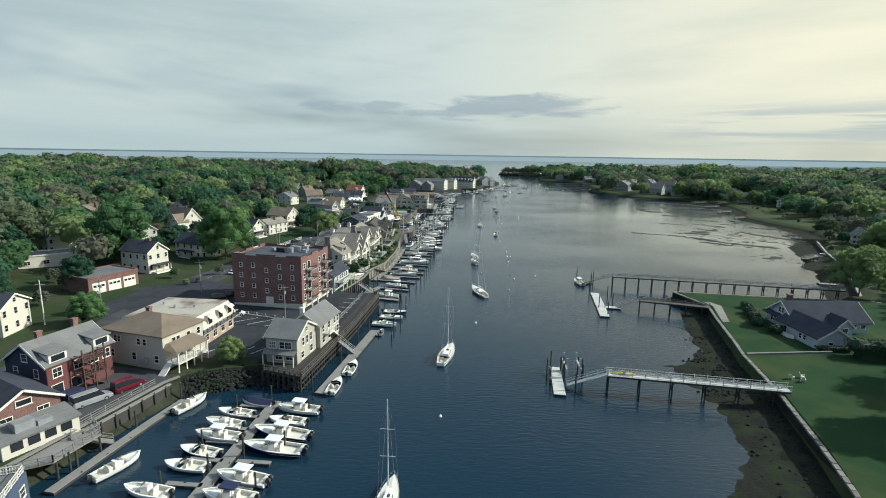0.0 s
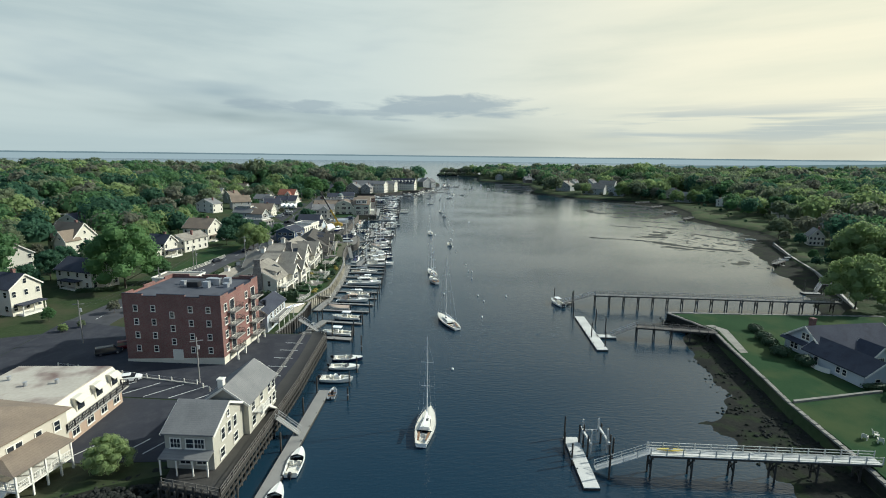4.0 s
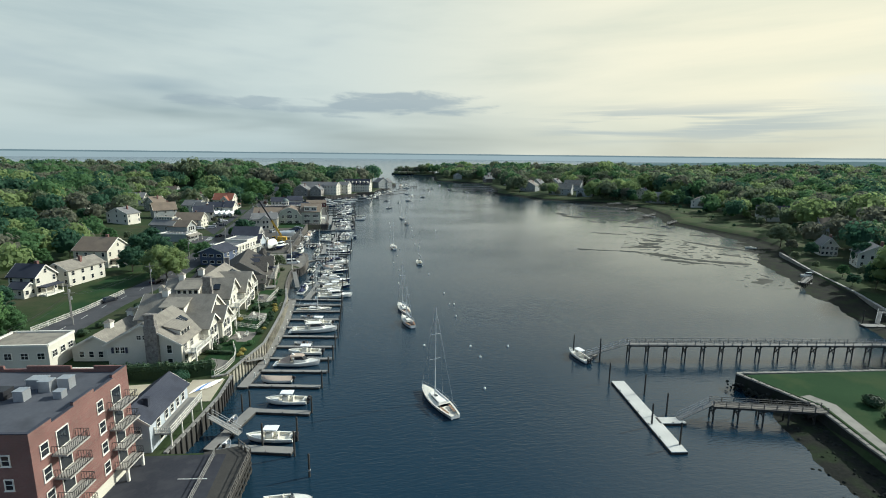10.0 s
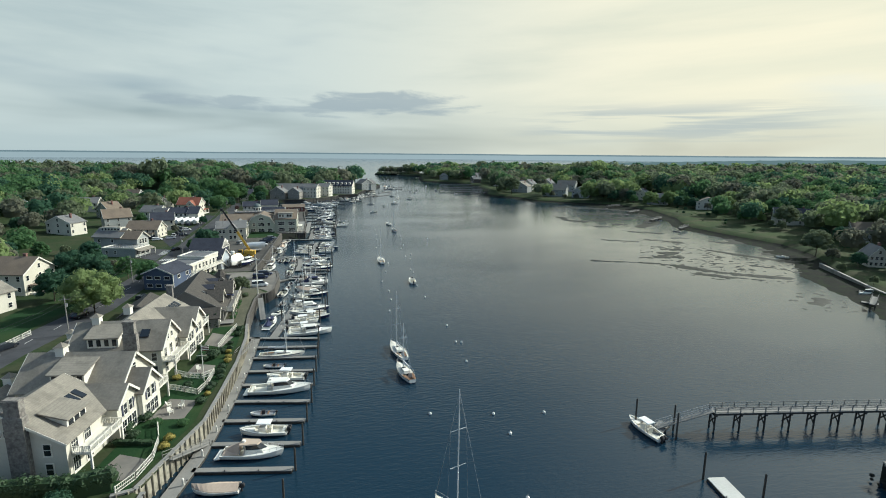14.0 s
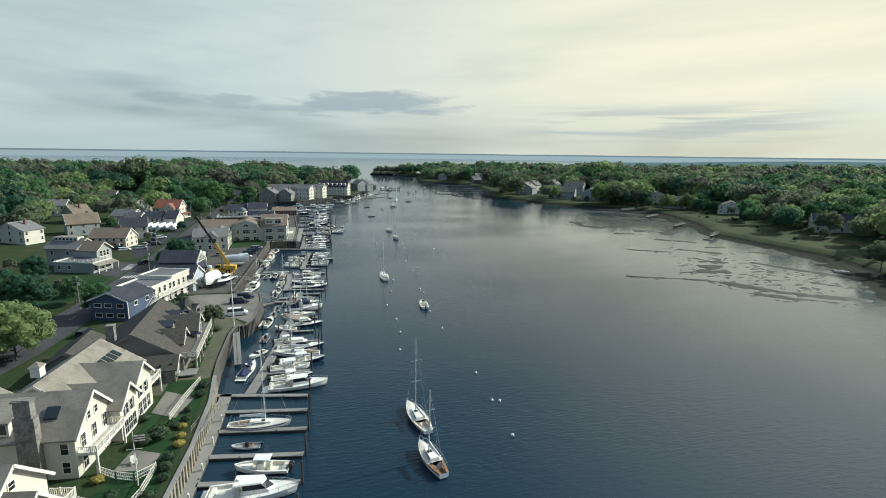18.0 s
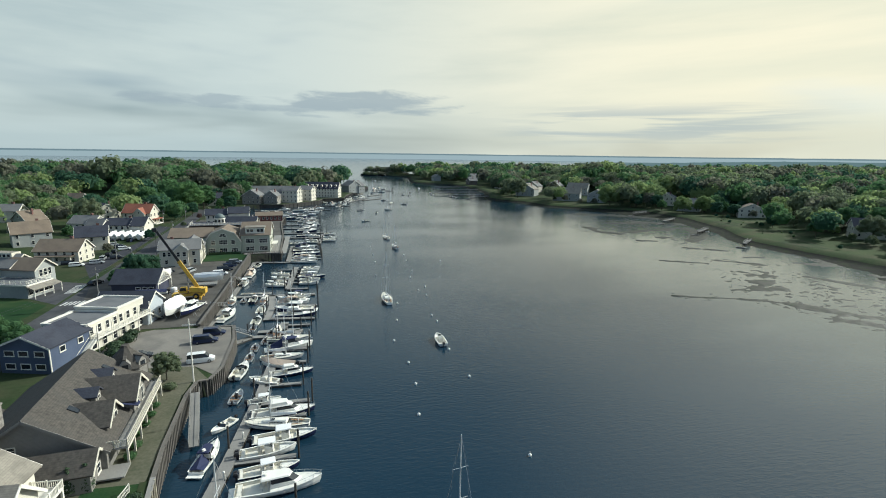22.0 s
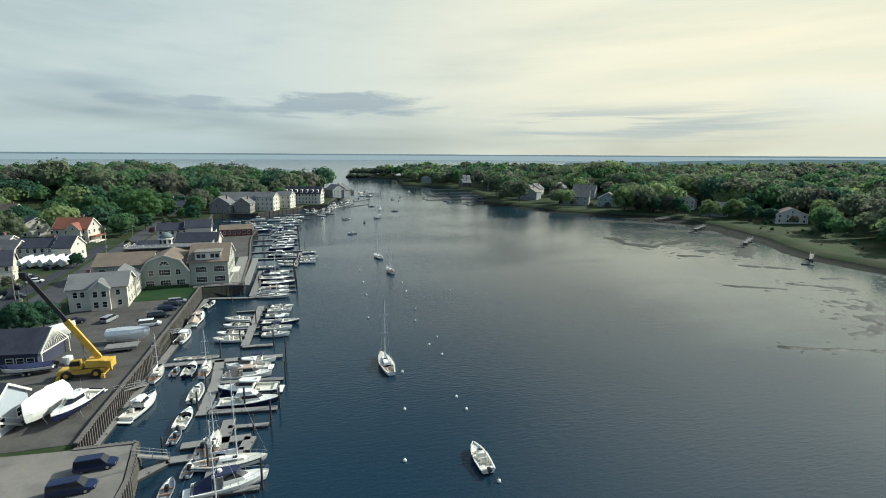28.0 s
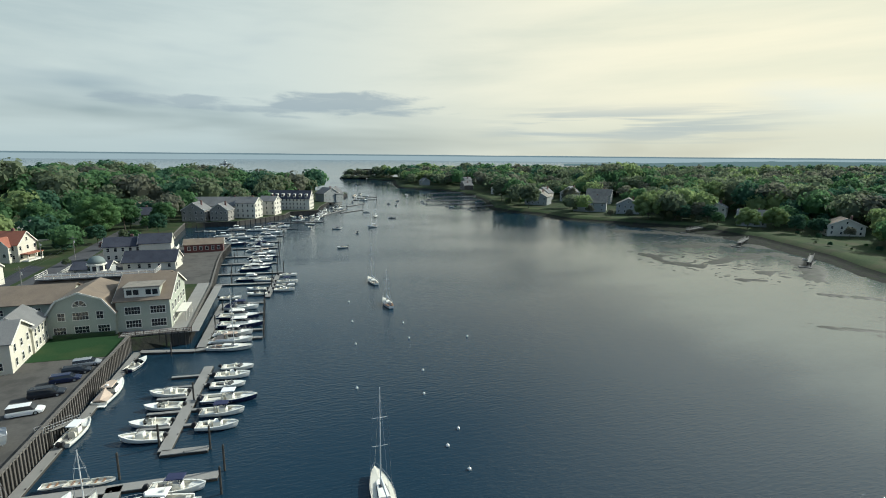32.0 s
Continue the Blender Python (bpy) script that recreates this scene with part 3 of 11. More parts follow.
# streaks of mud and weed on the tidal flats: (half width, height, line)
SPIT = [(114.8, 296.2), (122.7, 292.1), (131.0, 288.8), (138.5, 284.9), (145, 279), (149, 270), (154, 263), (161, 257), (172, 250)]
STREAKS = [(1.3, 0.20, SPIT[:5]), (3.6, 0.20, SPIT[4:]), (2.6, 0.14, [(143, 265), (147, 260), (153, 255), (160, 249)]), (3.2, 0.25, [(153.5, 295), (159.2, 294)]), (4.0, 0.13, [(156.8, 303), (164, 304), (150.6, 296)]),
           (5.0, 0.12, [(165, 313), (171, 309)]), (3.4, 0.20, [(185.3, 304), (189, 295), (192, 288), (196, 281), (202, 272)]), (1.6, 0.14, [(150, 344), (157, 339), (165.5, 334)]), (2.6, 0.13, [(184, 366), (190, 361), (197, 356)]),
           (6.5, 0.16, [(219, 426), (236, 423), (231, 409), (221, 397), (203, 381)]), (5.0, 0.14, [(175, 438), (173, 424), (178, 414)]), (4.5, 0.12, [(190, 416), (206, 421), (224, 420)]), (2.6, 0.17, [(175, 389.5), (182, 387)]),
           (3.2, 0.15, [(193, 396), (203, 396)]), (7.0, 0.14, [(201, 456), (215, 452), (232, 452), (246, 440)]), (3.0, 0.16, [(213, 300), (215, 294), (222, 285)]), (2.2, 0.12, [(175, 338), (182, 332), (186, 327)]), (1.8, 0.12, [(194, 340), (201, 339)]),
           (8.0, 0.13, [(212, 505), (238, 488), (252, 470)]), (3.0, 0.13, [(166, 318), (168, 312)]), (4.0, 0.12, [(205, 325), (216, 318), (222, 330)]), (3.0, 0.11, [(150, 222), (156, 226)]), (2.4, 0.1, [(176, 272), (184, 264)]), (6.0, 0.13, [(206, 290), (212, 282), (205, 272)])]


def seg_d(p, line):
    best = 1e9
    for a, b in zip(line, line[1:]):
        dx, dy = b[0] - a[0], b[1] - a[1]
        s = max(0, min(1, ((p[0] - a[0]) * dx + (p[1] - a[1]) * dy) / (dx * dx + dy * dy)))
        best = min(best, math.hypot(p[0] - a[0] - s * dx, p[1] - a[1] - s * dy))
    return best


def smooth(a, b, x):
    x = max(0.0, min(1.0, (x - a) / (b - a)))
    return x * x * (3 - 2 * x)


def land_z(x, y):
    """Height of the dry land."""
    xl, xr = lerp(LEFT, y), lerp(RIGHT, y)
    if x <= xl:
        d = xl - x
        h = 3.0 + 9.0 * smooth(60, 260, d) + 5.0 * smooth(250, 600, d) + 1.2 * smooth(60, 120, d) * noise.noise((x * 0.012, y * 0.012, 0))
        if y > 640:
            h = 3.0 + (h - 3.0) * smooth(1000, 800, y)
        return h if y < 1000 else -2.0
    d = x - xr
    base = 2.7 if y < 150 else 0.5 + 2.3 * smooth(0, 7, d)
    h = base + 8.0 * smooth(25, 160, d) + 6.0 * smooth(200, 600, d)
    if y < 152:
        h = 2.7 + 6.0 * smooth(60, 200, d)
    if y > 800:
        h = base + (h - base) * smooth(1280, 820, y) * 0.7
    return h if y < 1255 else -2.0


def bed_z(x, y):
    """Height of the bed between the banks; what rises over the water is mud."""
    xr = lerp(RIGHT, y)
    h = -1.6
    if y < 146:
        e = lerp(EDGE, y)
        if x > e:
            h = -0.05 + 0.75 * min(1.0, (x - e) / max(1.0, xr - e)) + 0.16 * noise.noise((x * 0.35, y * 0.35, 0)) + 0.05 * noise.noise((x * 1.7, y * 1.7, 0))
        else:
            h = max(-1.6, -0.05 + (x - e) * 0.07 + 0.10 * noise.noise((x * 0.3, y * 0.3, 0)))
    elif y < 600 and x > lerp(FRINGE, y) - 12:
        e = lerp(FRINGE, y) + 2.2 * noise.noise((x * 0.09, y * 0.09, 7)) + 1.2 * noise.noise((x * 0.4, y * 0.4, 7))
        k = (x - e) / max(1.5, xr - e)
        h = -0.02 + 0.5 * min(1.0, k) + 0.10 * noise.noise((x * 0.5, y * 0.5, 3)) if k > 0 else max(-1.2, -0.02 + (x - e) * 0.08)
    elif x > xr - 9:
        h = -0.9 + 1.1 * smooth(-9, 0, x - xr + 1.5 * noise.noise((x * 0.1, y * 0.1, 7)))
    return h


rows = [-380, -200, -60, 0, 30] + [40 + 1.0 * i for i in range(108)] + [148 + 2.0 * i for i in range(190)]
rows += [LEFT[i][0] for i in range(len(LEFT))] + [RIGHT[i][0] for i in range(len(RIGHT))]
rows += [530 + 10 * i for i in range(78)] + [1400]
rows = sorted(set(r for r in rows if r <= 1300))
offs = [3800, 2200, 1300, 850, 600, 450, 350, 280, 220, 175, 140, 112, 90, 72, 58, 46, 36, 28, 21, 15, 10, 6, 3, 1.2, 0.0]
NB = 84
verts, faces = [], []
for y in rows:
    xl, xr = lerp(LEFT, y), lerp(RIGHT, y)
    row = [(xl - o, y, land_z(xl - o, y)) for o in offs]
    row += [(xl + 0.25, y, -1.6)]
    for i in range(1, NB):
        s = i / NB
        s = 1 - (1 - s) ** 1.35
        x = xl + 0.25 + (xr - xl - 0.5) * s
        row.append((x, y, bed_z(x, y)))
    row += [(xr - 0.25, y, bed_z(xr - 0.3, y))]
    row += [(xr + o, y, land_z(xr + o, y)) for o in reversed(offs)]
    verts.append(row)
nc = len(verts[0])
flat = [p for r in verts for p in r]
faces = [(j * nc + i, j * nc + i + 1, (j + 1) * nc + i + 1, (j + 1) * nc + i) for j in range(len(rows) - 1) for i in range(nc - 1)]
gm = Mesh()
gm.v, gm.f = flat, faces
gd = gm.data("ground", SOIL)
gd.materials.append(MUD)
gd.materials.append(MEADOW)
_no = len(offs)
gd.polygons.foreach_set("material_index", [1 if _no - 1 <= k % (nc - 1) < _no + NB + (3 if flat[k // (nc - 1) * nc][1] > 150 else 0) else 2 if _no + NB + 3 <= k % (nc - 1) < _no + NB + (10 if 262 < flat[k // (nc - 1) * nc][1] < 470 else 7) and flat[k // (nc - 1) * nc][1] > 150 and noise.noise((flat[k // (nc - 1) * nc][1] * 0.03, k % (nc - 1) * 0.4, 1.0)) > (-0.35 if 262 < flat[k // (nc - 1) * nc][1] < 470 else 0.02) else 0 for k in range(len(faces))])
gd.polygons.foreach_set("use_smooth", [True] * len(faces))
tagged(new("ground", gd), "wooded ground on both banks with mud along the waterline", "ground", "", "structure")


# tidal flats: low streaked banks that just break the surface
BANKS = [(164, 283, 30, 34, 0.55), (186, 268, 18, 22, 0.6), (176, 316, 16, 12, 0.2), (198, 425, 32, 40, -0.1), (212, 455, 26, 24, 0.3), (212, 500, 24, 14, 0.4)]
fx, fy, fs = 104.0, 206.0, 0.7
fn, fm = 246, 460
FV, FZ = [], []
for j in range(fm):
    y = fy + j * fs
    near = [(w, h, l) for w, h, l in STREAKS if min(q[1] for q in l) - 14 < y < max(q[1] for q in l) + 14]
    xr = lerp(RIGHT, y)
    for i in range(fn):
        x = fx + i * fs
        n1, n2 = noise.noise((x * 0.10, y * 0.13, 3.0)), 0.8 * noise.noise((x * 0.34, y * 0.50, 5.0)) + 0.55 * noise.noise((x * 0.85, y * 1.2, 2.0)) + 0.25 * noise.noise((x * 2.1, y * 2.6, 9.0))
        z = -0.10 - 0.5 * smooth(0, -30, x - xr + 90) + 0.055 * n1 + 0.05 * n2
        for w, h, l in near:
            d = seg_d((x, y), l) / (w * (0.72 + 0.6 * n1))
            if d < 2.0:
                z = max(z, h * (1 - d * d) + 0.24 * n2 + 0.05 * n1)
            elif d < 7.0:
                z = max(z, -0.07 + 0.42 * n2 * (1.1 - d / 7.0) - 0.006 * d)
        for cx, cy, rx, ry, tilt in BANKS:
            u, v = (x - cx) + (y - cy) * tilt, (y - cy) - (x - cx) * tilt
            q = (u / rx) ** 2 + (v / ry) ** 2
            if q < 1.0:
                z = max(z, -0.055 + 0.30 * n2 * (1.15 - q) + 0.09 * n1)
        if x > xr - 1.0:
            z = min(z, 0.3)
        FV.append((x, y, z))
gm = Mesh()
gm.v = FV
gm.f = [q for q in ((j * fn + i, j * fn + i + 1, (j + 1) * fn + i + 1, (j + 1) * fn + i) for j in range(fm - 1) for i in range(fn - 1)) if max(FV[k][2] for k in q) > -0.02 and FV[q[0]][0] < lerp(RIGHT, FV[q[0]][1]) + 1]
solid("mudflat", gm, WETMUD, "dark weedy mud banks bared on the tidal flats", "mud", "structure", smooth=True)


# emission only: shines by itself, daylight and haze sit in the colour
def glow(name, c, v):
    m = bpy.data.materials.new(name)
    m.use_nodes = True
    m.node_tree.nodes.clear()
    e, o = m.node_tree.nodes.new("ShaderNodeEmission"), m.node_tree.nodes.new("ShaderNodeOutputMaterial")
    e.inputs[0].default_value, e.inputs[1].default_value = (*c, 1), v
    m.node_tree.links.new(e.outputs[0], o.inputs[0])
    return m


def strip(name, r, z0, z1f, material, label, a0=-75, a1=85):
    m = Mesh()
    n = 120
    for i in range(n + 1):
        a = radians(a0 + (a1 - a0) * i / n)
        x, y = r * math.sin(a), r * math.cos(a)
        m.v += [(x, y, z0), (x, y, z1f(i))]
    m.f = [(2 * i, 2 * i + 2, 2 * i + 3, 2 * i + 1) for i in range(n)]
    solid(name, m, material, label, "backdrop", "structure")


# horizon backdrop: glowing strips with the distance haze painted into their colours
strip("backdrop_sea", 4650, -2.0, lambda i: 40.0, glow("far_sea_haze_glow", (0.335, 0.368, 0.335), 1.0), "self-lit backdrop of grey-blue open water to the horizon, haze painted in")
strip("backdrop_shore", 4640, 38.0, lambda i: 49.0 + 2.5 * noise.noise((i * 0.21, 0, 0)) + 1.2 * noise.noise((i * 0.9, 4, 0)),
      glow("far_shore_haze_glow", (0.175, 0.215, 0.205), 1.0), "self-lit backdrop of the low dark wooded shore across the sound, haze painted in")

strip("backdrop_woods", 3000, -2.0, lambda i: 8.0 + 24.0 * smooth(0, 46, i) + 2.0 * noise.noise((i * 0.33, 2, 0)) + 2.2 * noise.noise((i * 1.3, 7, 0)), glow("far_wood_haze_glow", (0.135, 0.175, 0.155), 1.0), "self-lit backdrop of low woods on the far eastern shore, haze painted in", 30, 88)

# surfaces on the west bank
slab("parking_lot_brick", [(-62, 118), (-33.5, 112), (-25.4, 112), (-22.8, 130), (-21.8, 143.4), (-42, 146.6), (-60, 150), (-84, 160), (-84, 126)], 2.9, 3.06, ASPHALT, "dark asphalt parking lot behind the wharf")
slab("parking_lot_wharf", [(-72, 118.5), (-70, 104), (-47.5, 96), (-34.4, 95), (-33, 111.5), (-61, 117.5)], 2.9, 3.05, ASPHALT, "dark asphalt parking lot with white bay lines")
slab("parking_lot_south", [(-75, 60), (-55.5, 66), (-50.6, 83), (-49.8, 85.6), (-52, 88.2), (-63.2, 90.4), (-72, 82)], 2.9, 3.05, ROAD, "grey asphalt yard along the seawall")
slab("pier_yard", [(-41, 272.5), (-30, 271.0), (-21.4, 269.6), (-17.6, 265), (-16.4, 270), (-16.2, 283), (-17.2, 291.8), (-34, 294), (-41, 291)], 2.9, 3.06, LOT, "pale worn concrete yard on the pier")
slab("garage_lot", [(-97, 124), (-84.2, 118), (-84.2, 150), (-92, 148), (-97, 139.6)], 2.9, 3.035, ASPHALT, "dark asphalt forecourt of the garages")
slab("boatyard", [(-52, 296), (-24.8, 294.5), (-24.6, 300), (-23.2, 320), (-21.9, 345), (-20.4, 372), (-38, 376), (-45, 372), (-50, 357), (-62, 340)], 2.9, 3.05, YARD, "dusty grey asphalt boatyard behind the timber bulkhead")
slab("marina_yard", [(-57, 430), (-12, 429), (-7.8, 429), (-9.1, 460), (-9.3, 478), (-7.5, 500.6), (-34, 502.4), (-56, 500)], 2.85, 3.03, YARD, "dusty asphalt yard behind the outer marina")
slab("street_lot", [(-66, 352), (-66.5, 470), (-74, 476), (-94, 440), (-92, 402), (-74, 372)], 2.85, 3.03, ASPHALT, "dark asphalt parking lot across the street")
slab("hotel_wharf", [(-19.2, 381.6), (-8.1, 381.6), (-7.7, 428.8), (-11.4, 428.8), (-11.8, 386.0), (-19.2, 385.6)], 2.85, 3.12, TIMBER, "grey timber deck of the wharf round the hotel")
slab("lawn_hotel", [(-35.5, 371), (-20.6, 370), (-20.2, 380), (-22, 382.6), (-36, 387)], 2.9, 3.10, GRASS, "mown green lawn in front of the gabled hotel")
slab("road", [(-84, 118), (-72, 118), (-72, 158), (-66.5, 200), (-63.5, 225), (-57, 255), (-54, 300), (-53, 330), (-54.5, 372), (-57, 474), (-59, 560), (-66, 560), (-65, 474), (-63.5, 372), (-63, 330), (-64, 300), (-66.5, 255), (-73, 225), (-76.5, 200), (-84, 158)], 2.9, 3.04, ROAD, "grey asphalt street along the waterfront", "road")
slab("side_street", [(-64, 322), (-64, 345), (-110, 368), (-200, 410), (-200, 402), (-110, 356), (-80, 336)], 2.9, 3.03, ROAD, "grey asphalt side street with a crossing", "road")
slab("road_south", [(-84, 40), (-74.5, 62), (-74, 118), (-84, 118)], 2.9, 3.03, ROAD, "grey asphalt street between the houses", "road")
slab("garden_west", [(-150, 190), (-78, 200), (-68.5, 255), (-66, 322), (-80, 334), (-150, 365)], 2.7, 3.02, GRASS, "green front gardens across the street", "lawn")
# lawn on the east bank
slab("lawn", [(47, 40), (53.2, 55.3), (57.3, 66.7), (62.4, 83.7), (65.8, 100.6), (68.7, 109.1), (73.8, 126), (77.8, 137.3), (74.6, 150.8), (119.6, 144.2), (175, 135), (175, 40)], 1.5, 2.85, GRASS, "mown green lawn behind the stone seawall", "lawn")

# ---- buildings ----
_wcache = {}
FACE = {"y-": 0, "x+": 90, "y+": 180, "x-": -90}


def window_mesh(w, h, style):
    key = (round(w, 2), round(h, 2), style)
    if key not in _wcache:
        fr, t = Mesh(), 0.11
        fr.box(-w / 2 - t, -0.07, -t, w / 2 + t, 0.06, 0)
        fr.box(-w / 2 - t, -0.07, h, w / 2 + t, 0.06, h + t)
        fr.box(-w / 2 - t, -0.07, 0, -w / 2, 0.06, h)
        fr.box(w / 2, -0.07, 0, w / 2 + t, 0.06, h)
        fr.box(-w / 2 - t - 0.06, -0.13, -t - 0.05, w / 2 + t + 0.06, 0.02, -t + 0.01)
        if style != "plain":
            fr.box(-w / 2, -0.045, h * 0.5 - 0.03, w / 2, 0.0, h * 0.5 + 0.03)
            n = max(1, round(w / 0.8))
            for i in range(1, n + (1 if style == "grid" else 0)):
                x = -w / 2 + w * i / (n + (1 if style == "grid" else 0))
                fr.box(x - 0.025, -0.04, 0, x + 0.025, 0.0, h)
        gl = Mesh().box(-w / 2, -0.012, 0, w / 2, 0.05, h)
        _wcache[key] = (fr.data("window", WHITE), gl.data("pane", GLASS))
    return _wcache[key]


def plain_window(w, h):
    """Frame and pane in one mesh, for houses that stay far off."""
    key = (round(w, 2), round(h, 2), "far")
    if key not in _wcache:
        m = Mesh().box(-w / 2 - 0.12, -0.06, -0.14, w / 2 + 0.12, 0.05, h + 0.12)
        k = len(m.f)
        m.box(-w / 2, -0.08, 0, w / 2, -0.03, h * 0.48).box(-w / 2, -0.08, h * 0.52, w / 2, -0.03, h)
        d = m.data("window", WHITE)
        d.materials.append(GLASS)
        d.polygons.foreach_set("material_index", [0] * k + [1] * (len(m.f) - k))
        _wcache[key] = d
    return _wcache[key]


class Block:
    """One volume of a building: footprint centre, size and heights in the building's own axes."""

    def __init__(self, parent, cx, cy, w, d, z0, eave, wall, roof=None, ridge=None, axis="x", style="gable", over=0.4, trim=None, name="wall"):
        self.p, self.cx, self.cy, self.w, self.d, self.z0, self.eave = parent, cx, cy, w, d, z0, eave
        self.ridge, self.axis = ridge or eave, axis
        x0, x1, y0, y1 = cx - w / 2, cx + w / 2, cy - d / 2, cy + d / 2
        m = Mesh()
        r = self.ridge
        if style == "gable":
            if axis == "x":
                ring = lambda x: [(x, y0, z0), (x, y1, z0), (x, y1, eave), (x, cy, r), (x, y0, eave)]
                m.loft([ring(x0), ring(x1)])
            else:
                ring = lambda y: [(x1, y, z0), (x0, y, z0), (x0, y, eave), (cx, y, r), (x1, y, eave)]
                m.loft([ring(y0), ring(y1)])
        elif style == "gambrel":
            k, q = 0.30, eave + (r - eave) * 0.66
            if axis == "x":
                ring = lambda x: [(x, y0, z0), (x, y1, z0), (x, y1, eave), (x, y1 - d * k * 0.55, q), (x, cy, r), (x, y0 + d * k * 0.55, q), (x, y0, eave)]
                m.loft([ring(x0), ring(x1)])
            else:
                ring = lambda y: [(x1, y, z0), (x0, y, z0), (x0, y, eave), (x0 + w * k * 0.55, y, q), (cx, y, r), (x1 - w * k * 0.55, y, q), (x1, y, eave)]
                m.loft([ring(y0), ring(y1)])
        else:
            m.box(x0, y0, z0, x1, y1, eave)
        self.wall = part(name, m, wall, parent)
        if roof is None:
            return
        o, t, rm = over, 0.22, Mesh()
        if style == "gable":
            if axis == "x":
                s = (r - eave) / (d / 2)
                for sg in (-1, 1):
                    ye, ze = cy + sg * (d / 2 + o), eave - s * o
                    pts = [(x0 - o, cy, r), (x1 + o, cy, r), (x1 + o, ye, ze), (x0 - o, ye, ze)]
                    rm.loft([[(a, b, c + 0.02) for a, b, c in pts], [(a, b, c + t) for a, b, c in pts]])
            else:
                s = (r - eave) / (w / 2)
                for sg in (-1, 1):
                    xe, ze = cx + sg * (w / 2 + o), eave - s * o
                    pts = [(cx, y0 - o, r), (cx, y1 + o, r), (xe, y1 + o, ze), (xe, y0 - o, ze)]
                    rm.loft([[(a, b, c + 0.02) for a, b, c in pts], [(a, b, c + t) for a, b, c in pts]])
        elif style == "gambrel":
            k, q = 0.30, eave + (r - eave) * 0.66
            half = d / 2 if axis == "x" else w / 2
            full = d if axis == "x" else w
            prof = [(half + o, eave - 0.35), (half - full * k * 0.55, q), (0, r)]
            for sg in (-1, 1):
                for (a, za), (b, zb) in zip(prof, prof[1:]):
                    if axis == "x":
                        pts = [(x0 - o, cy + sg * b, zb), (x1 + o, cy + sg * b, zb), (x1 + o, cy + sg * a, za), (x0 - o, cy + sg * a, za)]
                    else:
                        pts = [(cx + sg * b, y0 - o, zb), (cx + sg * b, y1 + o, zb), (cx + sg * a, y1 + o, za), (cx + sg * a, y0 - o, za)]
                    rm.loft([[(u, v, c + 0.02) for u, v, c in pts], [(u, v, c + t) for u, v, c in pts]])
        elif style == "hip":
            if w >= d:
                a, b = (x0 + d / 2, cy), (x1 - d / 2, cy)
            else:
                a, b = (cx, y0 + w / 2), (cx, y1 - w / 2)
            e = [(x0 - o, y0 - o, eave), (x1 + o, y0 - o, eave), (x1 + o, y1 + o, eave), (x0 - o, y1 + o, eave), (*a, r), (*b, r), (x0 - o, y0 - o, eave - 0.2), (x1 + o, y0 - o, eave - 0.2), (x1 + o, y1 + o, eave - 0.2), (x0 - o, y1 + o, eave - 0.2)]
            fs = [(0, 1, 5, 4), (1, 2, 5), (2, 3, 4, 5), (3, 0, 4)] if w >= d else [(0, 1, 4), (1, 2, 5, 4), (2, 3, 5), (3, 0, 4, 5)]
            rm.add(e, fs + [(6, 7, 1, 0), (7, 8, 2, 1), (8, 9, 3, 2), (9, 6, 0, 3), (9, 8, 7, 6)])
        elif style == "flat":
            rm.box(x0 + 0.25, y0 + 0.25, eave - 0.1, x1 - 0.25, y1 - 0.25, eave + 0.06)
        self.roof = part("roof", rm, roof, parent)
        if trim is not None:
            self.trim(trim, style, o)

    def trim(self, material, style, o):
        """White rake boards along the gables, or a coping on a parapet."""
        x0, x1, y0, y1 = self.cx - self.w / 2, self.cx + self.w / 2, self.cy - self.d / 2, self.cy + self.d / 2
        m, r, e = Mesh(), self.ridge, self.eave
        if style == "gable":
            if self.axis == "x":
                s = (r - e) / (self.d / 2)
                for x in (x0 - o - 0.03, x1 + o + 0.03):
                    for sg in (-1, 1):
                        m.bar((x, self.cy, r), (x, self.cy + sg * (self.d / 2 + o), e - s * o), 0.08, 0.34)
            else:
                s = (r - e) / (self.w / 2)
                for y in (y0 - o - 0.03, y1 + o + 0.03):
                    for sg in (-1, 1):
                        m.bar((self.cx, y, r), (self.cx + sg * (self.w / 2 + o), y, e - s * o), 0.08, 0.34)
        elif style == "flat":
            for p, q in (((x0, y0), (x1, y0)), ((x1, y0), (x1, y1)), ((x1, y1), (x0, y1)), ((x0, y1), (x0, y0))):
                m.bar((*p, e + 0.2), (*q, e + 0.2), 0.4, 0.4)
        part("trim", m, material, self.p)

    def at(self, face, u, z, out=0.03):
        """Pose on a face: u runs from -0.5 to 0.5 along it."""
        if face == "y-":
            p = (self.cx + u * self.w, self.cy - self.d / 2 - out)
        elif face == "y+":
            p = (self.cx - u * self.w, self.cy + self.d / 2 + out)
        elif face == "x+":
            p = (self.cx + self.w / 2 + out, self.cy + u * self.d)
        else:
            p = (self.cx - self.w / 2 - out, self.cy - u * self.d)
        return pose(p[0], p[1], z, 0, 0, FACE[face])

    def win(self, face, us, zs, w=0.95, h=1.4, style="sash"):
        if style == "far":
            for z in zs if isinstance(zs, (list, tuple)) else (zs,):
                for u in us if isinstance(us, (list, tuple)) else (us,):
                    part("window", plain_window(w, h), None, self.p, m=self.at(face, u, z))
            return
        fr, gl = window_mesh(w, h, style)
        for z in zs if isinstance(zs, (list, tuple)) else (zs,):
            for u in us if isinstance(us, (list, tuple)) else (us,):
                ob = part("window", fr, None, self.p, m=self.at(face, u, z))
                part("pane", gl, None, ob)

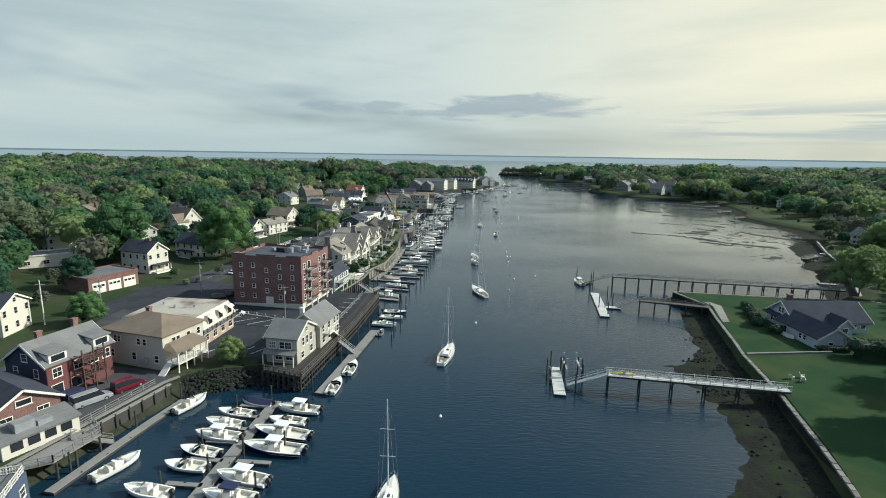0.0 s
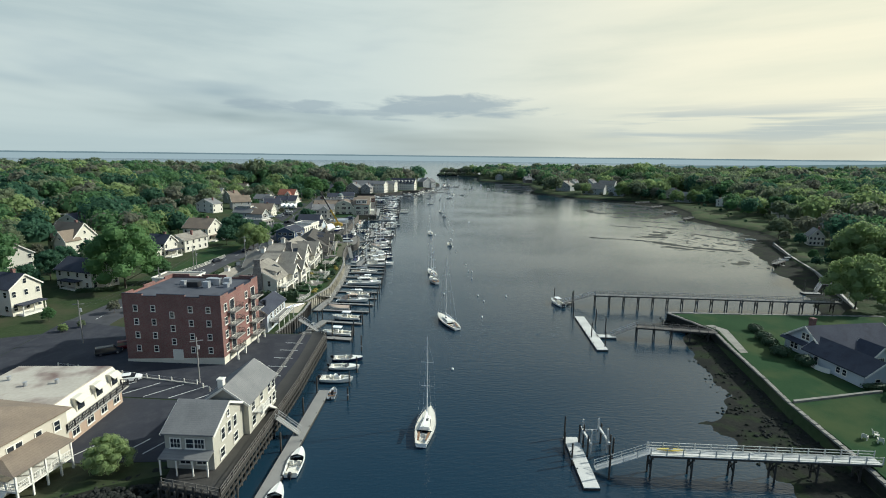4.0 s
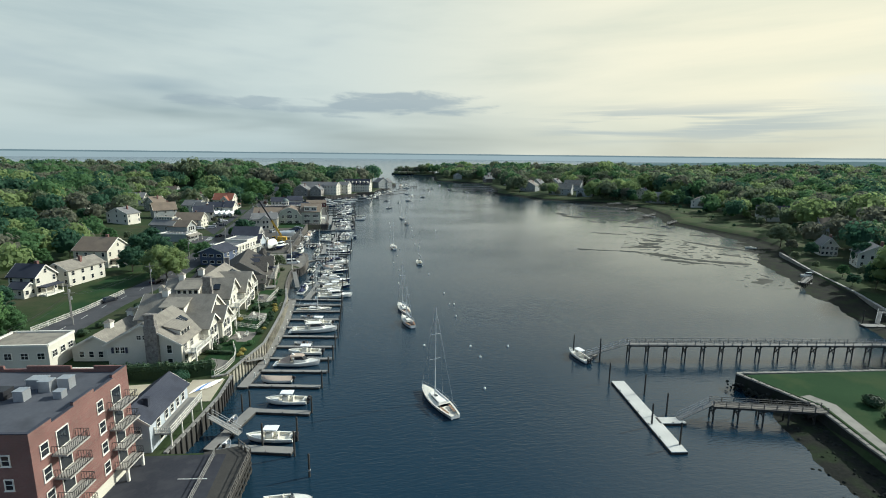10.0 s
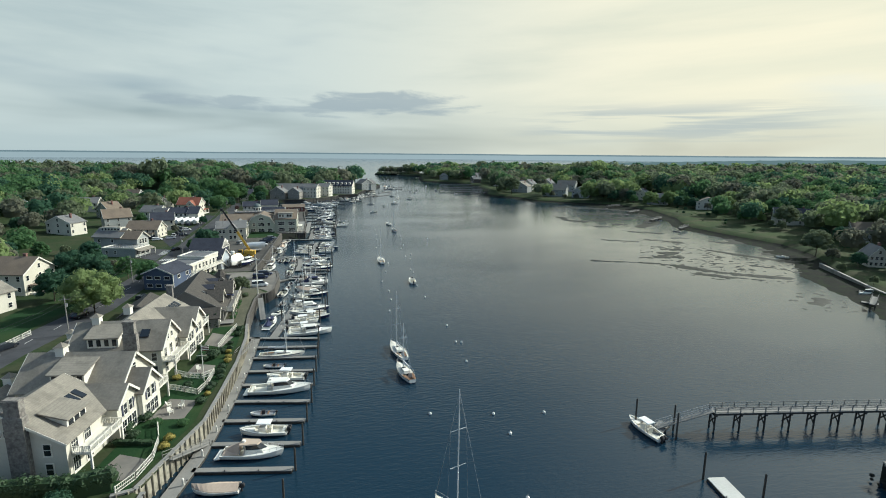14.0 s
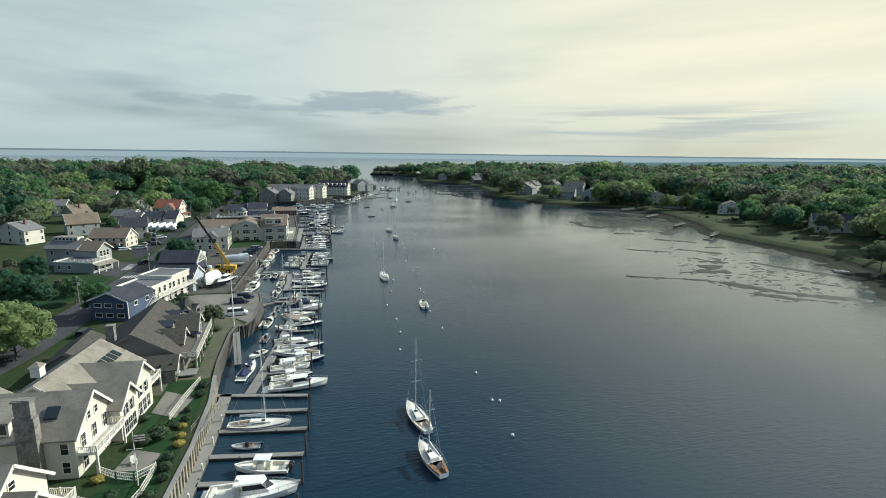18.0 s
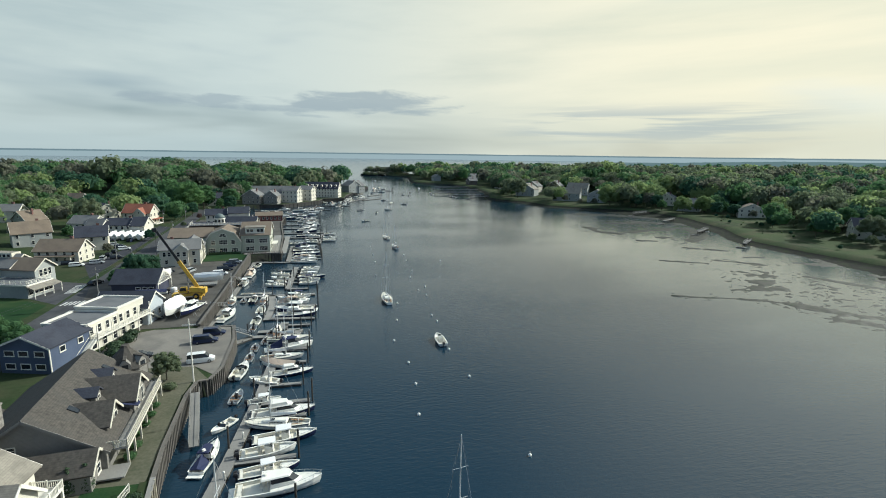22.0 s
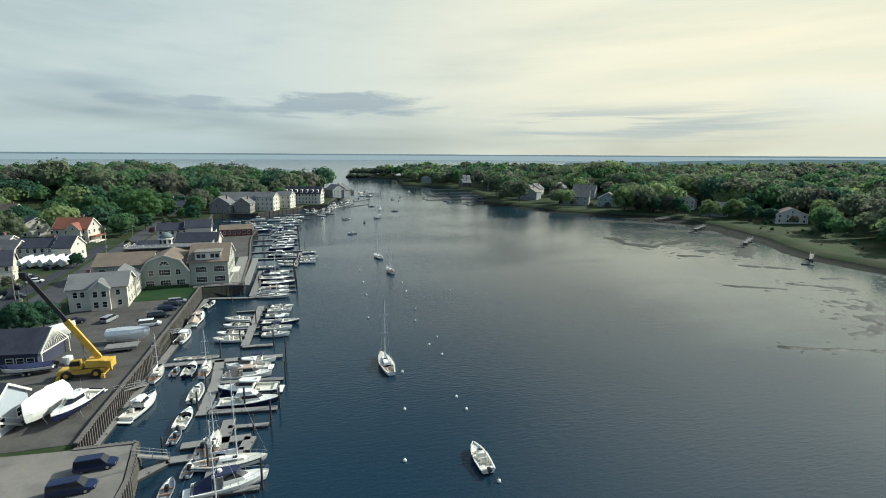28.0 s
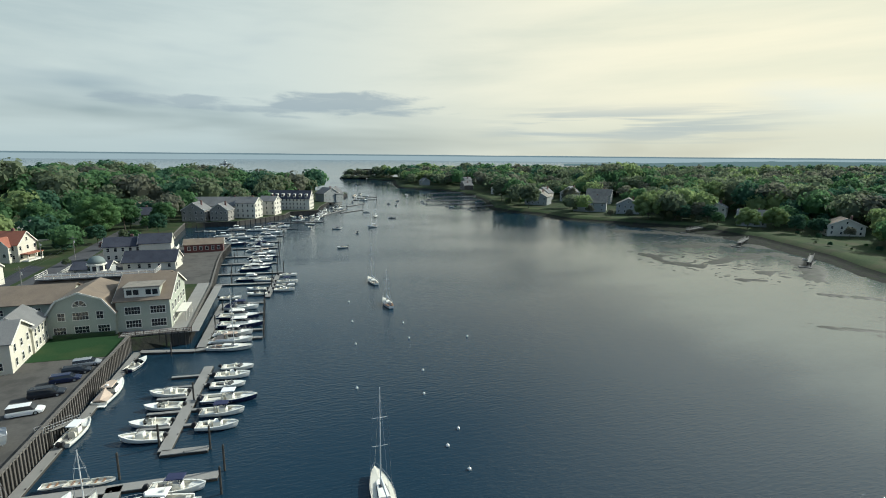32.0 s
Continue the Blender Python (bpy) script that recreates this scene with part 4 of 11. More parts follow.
    def door(self, face, u, z, w=1.0, h=2.1, material=None, label="white panelled door"):
        m = Mesh().box(-w / 2, -0.05, 0, w / 2, 0.05, h)
        m.box(-w / 2 - 0.1, -0.08, 0, -w / 2, 0.05, h + 0.1).box(w / 2, -0.08, 0, w / 2 + 0.1, 0.05, h + 0.1).box(-w / 2, -0.08, h, w / 2, 0.05, h + 0.1)
        part("door", m, material or WHITE, self.p, label, m=self.at(face, u, z))


def chimney(p, x, y, z0, z1, w=0.9, d=0.7, material=None):
    m = Mesh().box(x - w / 2, y - d / 2, z0, x + w / 2, y + d / 2, z1)
    m.box(x - w / 2 - 0.1, y - d / 2 - 0.1, z1 - 0.25, x + w / 2 + 0.1, y + d / 2 + 0.1, z1 - 0.05)
    part("chimney", m, material or BRICK, p)


def cupola(p, x, y, z, s=1.3):
    part("cupola", Mesh().box(x - s / 2, y - s / 2, z, x + s / 2, y + s / 2, z + 1.5).box(x - s / 2 - 0.12, y - s / 2 - 0.12, z + 1.4, x + s / 2 + 0.12, y + s / 2 + 0.12, z + 1.6), WHITE, p, "small white louvred cupola")
    c = (x, y, z + 2.3)
    k = s / 2 + 0.2
    part("cupola_roof", Mesh().add([(x - k, y - k, z + 1.58), (x + k, y - k, z + 1.58), (x + k, y + k, z + 1.58), (x - k, y + k, z + 1.58), c], [(3, 2, 1, 0), (0, 1, 4), (1, 2, 4), (2, 3, 4), (3, 0, 4)]), ROOFPALE, p)


def railing(p, pts, z, h=1.0, material=None, gap=0.0, name="railing", step=1.6):
    m = Mesh()
    for a, b in zip(pts, pts[1:]):
        n = max(1, round(math.dist(a, b) / step))
        for i in range(n + 1):
            x, y = a[0] + (b[0] - a[0]) * i / n, a[1] + (b[1] - a[1]) * i / n
            m.box(x - 0.06, y - 0.06, z, x + 0.06, y + 0.06, z + h + 0.08)
        for zz in (0.15, h * 0.55, h):
            m.bar((*a, z + zz), (*b, z + zz), 0.07, 0.08)
        if gap:
            k = max(1, round(math.dist(a, b) / gap))
            for i in range(k):
                x, y = a[0] + (b[0] - a[0]) * (i + 0.5) / k, a[1] + (b[1] - a[1]) * (i + 0.5) / k
                m.box(x - 0.025, y - 0.025, z + 0.1, x + 0.025, y + 0.025, z + h)
    part(name, m, material or WHITE, p)


def spread(n, m=0.12):
    return [-0.5 + m + (1 - 2 * m) * (i / (n - 1) if n > 1 else 0.5) for i in range(n)]


def simple_house(label, x, y, rot, w, d, eave, ridge, wall, roof, axis="x", style="gable", z=None, n=(4, 3), storeys=2, wing=None, chim=True, porch=None, group=""):
    """A plain dwelling: main block, windows on all sides, perhaps a wing, a chimney and a porch."""
    z = land_z(x, y) + 0.05 if z is None else z
    p = thing("house", label, "house", pose(x, y, z, 0, 0, rot), group)
    b = Block(p, 0, 0, w, d, -0.8, eave, wall, roof, ridge, axis, style, 0.45, WHITE if style == "gable" else None)
    st = eave / storeys
    zs = [st * i + st * 0.32 for i in range(storeys)]
    for f, k in (("y-", n[0]), ("x+" if x < 100 else "x-", n[1])):
        b.win(f, spread(k), zs, 0.9, min(1.4, st * 0.5), "far")
    if style == "gable":
        for f in (("x+" if x < 100 else "x-",) if axis == "x" else ("y-",)):
            b.win(f, 0.0, eave + (ridge - eave) * 0.22, 0.8, min(1.2, (ridge - eave) * 0.4), "far")
    if wing:
        wx, wy, ww, wd, we, wr, wa = wing
        c = Block(p, wx, wy, ww, wd, -0.8, we, wall, roof, wr, wa, "gable", 0.4, WHITE)
        for f in ("y-", "x+" if x < 100 else "x-"):
            c.win(f, spread(2, 0.25), [we * 0.35], 0.9, 1.2, "far")
        c.win("y-" if wa == "y" else "x+", 0.0, we + 0.2, 0.7, 0.8, "far")
    if chim:
        chimney(p, w * 0.2, 0.3, eave, ridge + 1.1)
    if porch:
        f, pw, pd = porch
        sx, sy = {"y-": (0, -1), "x+": (1, 0), "x-": (-1, 0), "y+": (0, 1)}[f]
        cx, cy = sx * (w / 2 + pd / 2), sy * (d / 2 + pd / 2)
        a, c = (pw, pd) if sy else (pd, pw)
        m = Mesh().box(cx - a / 2, cy - c / 2, -0.6, cx + a / 2, cy + c / 2, 0.35)
        for i in (-1, 0, 1):
            px, py = (cx + i * (a / 2 - 0.15), cy + sy * (c / 2 - 0.15)) if sy else (cx + sx * (a / 2 - 0.15), cy + i * (c / 2 - 0.15))
            m.box(px - 0.1, py - 0.1, 0.3, px + 0.1, py + 0.1, 2.7)
        part("porch", m, WHITE, p)
        part("porch_roof", Mesh().box(cx - a / 2 - 0.3, cy - c / 2 - 0.3, 2.65, cx + a / 2 + 0.3, cy + c / 2 + 0.3, 2.9), roof, p)
    return p

# four-storey brick block
Z = 3.05
p = thing("apartment_building", "four-storey red brick apartment block with balconies and flat roof", "building", pose(-56.8, 131.6, Z, 0, 0, -11.0))
bk = Block(p, 10.1, 8.5, 20.2, 17.0, 0, 13.4, BRICK, ROOFTAR, None, "x", "flat", name="brick_wall")
part("base_course", Mesh().prism([(-0.06, -0.06), (20.26, -0.06), (20.26, 17.06), (-0.06, 17.06)], -0.3, [0.5, 1.5, 1.5, 0.5]), CREAM, p, "cream rendered base course")
for x0, x1, h in ((0, 4.2, 0.9), (4.2, 7.2, 0.45), (7.2, 13.0, 0.9), (13.0, 16.0, 0.45), (16.0, 20.2, 0.9)):
    part("parapet", Mesh().box(x0, -0.02, 13.4, x1, 0.28, 13.4 + h), BRICK, p)
    part("parapet", Mesh().box(x0, 16.72, 13.4, x1, 17.0, 13.4 + h), BRICK, p)
for y0, y1, h in ((0.28, 3.2, 0.9), (3.2, 6.6, 0.45), (6.6, 10.2, 0.9), (10.2, 13.8, 0.45), (13.8, 16.72, 0.9)):
    part("parapet", Mesh().box(19.92, y0, 13.4, 20.2, y1, 13.4 + h), BRICK, p)
    part("parapet", Mesh().box(0, y0, 13.4, 0.28, y1, 13.4 + h), BRICK, p)
_cp = Mesh()
for x0, x1, h in ((0, 4.2, 0.9), (4.2, 7.2, 0.45), (7.2, 13.0, 0.9), (13.0, 16.0, 0.45), (16.0, 20.2, 0.9)):
    _cp.box(x0 - 0.03, -0.06, 13.4 + h, x1 + 0.03, 0.32, 13.5 + h)
for y0, y1, h in ((0.28, 3.2, 0.9), (3.2, 6.6, 0.45), (6.6, 10.2, 0.9), (10.2, 13.8, 0.45), (13.8, 16.72, 0.9)):
    _cp.box(19.88, y0, 13.4 + h, 20.26, y1, 13.5 + h)
part("coping", _cp, ROOFDARK, p)
bk.win("y-", [-0.37, -0.19, 0.19, 0.37], [2.4, 5.2, 8.0, 10.8], 0.75, 1.1)
bk.win("y-", 0.0, [4.0, 6.8, 9.6], 0.75, 1.1)
bk.door("y-", 0.03, 0.7, 1.9, 2.1, WHITE, "white double entrance door with glass")
bk.win("x+", [-0.40, 0.14], [2.4, 5.2, 8.0, 10.8], 1.0, 1.4)
bk.win("x+", [-0.24, 0.33], [2.0, 4.8, 7.6, 10.4], 1.7, 2.0, "plain")
for yy in (4.4, 14.1):
    for k, zz in enumerate((1.9, 4.7, 7.5, 10.3)):
        sl = part("balcony", Mesh().box(20.24, yy - 1.9, zz - 0.18, 21.9, yy + 1.9, zz), CONCRETE, p)
        rl = Mesh()
        for a, b in (((20.3, yy - 1.85), (21.85, yy - 1.85)), ((21.85, yy - 1.85), (21.85, yy + 1.85)), ((21.85, yy + 1.85), (20.3, yy + 1.85))):
            for h in (0.12, 1.0):
                rl.bar((*a, zz + h), (*b, zz + h), 0.05, 0.05)
            n = max(3, int(math.dist(a, b) / 0.28))
            for i in range(n + 1):
                t = i / n
                x, y = a[0] + (b[0] - a[0]) * t, a[1] + (b[1] - a[1]) * t
                rl.box(x - 0.018, y - 0.018, zz, x + 0.018, y + 0.018, zz + 1.0)
        part("balcony_rail", rl, BLACK, sl)
    for sg in (-1, 1):
        part("column", Mesh().box(21.55, yy + sg * 1.7 - 0.15, -0.3, 21.85, yy + sg * 1.7 + 0.15, 1.72), WHITE, p)
for x, y, w, d, h, mt in ((9.5, 9.5, 2.4, 1.6, 1.1, BLACK), (12.6, 9.0, 1.2, 1.2, 1.3, METAL), (13.8, 11.4, 1.4, 1.2, 1.4, METAL), (15.6, 12.2, 1.4, 1.2, 1.4, METAL), (6.2, 11.0, 1.0, 1.0, 0.8, METAL), (12.0, 12.4, 2.0, 1.4, 1.2, METAL), (16.6, 9.6, 1.0, 1.0, 0.9, METAL)):
    part("rooftop_unit", Mesh().box(x - w / 2, y - d / 2, 13.45, x + w / 2, y + d / 2, 13.45 + h).box(x - w / 2 - 0.05, y - d / 2 - 0.05, 13.45 + h, x + w / 2 + 0.05, y + d / 2 + 0.05, 13.5 + h), mt, p, "rooftop air-conditioning unit")

# grey gabled house on the wharf
p = thing("wharf_house", "beige-sided gabled wharf house with white trim", "house", pose(-28.2, 92.4, 3.04, 0, 0, -10.5))
a = Block(p, -3.3, 4.4, 6.6, 8.8, -0.3, 5.2, BEIGESIDING, ROOFGREY, 7.6, "x", "gable", 0.35, WHITE)
b = Block(p, -2.6, 13.9, 7.0, 10.2, -0.3, 5.0, BEIGESIDING, ROOFGREY, 7.5, "y", "gable", 0.35, WHITE)
a.win("y-", [-0.28, 0.22], 3.1, 1.3, 1.3, "grid")
a.win("y-", [0.02], 3.1, 1.0, 1.3)
a.win("x+", [-0.2, 0.0, 0.2], 3.0, 0.9, 1.6)
a.win("x+", [0.0], 5.5, 0.6, 0.9)
a.win("x+", [-0.25, 0.2], 0.6, 1.2, 1.3)
a.win("y-", [-0.1, 0.25], 0.8, 1.4, 1.2)
part("shop_awning", Mesh().loft([[(-6.7, -1.7, 2.3), (0.1, -1.7, 2.3), (0.1, 0.0, 2.75), (-6.7, 0.0, 2.75)], [(-6.7, -1.7, 2.42), (0.1, -1.7, 2.42), (0.1, 0.0, 2.9), (-6.7, 0.0, 2.9)]]), ROOFGREY, p)
for x in (-6.5, -4.3, -2.1, -0.1):
    part("porch_post", Mesh().box(x - 0.08, -1.65, 0, x + 0.08, -1.5, 2.32), WHITE, p)
b.win("x+", [-0.35, -0.05, 0.25, 0.42], [0.8, 3.2], 1.1, 1.4)
part("stair", Mesh().loft([[(1.0, 16.5, 0), (2.2, 16.5, 0), (2.2, 17.0, 0), (1.0, 17.0, 0)], [(1.0, 12.6, 2.7), (2.2, 12.6, 2.7), (2.2, 13.2, 2.7), (1.0, 13.2, 2.7)]]), WHITE, p)
part("landing", Mesh().box(0.9, 10.4, 2.6, 2.4, 13.2, 2.75), WHITE, p)
railing(p, [(2.3, 10.5), (2.3, 13.1)], 2.75, 1.0, WHITE, 0.25)
chimney(p, -3.4, 9.6, 6.4, 8.6, 0.8, 0.8, WHITE)

# small blue-grey house at the inlet
p = thing("inlet_house", "small pale house with dark roof beside the seawall", "house", pose(-32.6, 145.6, Z, 0, 0, -9.0))
a = Block(p, -2.6, 6.6, 5.6, 12.4, -0.5, 4.6, PALEBLUE, ROOFDARK, 6.6, "y", "gable", 0.35, WHITE)
a.win("x+", [-0.3, -0.1, 0.05, 0.2, 0.35], 2.7, 0.9, 1.3)
a.win("x+", [-0.25, 0.1, 0.32], 0.5, 1.1, 1.4)
a.win("y-", [-0.2, 0.2], 2.4, 0.9, 1.1)
part("deck", Mesh().box(0.25, 1.5, 2.1, 2.6, 12.6, 2.3), TIMBER, p)
railing(p, [(0.3, 1.5), (2.55, 1.5), (2.55, 12.6)], 2.3, 1.0, WHITE, 0.3)
for y in (1.7, 5.2, 8.8, 12.4):
    part("deck_post", Mesh().box(2.4, y - 0.08, 0, 2.56, y + 0.08, 2.1), WHITE, p)
chimney(p, -1.4, 3.4, 4.2, 7.2, 0.7, 0.7, ROOFDARK)

# tan hip-roofed house
p = thing("tan_house", "tan three-storey house with brown hip roof and porch", "house", pose(-52.4, 88.4, Z, 0, 0, -17.0))
a = Block(p, -7.2, 5.4, 14.4, 10.4, -0.5, 6.9, TAN, ROOFBROWN, 9.4, "x", "hip", 0.5)
a.win("y-", [-0.30, -0.24, 0.10, 0.20], 4.6, 0.8, 1.2)
a.win("y-", [-0.38, 0.0, 0.38], 1.4, 0.9, 1.4)
a.win("x+", [-0.25, -0.15, 0.1, 0.35], 4.5, 0.8, 1.3)
a.win("x+", [-0.1, 0.2], 1.2, 0.9, 1.4)
part("skylight", Mesh().loft([[(-9.6, 1.5, 7.35), (-8.7, 1.5, 7.35), (-8.7, 2.8, 7.95), (-9.6, 2.8, 7.95)], [(-9.6, 1.5, 7.5), (-8.7, 1.5, 7.5), (-8.7, 2.8, 8.1), (-9.6, 2.8, 8.1)]]), GLASS, p)
part("skylight", Mesh().loft([[(-11.6, 1.5, 7.35), (-10.7, 1.5, 7.35), (-10.7, 2.8, 7.95), (-11.6, 2.8, 7.95)], [(-11.6, 1.5, 7.5), (-10.7, 1.5, 7.5), (-10.7, 2.8, 8.1), (-11.6, 2.8, 8.1)]]), GLASS, p)
part("porch_floor", Mesh().box(0.05, 0.4, 1.5, 3.2, 8.0, 1.7), WHITE, p)
part("porch_roof", Mesh().loft([[(0.05, 0.1, 4.3), (3.5, 0.1, 3.9), (3.5, 8.3, 3.9), (0.05, 8.3, 4.3)], [(0.05, 0.9, 5.2), (0.4, 1.4, 5.1), (0.4, 7.0, 5.1), (0.05, 7.5, 5.2)]]), ROOFBROWN, p)
for y in (0.5, 2.4, 4.3, 6.2, 7.9):
    part("porch_post", Mesh().box(3.0, y - 0.1, -0.2, 3.2, y + 0.1, 3.95), WHITE, p)
railing(p, [(0.1, 0.5), (3.1, 0.5), (3.1, 7.9)], 1.7, 1.0, WHITE, 0.25)
part("stair", Mesh().loft([[(0.4, -1.8, 0), (1.8, -1.8, 0), (1.8, -1.4, 0), (0.4, -1.4, 0)], [(0.4, 0.2, 1.6), (1.8, 0.2, 1.6), (1.8, 0.5, 1.6), (0.4, 0.5, 1.6)]]), WHITE, p)
part("air_conditioner", Mesh().box(-4.8, -0.75, 1.2, -3.6, -0.02, 2.2), METAL, p)
chimney(p, -9.0, 6.0, 8.6, 10.1)

# mansard building with white flat roof
p = thing("mansard_building", "low brick building with cream mansard and white flat roof", "building", pose(-51.2, 97.6, Z, 0, 0, -6.0))
a = Block(p, -8.2, 8.0, 16.4, 16.0, -0.5, 3.6, mat("buff_brick", (0.30, 0.22, 0.16), (0.42, 0.31, 0.23), 0.9, 0.3, 6.0, 0.6), None, None, "x", "flat")
part("mansard", Mesh().loft([[(-16.9, -0.5, 3.5), (0.5, -0.5, 3.5), (0.5, 16.5, 3.5), (-16.9, 16.5, 3.5)], [(-15.8, 0.6, 6.7), (-0.6, 0.6, 6.7), (-0.6, 15.4, 6.7), (-15.8, 15.4, 6.7)]]), CREAM, p, "cream panelled mansard")
part("roof", Mesh().box(-15.7, 0.7, 6.6, -0.7, 15.3, 6.85), ROOFSTAINED, p)
for y in (1.8, 6.0, 10.2, 14.0):
    part("dormer", Mesh().box(-1.6, y - 0.9, 4.0, 0.35, y + 0.9, 6.3), CREAM, p)
    part("dormer_window", Mesh().box(0.34, y - 0.7, 4.3, 0.40, y + 0.7, 6.1), GLASS, p)
    part("awning", Mesh().loft([[(0.3, y - 1.0, 6.2), (0.3, y + 1.0, 6.2), (0.3, y + 1.0, 6.3), (0.3, y - 1.0, 6.3)], [(1.1, y - 1.0, 5.6), (1.1, y + 1.0, 5.6), (1.1, y + 1.0, 5.7), (1.1, y - 1.0, 5.7)]]), CREAM, p)
part("balcony", Mesh().box(0.5, 0.8, 3.3, 1.9, 15.2, 3.5), CONCRETE, p)
railing(p, [(0.6, 0.9), (1.85, 0.9), (1.85, 15.1), (0.6, 15.1)], 3.5, 1.0, BLACK, 0.3)
a.win("x+", [-0.4, -0.2, 0.0, 0.2, 0.4], 0.8, 1.4, 1.7)
for x in (-13, -9, -5):
    part("roof_vent", Mesh().tube((x, 8 + (x % 3), 6.8), (x, 8 + (x % 3), 7.5), 0.25, 0.3, 8), METAL, p)
a.win("y-", spread(5), 0.9, 1.2, 1.4)

# dark house with outside stairs
p = thing("dark_house", "dark navy and red house with timber outside stairs", "house", pose(-64.3, 76.0, Z, 0, 0, 74.0))
a = Block(p, 5.8, 4.6, 11.6, 9.2, -0.5, 6.4, MAROON, ROOFGREY, 9.6, "x", "gable", 0.5, WHITE)
part("gable_siding", Mesh().loft([[(-0.07, 0.02, -0.5), (-0.07, 9.18, -0.5), (-0.07, 9.18, 6.35), (-0.07, 4.6, 9.5), (-0.07, 0.02, 6.35)], [(-0.01, 0.02, -0.5), (-0.01, 9.18, -0.5), (-0.01, 9.18, 6.35), (-0.01, 4.6, 9.5), (-0.01, 0.02, 6.35)]]), NAVY, p, "dark navy clapboard gable")
a.win("x-", [-0.25, 0.25], [1.2, 4.0], 0.9, 1.4)
a.win("x-", 0.0, 6.6, 1.2, 1.2)
a.win("y-", [-0.38, -0.1], [0.9], 1.8, 1.7, "plain")
a.win("y-", [-0.36, -0.05, 0.2, 0.4], [3.9], 1.4, 1.5)
for x in (2.0, 9.8):
    part("dormer", Mesh().box(x - 1.5, -0.1, 6.2, x + 1.5, 3.2, 8.0), WHITE, p)
    part("dormer_roof", Mesh().loft([[(x - 1.8, -0.4, 8.0), (x + 1.8, -0.4, 8.0), (x + 1.8, 3.9, 8.7), (x - 1.8, 3.9, 8.7)], [(x - 1.8, -0.4, 8.2), (x + 1.8, -0.4, 8.2), (x + 1.8, 3.9, 8.9), (x - 1.8, 3.9, 8.9)]]), ROOFGREY, p)
    part("dormer_window", Mesh().box(x - 1.1, -0.16, 6.7, x + 1.1, -0.1, 7.7), GLASS, p)
for zz in (2.7, 5.4):
    part("landing", Mesh().box(4.4, -2.2, zz - 0.12, 8.6, -0.05, zz), BROWNTIMBER, p)
    railing(p, [(4.4, -0.1), (4.4, -2.15), (8.6, -2.15), (8.6, -0.1)], zz, 1.0, BROWNTIMBER, 0.3)
for x in (4.5, 6.5, 8.5):
    part("stair_post", Mesh().box(x - 0.09, -2.2, -0.3, x + 0.09, -2.02, 7.6), BROWNTIMBER, p)
for z0 in (0.0, 2.7):
    part("stair_flight", Mesh().bar((8.3, -1.6, z0), (4.8, -1.6, z0 + 2.7), 1.0, 0.18).bar((8.3, -2.1, z0 + 1.0), (4.8, -2.1, z0 + 3.7), 0.06, 0.1), BROWNTIMBER, p)
chimney(p, 3.0, 5.2, 8.6, 10.8)
chimney(p, 9.6, 5.6, 8.6, 11.0)
part("chain_link_store", Mesh().box(1.0, -2.6, 0, 4.0, -0.4, 1.2), CANVASNAVY, p, "blue tarpaulin over stored goods")

# brick-fronted house with a low shed roof
p = thing("brick_house", "brick-fronted gabled house with a low shed wing", "house", pose(-58.6, 66.6, Z, 0, 0, 62.0))
a = Block(p, -1.0, 8.0, 9.0, 14.0, -0.5, 4.6, BRICK, ROOFDARK, 7.2, "y", "gable", 0.5, WHITE)
a.win("y-", [-0.25, 0.25], 2.6, 1.4, 1.2)
a.win("y-", [0.0], 4.9, 1.8, 0.8, "plain")
part("shed_roof", Mesh().loft([[(-6.0, -3.8, 2.2), (4.0, -3.8, 2.2), (4.0, 1.0, 3.0), (-6.0, 1.0, 3.0)], [(-6.0, -3.8, 2.35), (4.0, -3.8, 2.35), (4.0, 1.0, 3.2), (-6.0, 1.0, 3.2)]]), ROOFGREY, p)
part("shed_wall", Mesh().box(-5.7, -3.4, -0.4, 3.7, 1.0, 2.3), CREAM, p)
for x in (-4, -2, 0, 2):
    part("shed_window", Mesh().box(x - 0.7, -3.46, 0.7, x + 0.7, -3.4, 1.9), GLASS, p)
part("rooftop_unit", Mesh().box(-3.6, -2.4, 2.6, -1.2, -0.6, 3.9).box(-1.0, -2.6, 2.5, 0.8, -1.2, 3.3), METAL, p)

# timber landing below it
p = thing("timber_landing", "weathered timber landing with plank rails over the seawall", "deck", None)
part("deck", Mesh().prism([(-60, 56), (-52.0, 60.5), (-50.2, 67.5), (-53.4, 70.5), (-57.5, 64.0), (-62, 61)], 2.5, 2.72), TIMBER, p)
railing(p, [(-60, 56), (-52.0, 60.5), (-50.2, 67.5), (-53.4, 70.5)], 2.72, 1.0, TIMBER, 0.0, "plank_railing", 1.5)
for x, y in ((-51.9, 60.8), (-51.2, 63.5), (-50.4, 67.2), (-55, 59), (-58, 57.4)):
    part("piling", pile_mesh(2.5, 0.17) if False else Mesh().tube((0, 0, -1.5), (0, 0, 2.5), 0.17, 0.16, 8), DARKTIMBER, p, m=pose(x, y, 0))
p = thing("blue_boat_house", "blue-sided low house with a white rail", "building", pose(-56.0, 50.5, 1.2, 0, 0, 20))
a = Block(p, 0, 0, 12, 7, -2.5, 3.4, BLUE, ROOFGREY, None, "x", "flat")
a.win("y-", spread(4), 1.0, 1.2, 1.2)
a.win("x+", spread(2, 0.25), 1.0, 1.2, 1.2)
railing(p, [(-5.8, 3.3), (5.8, 3.3), (5.8, -3.3)], 3.46, 1.0, WHITE, 0.3)


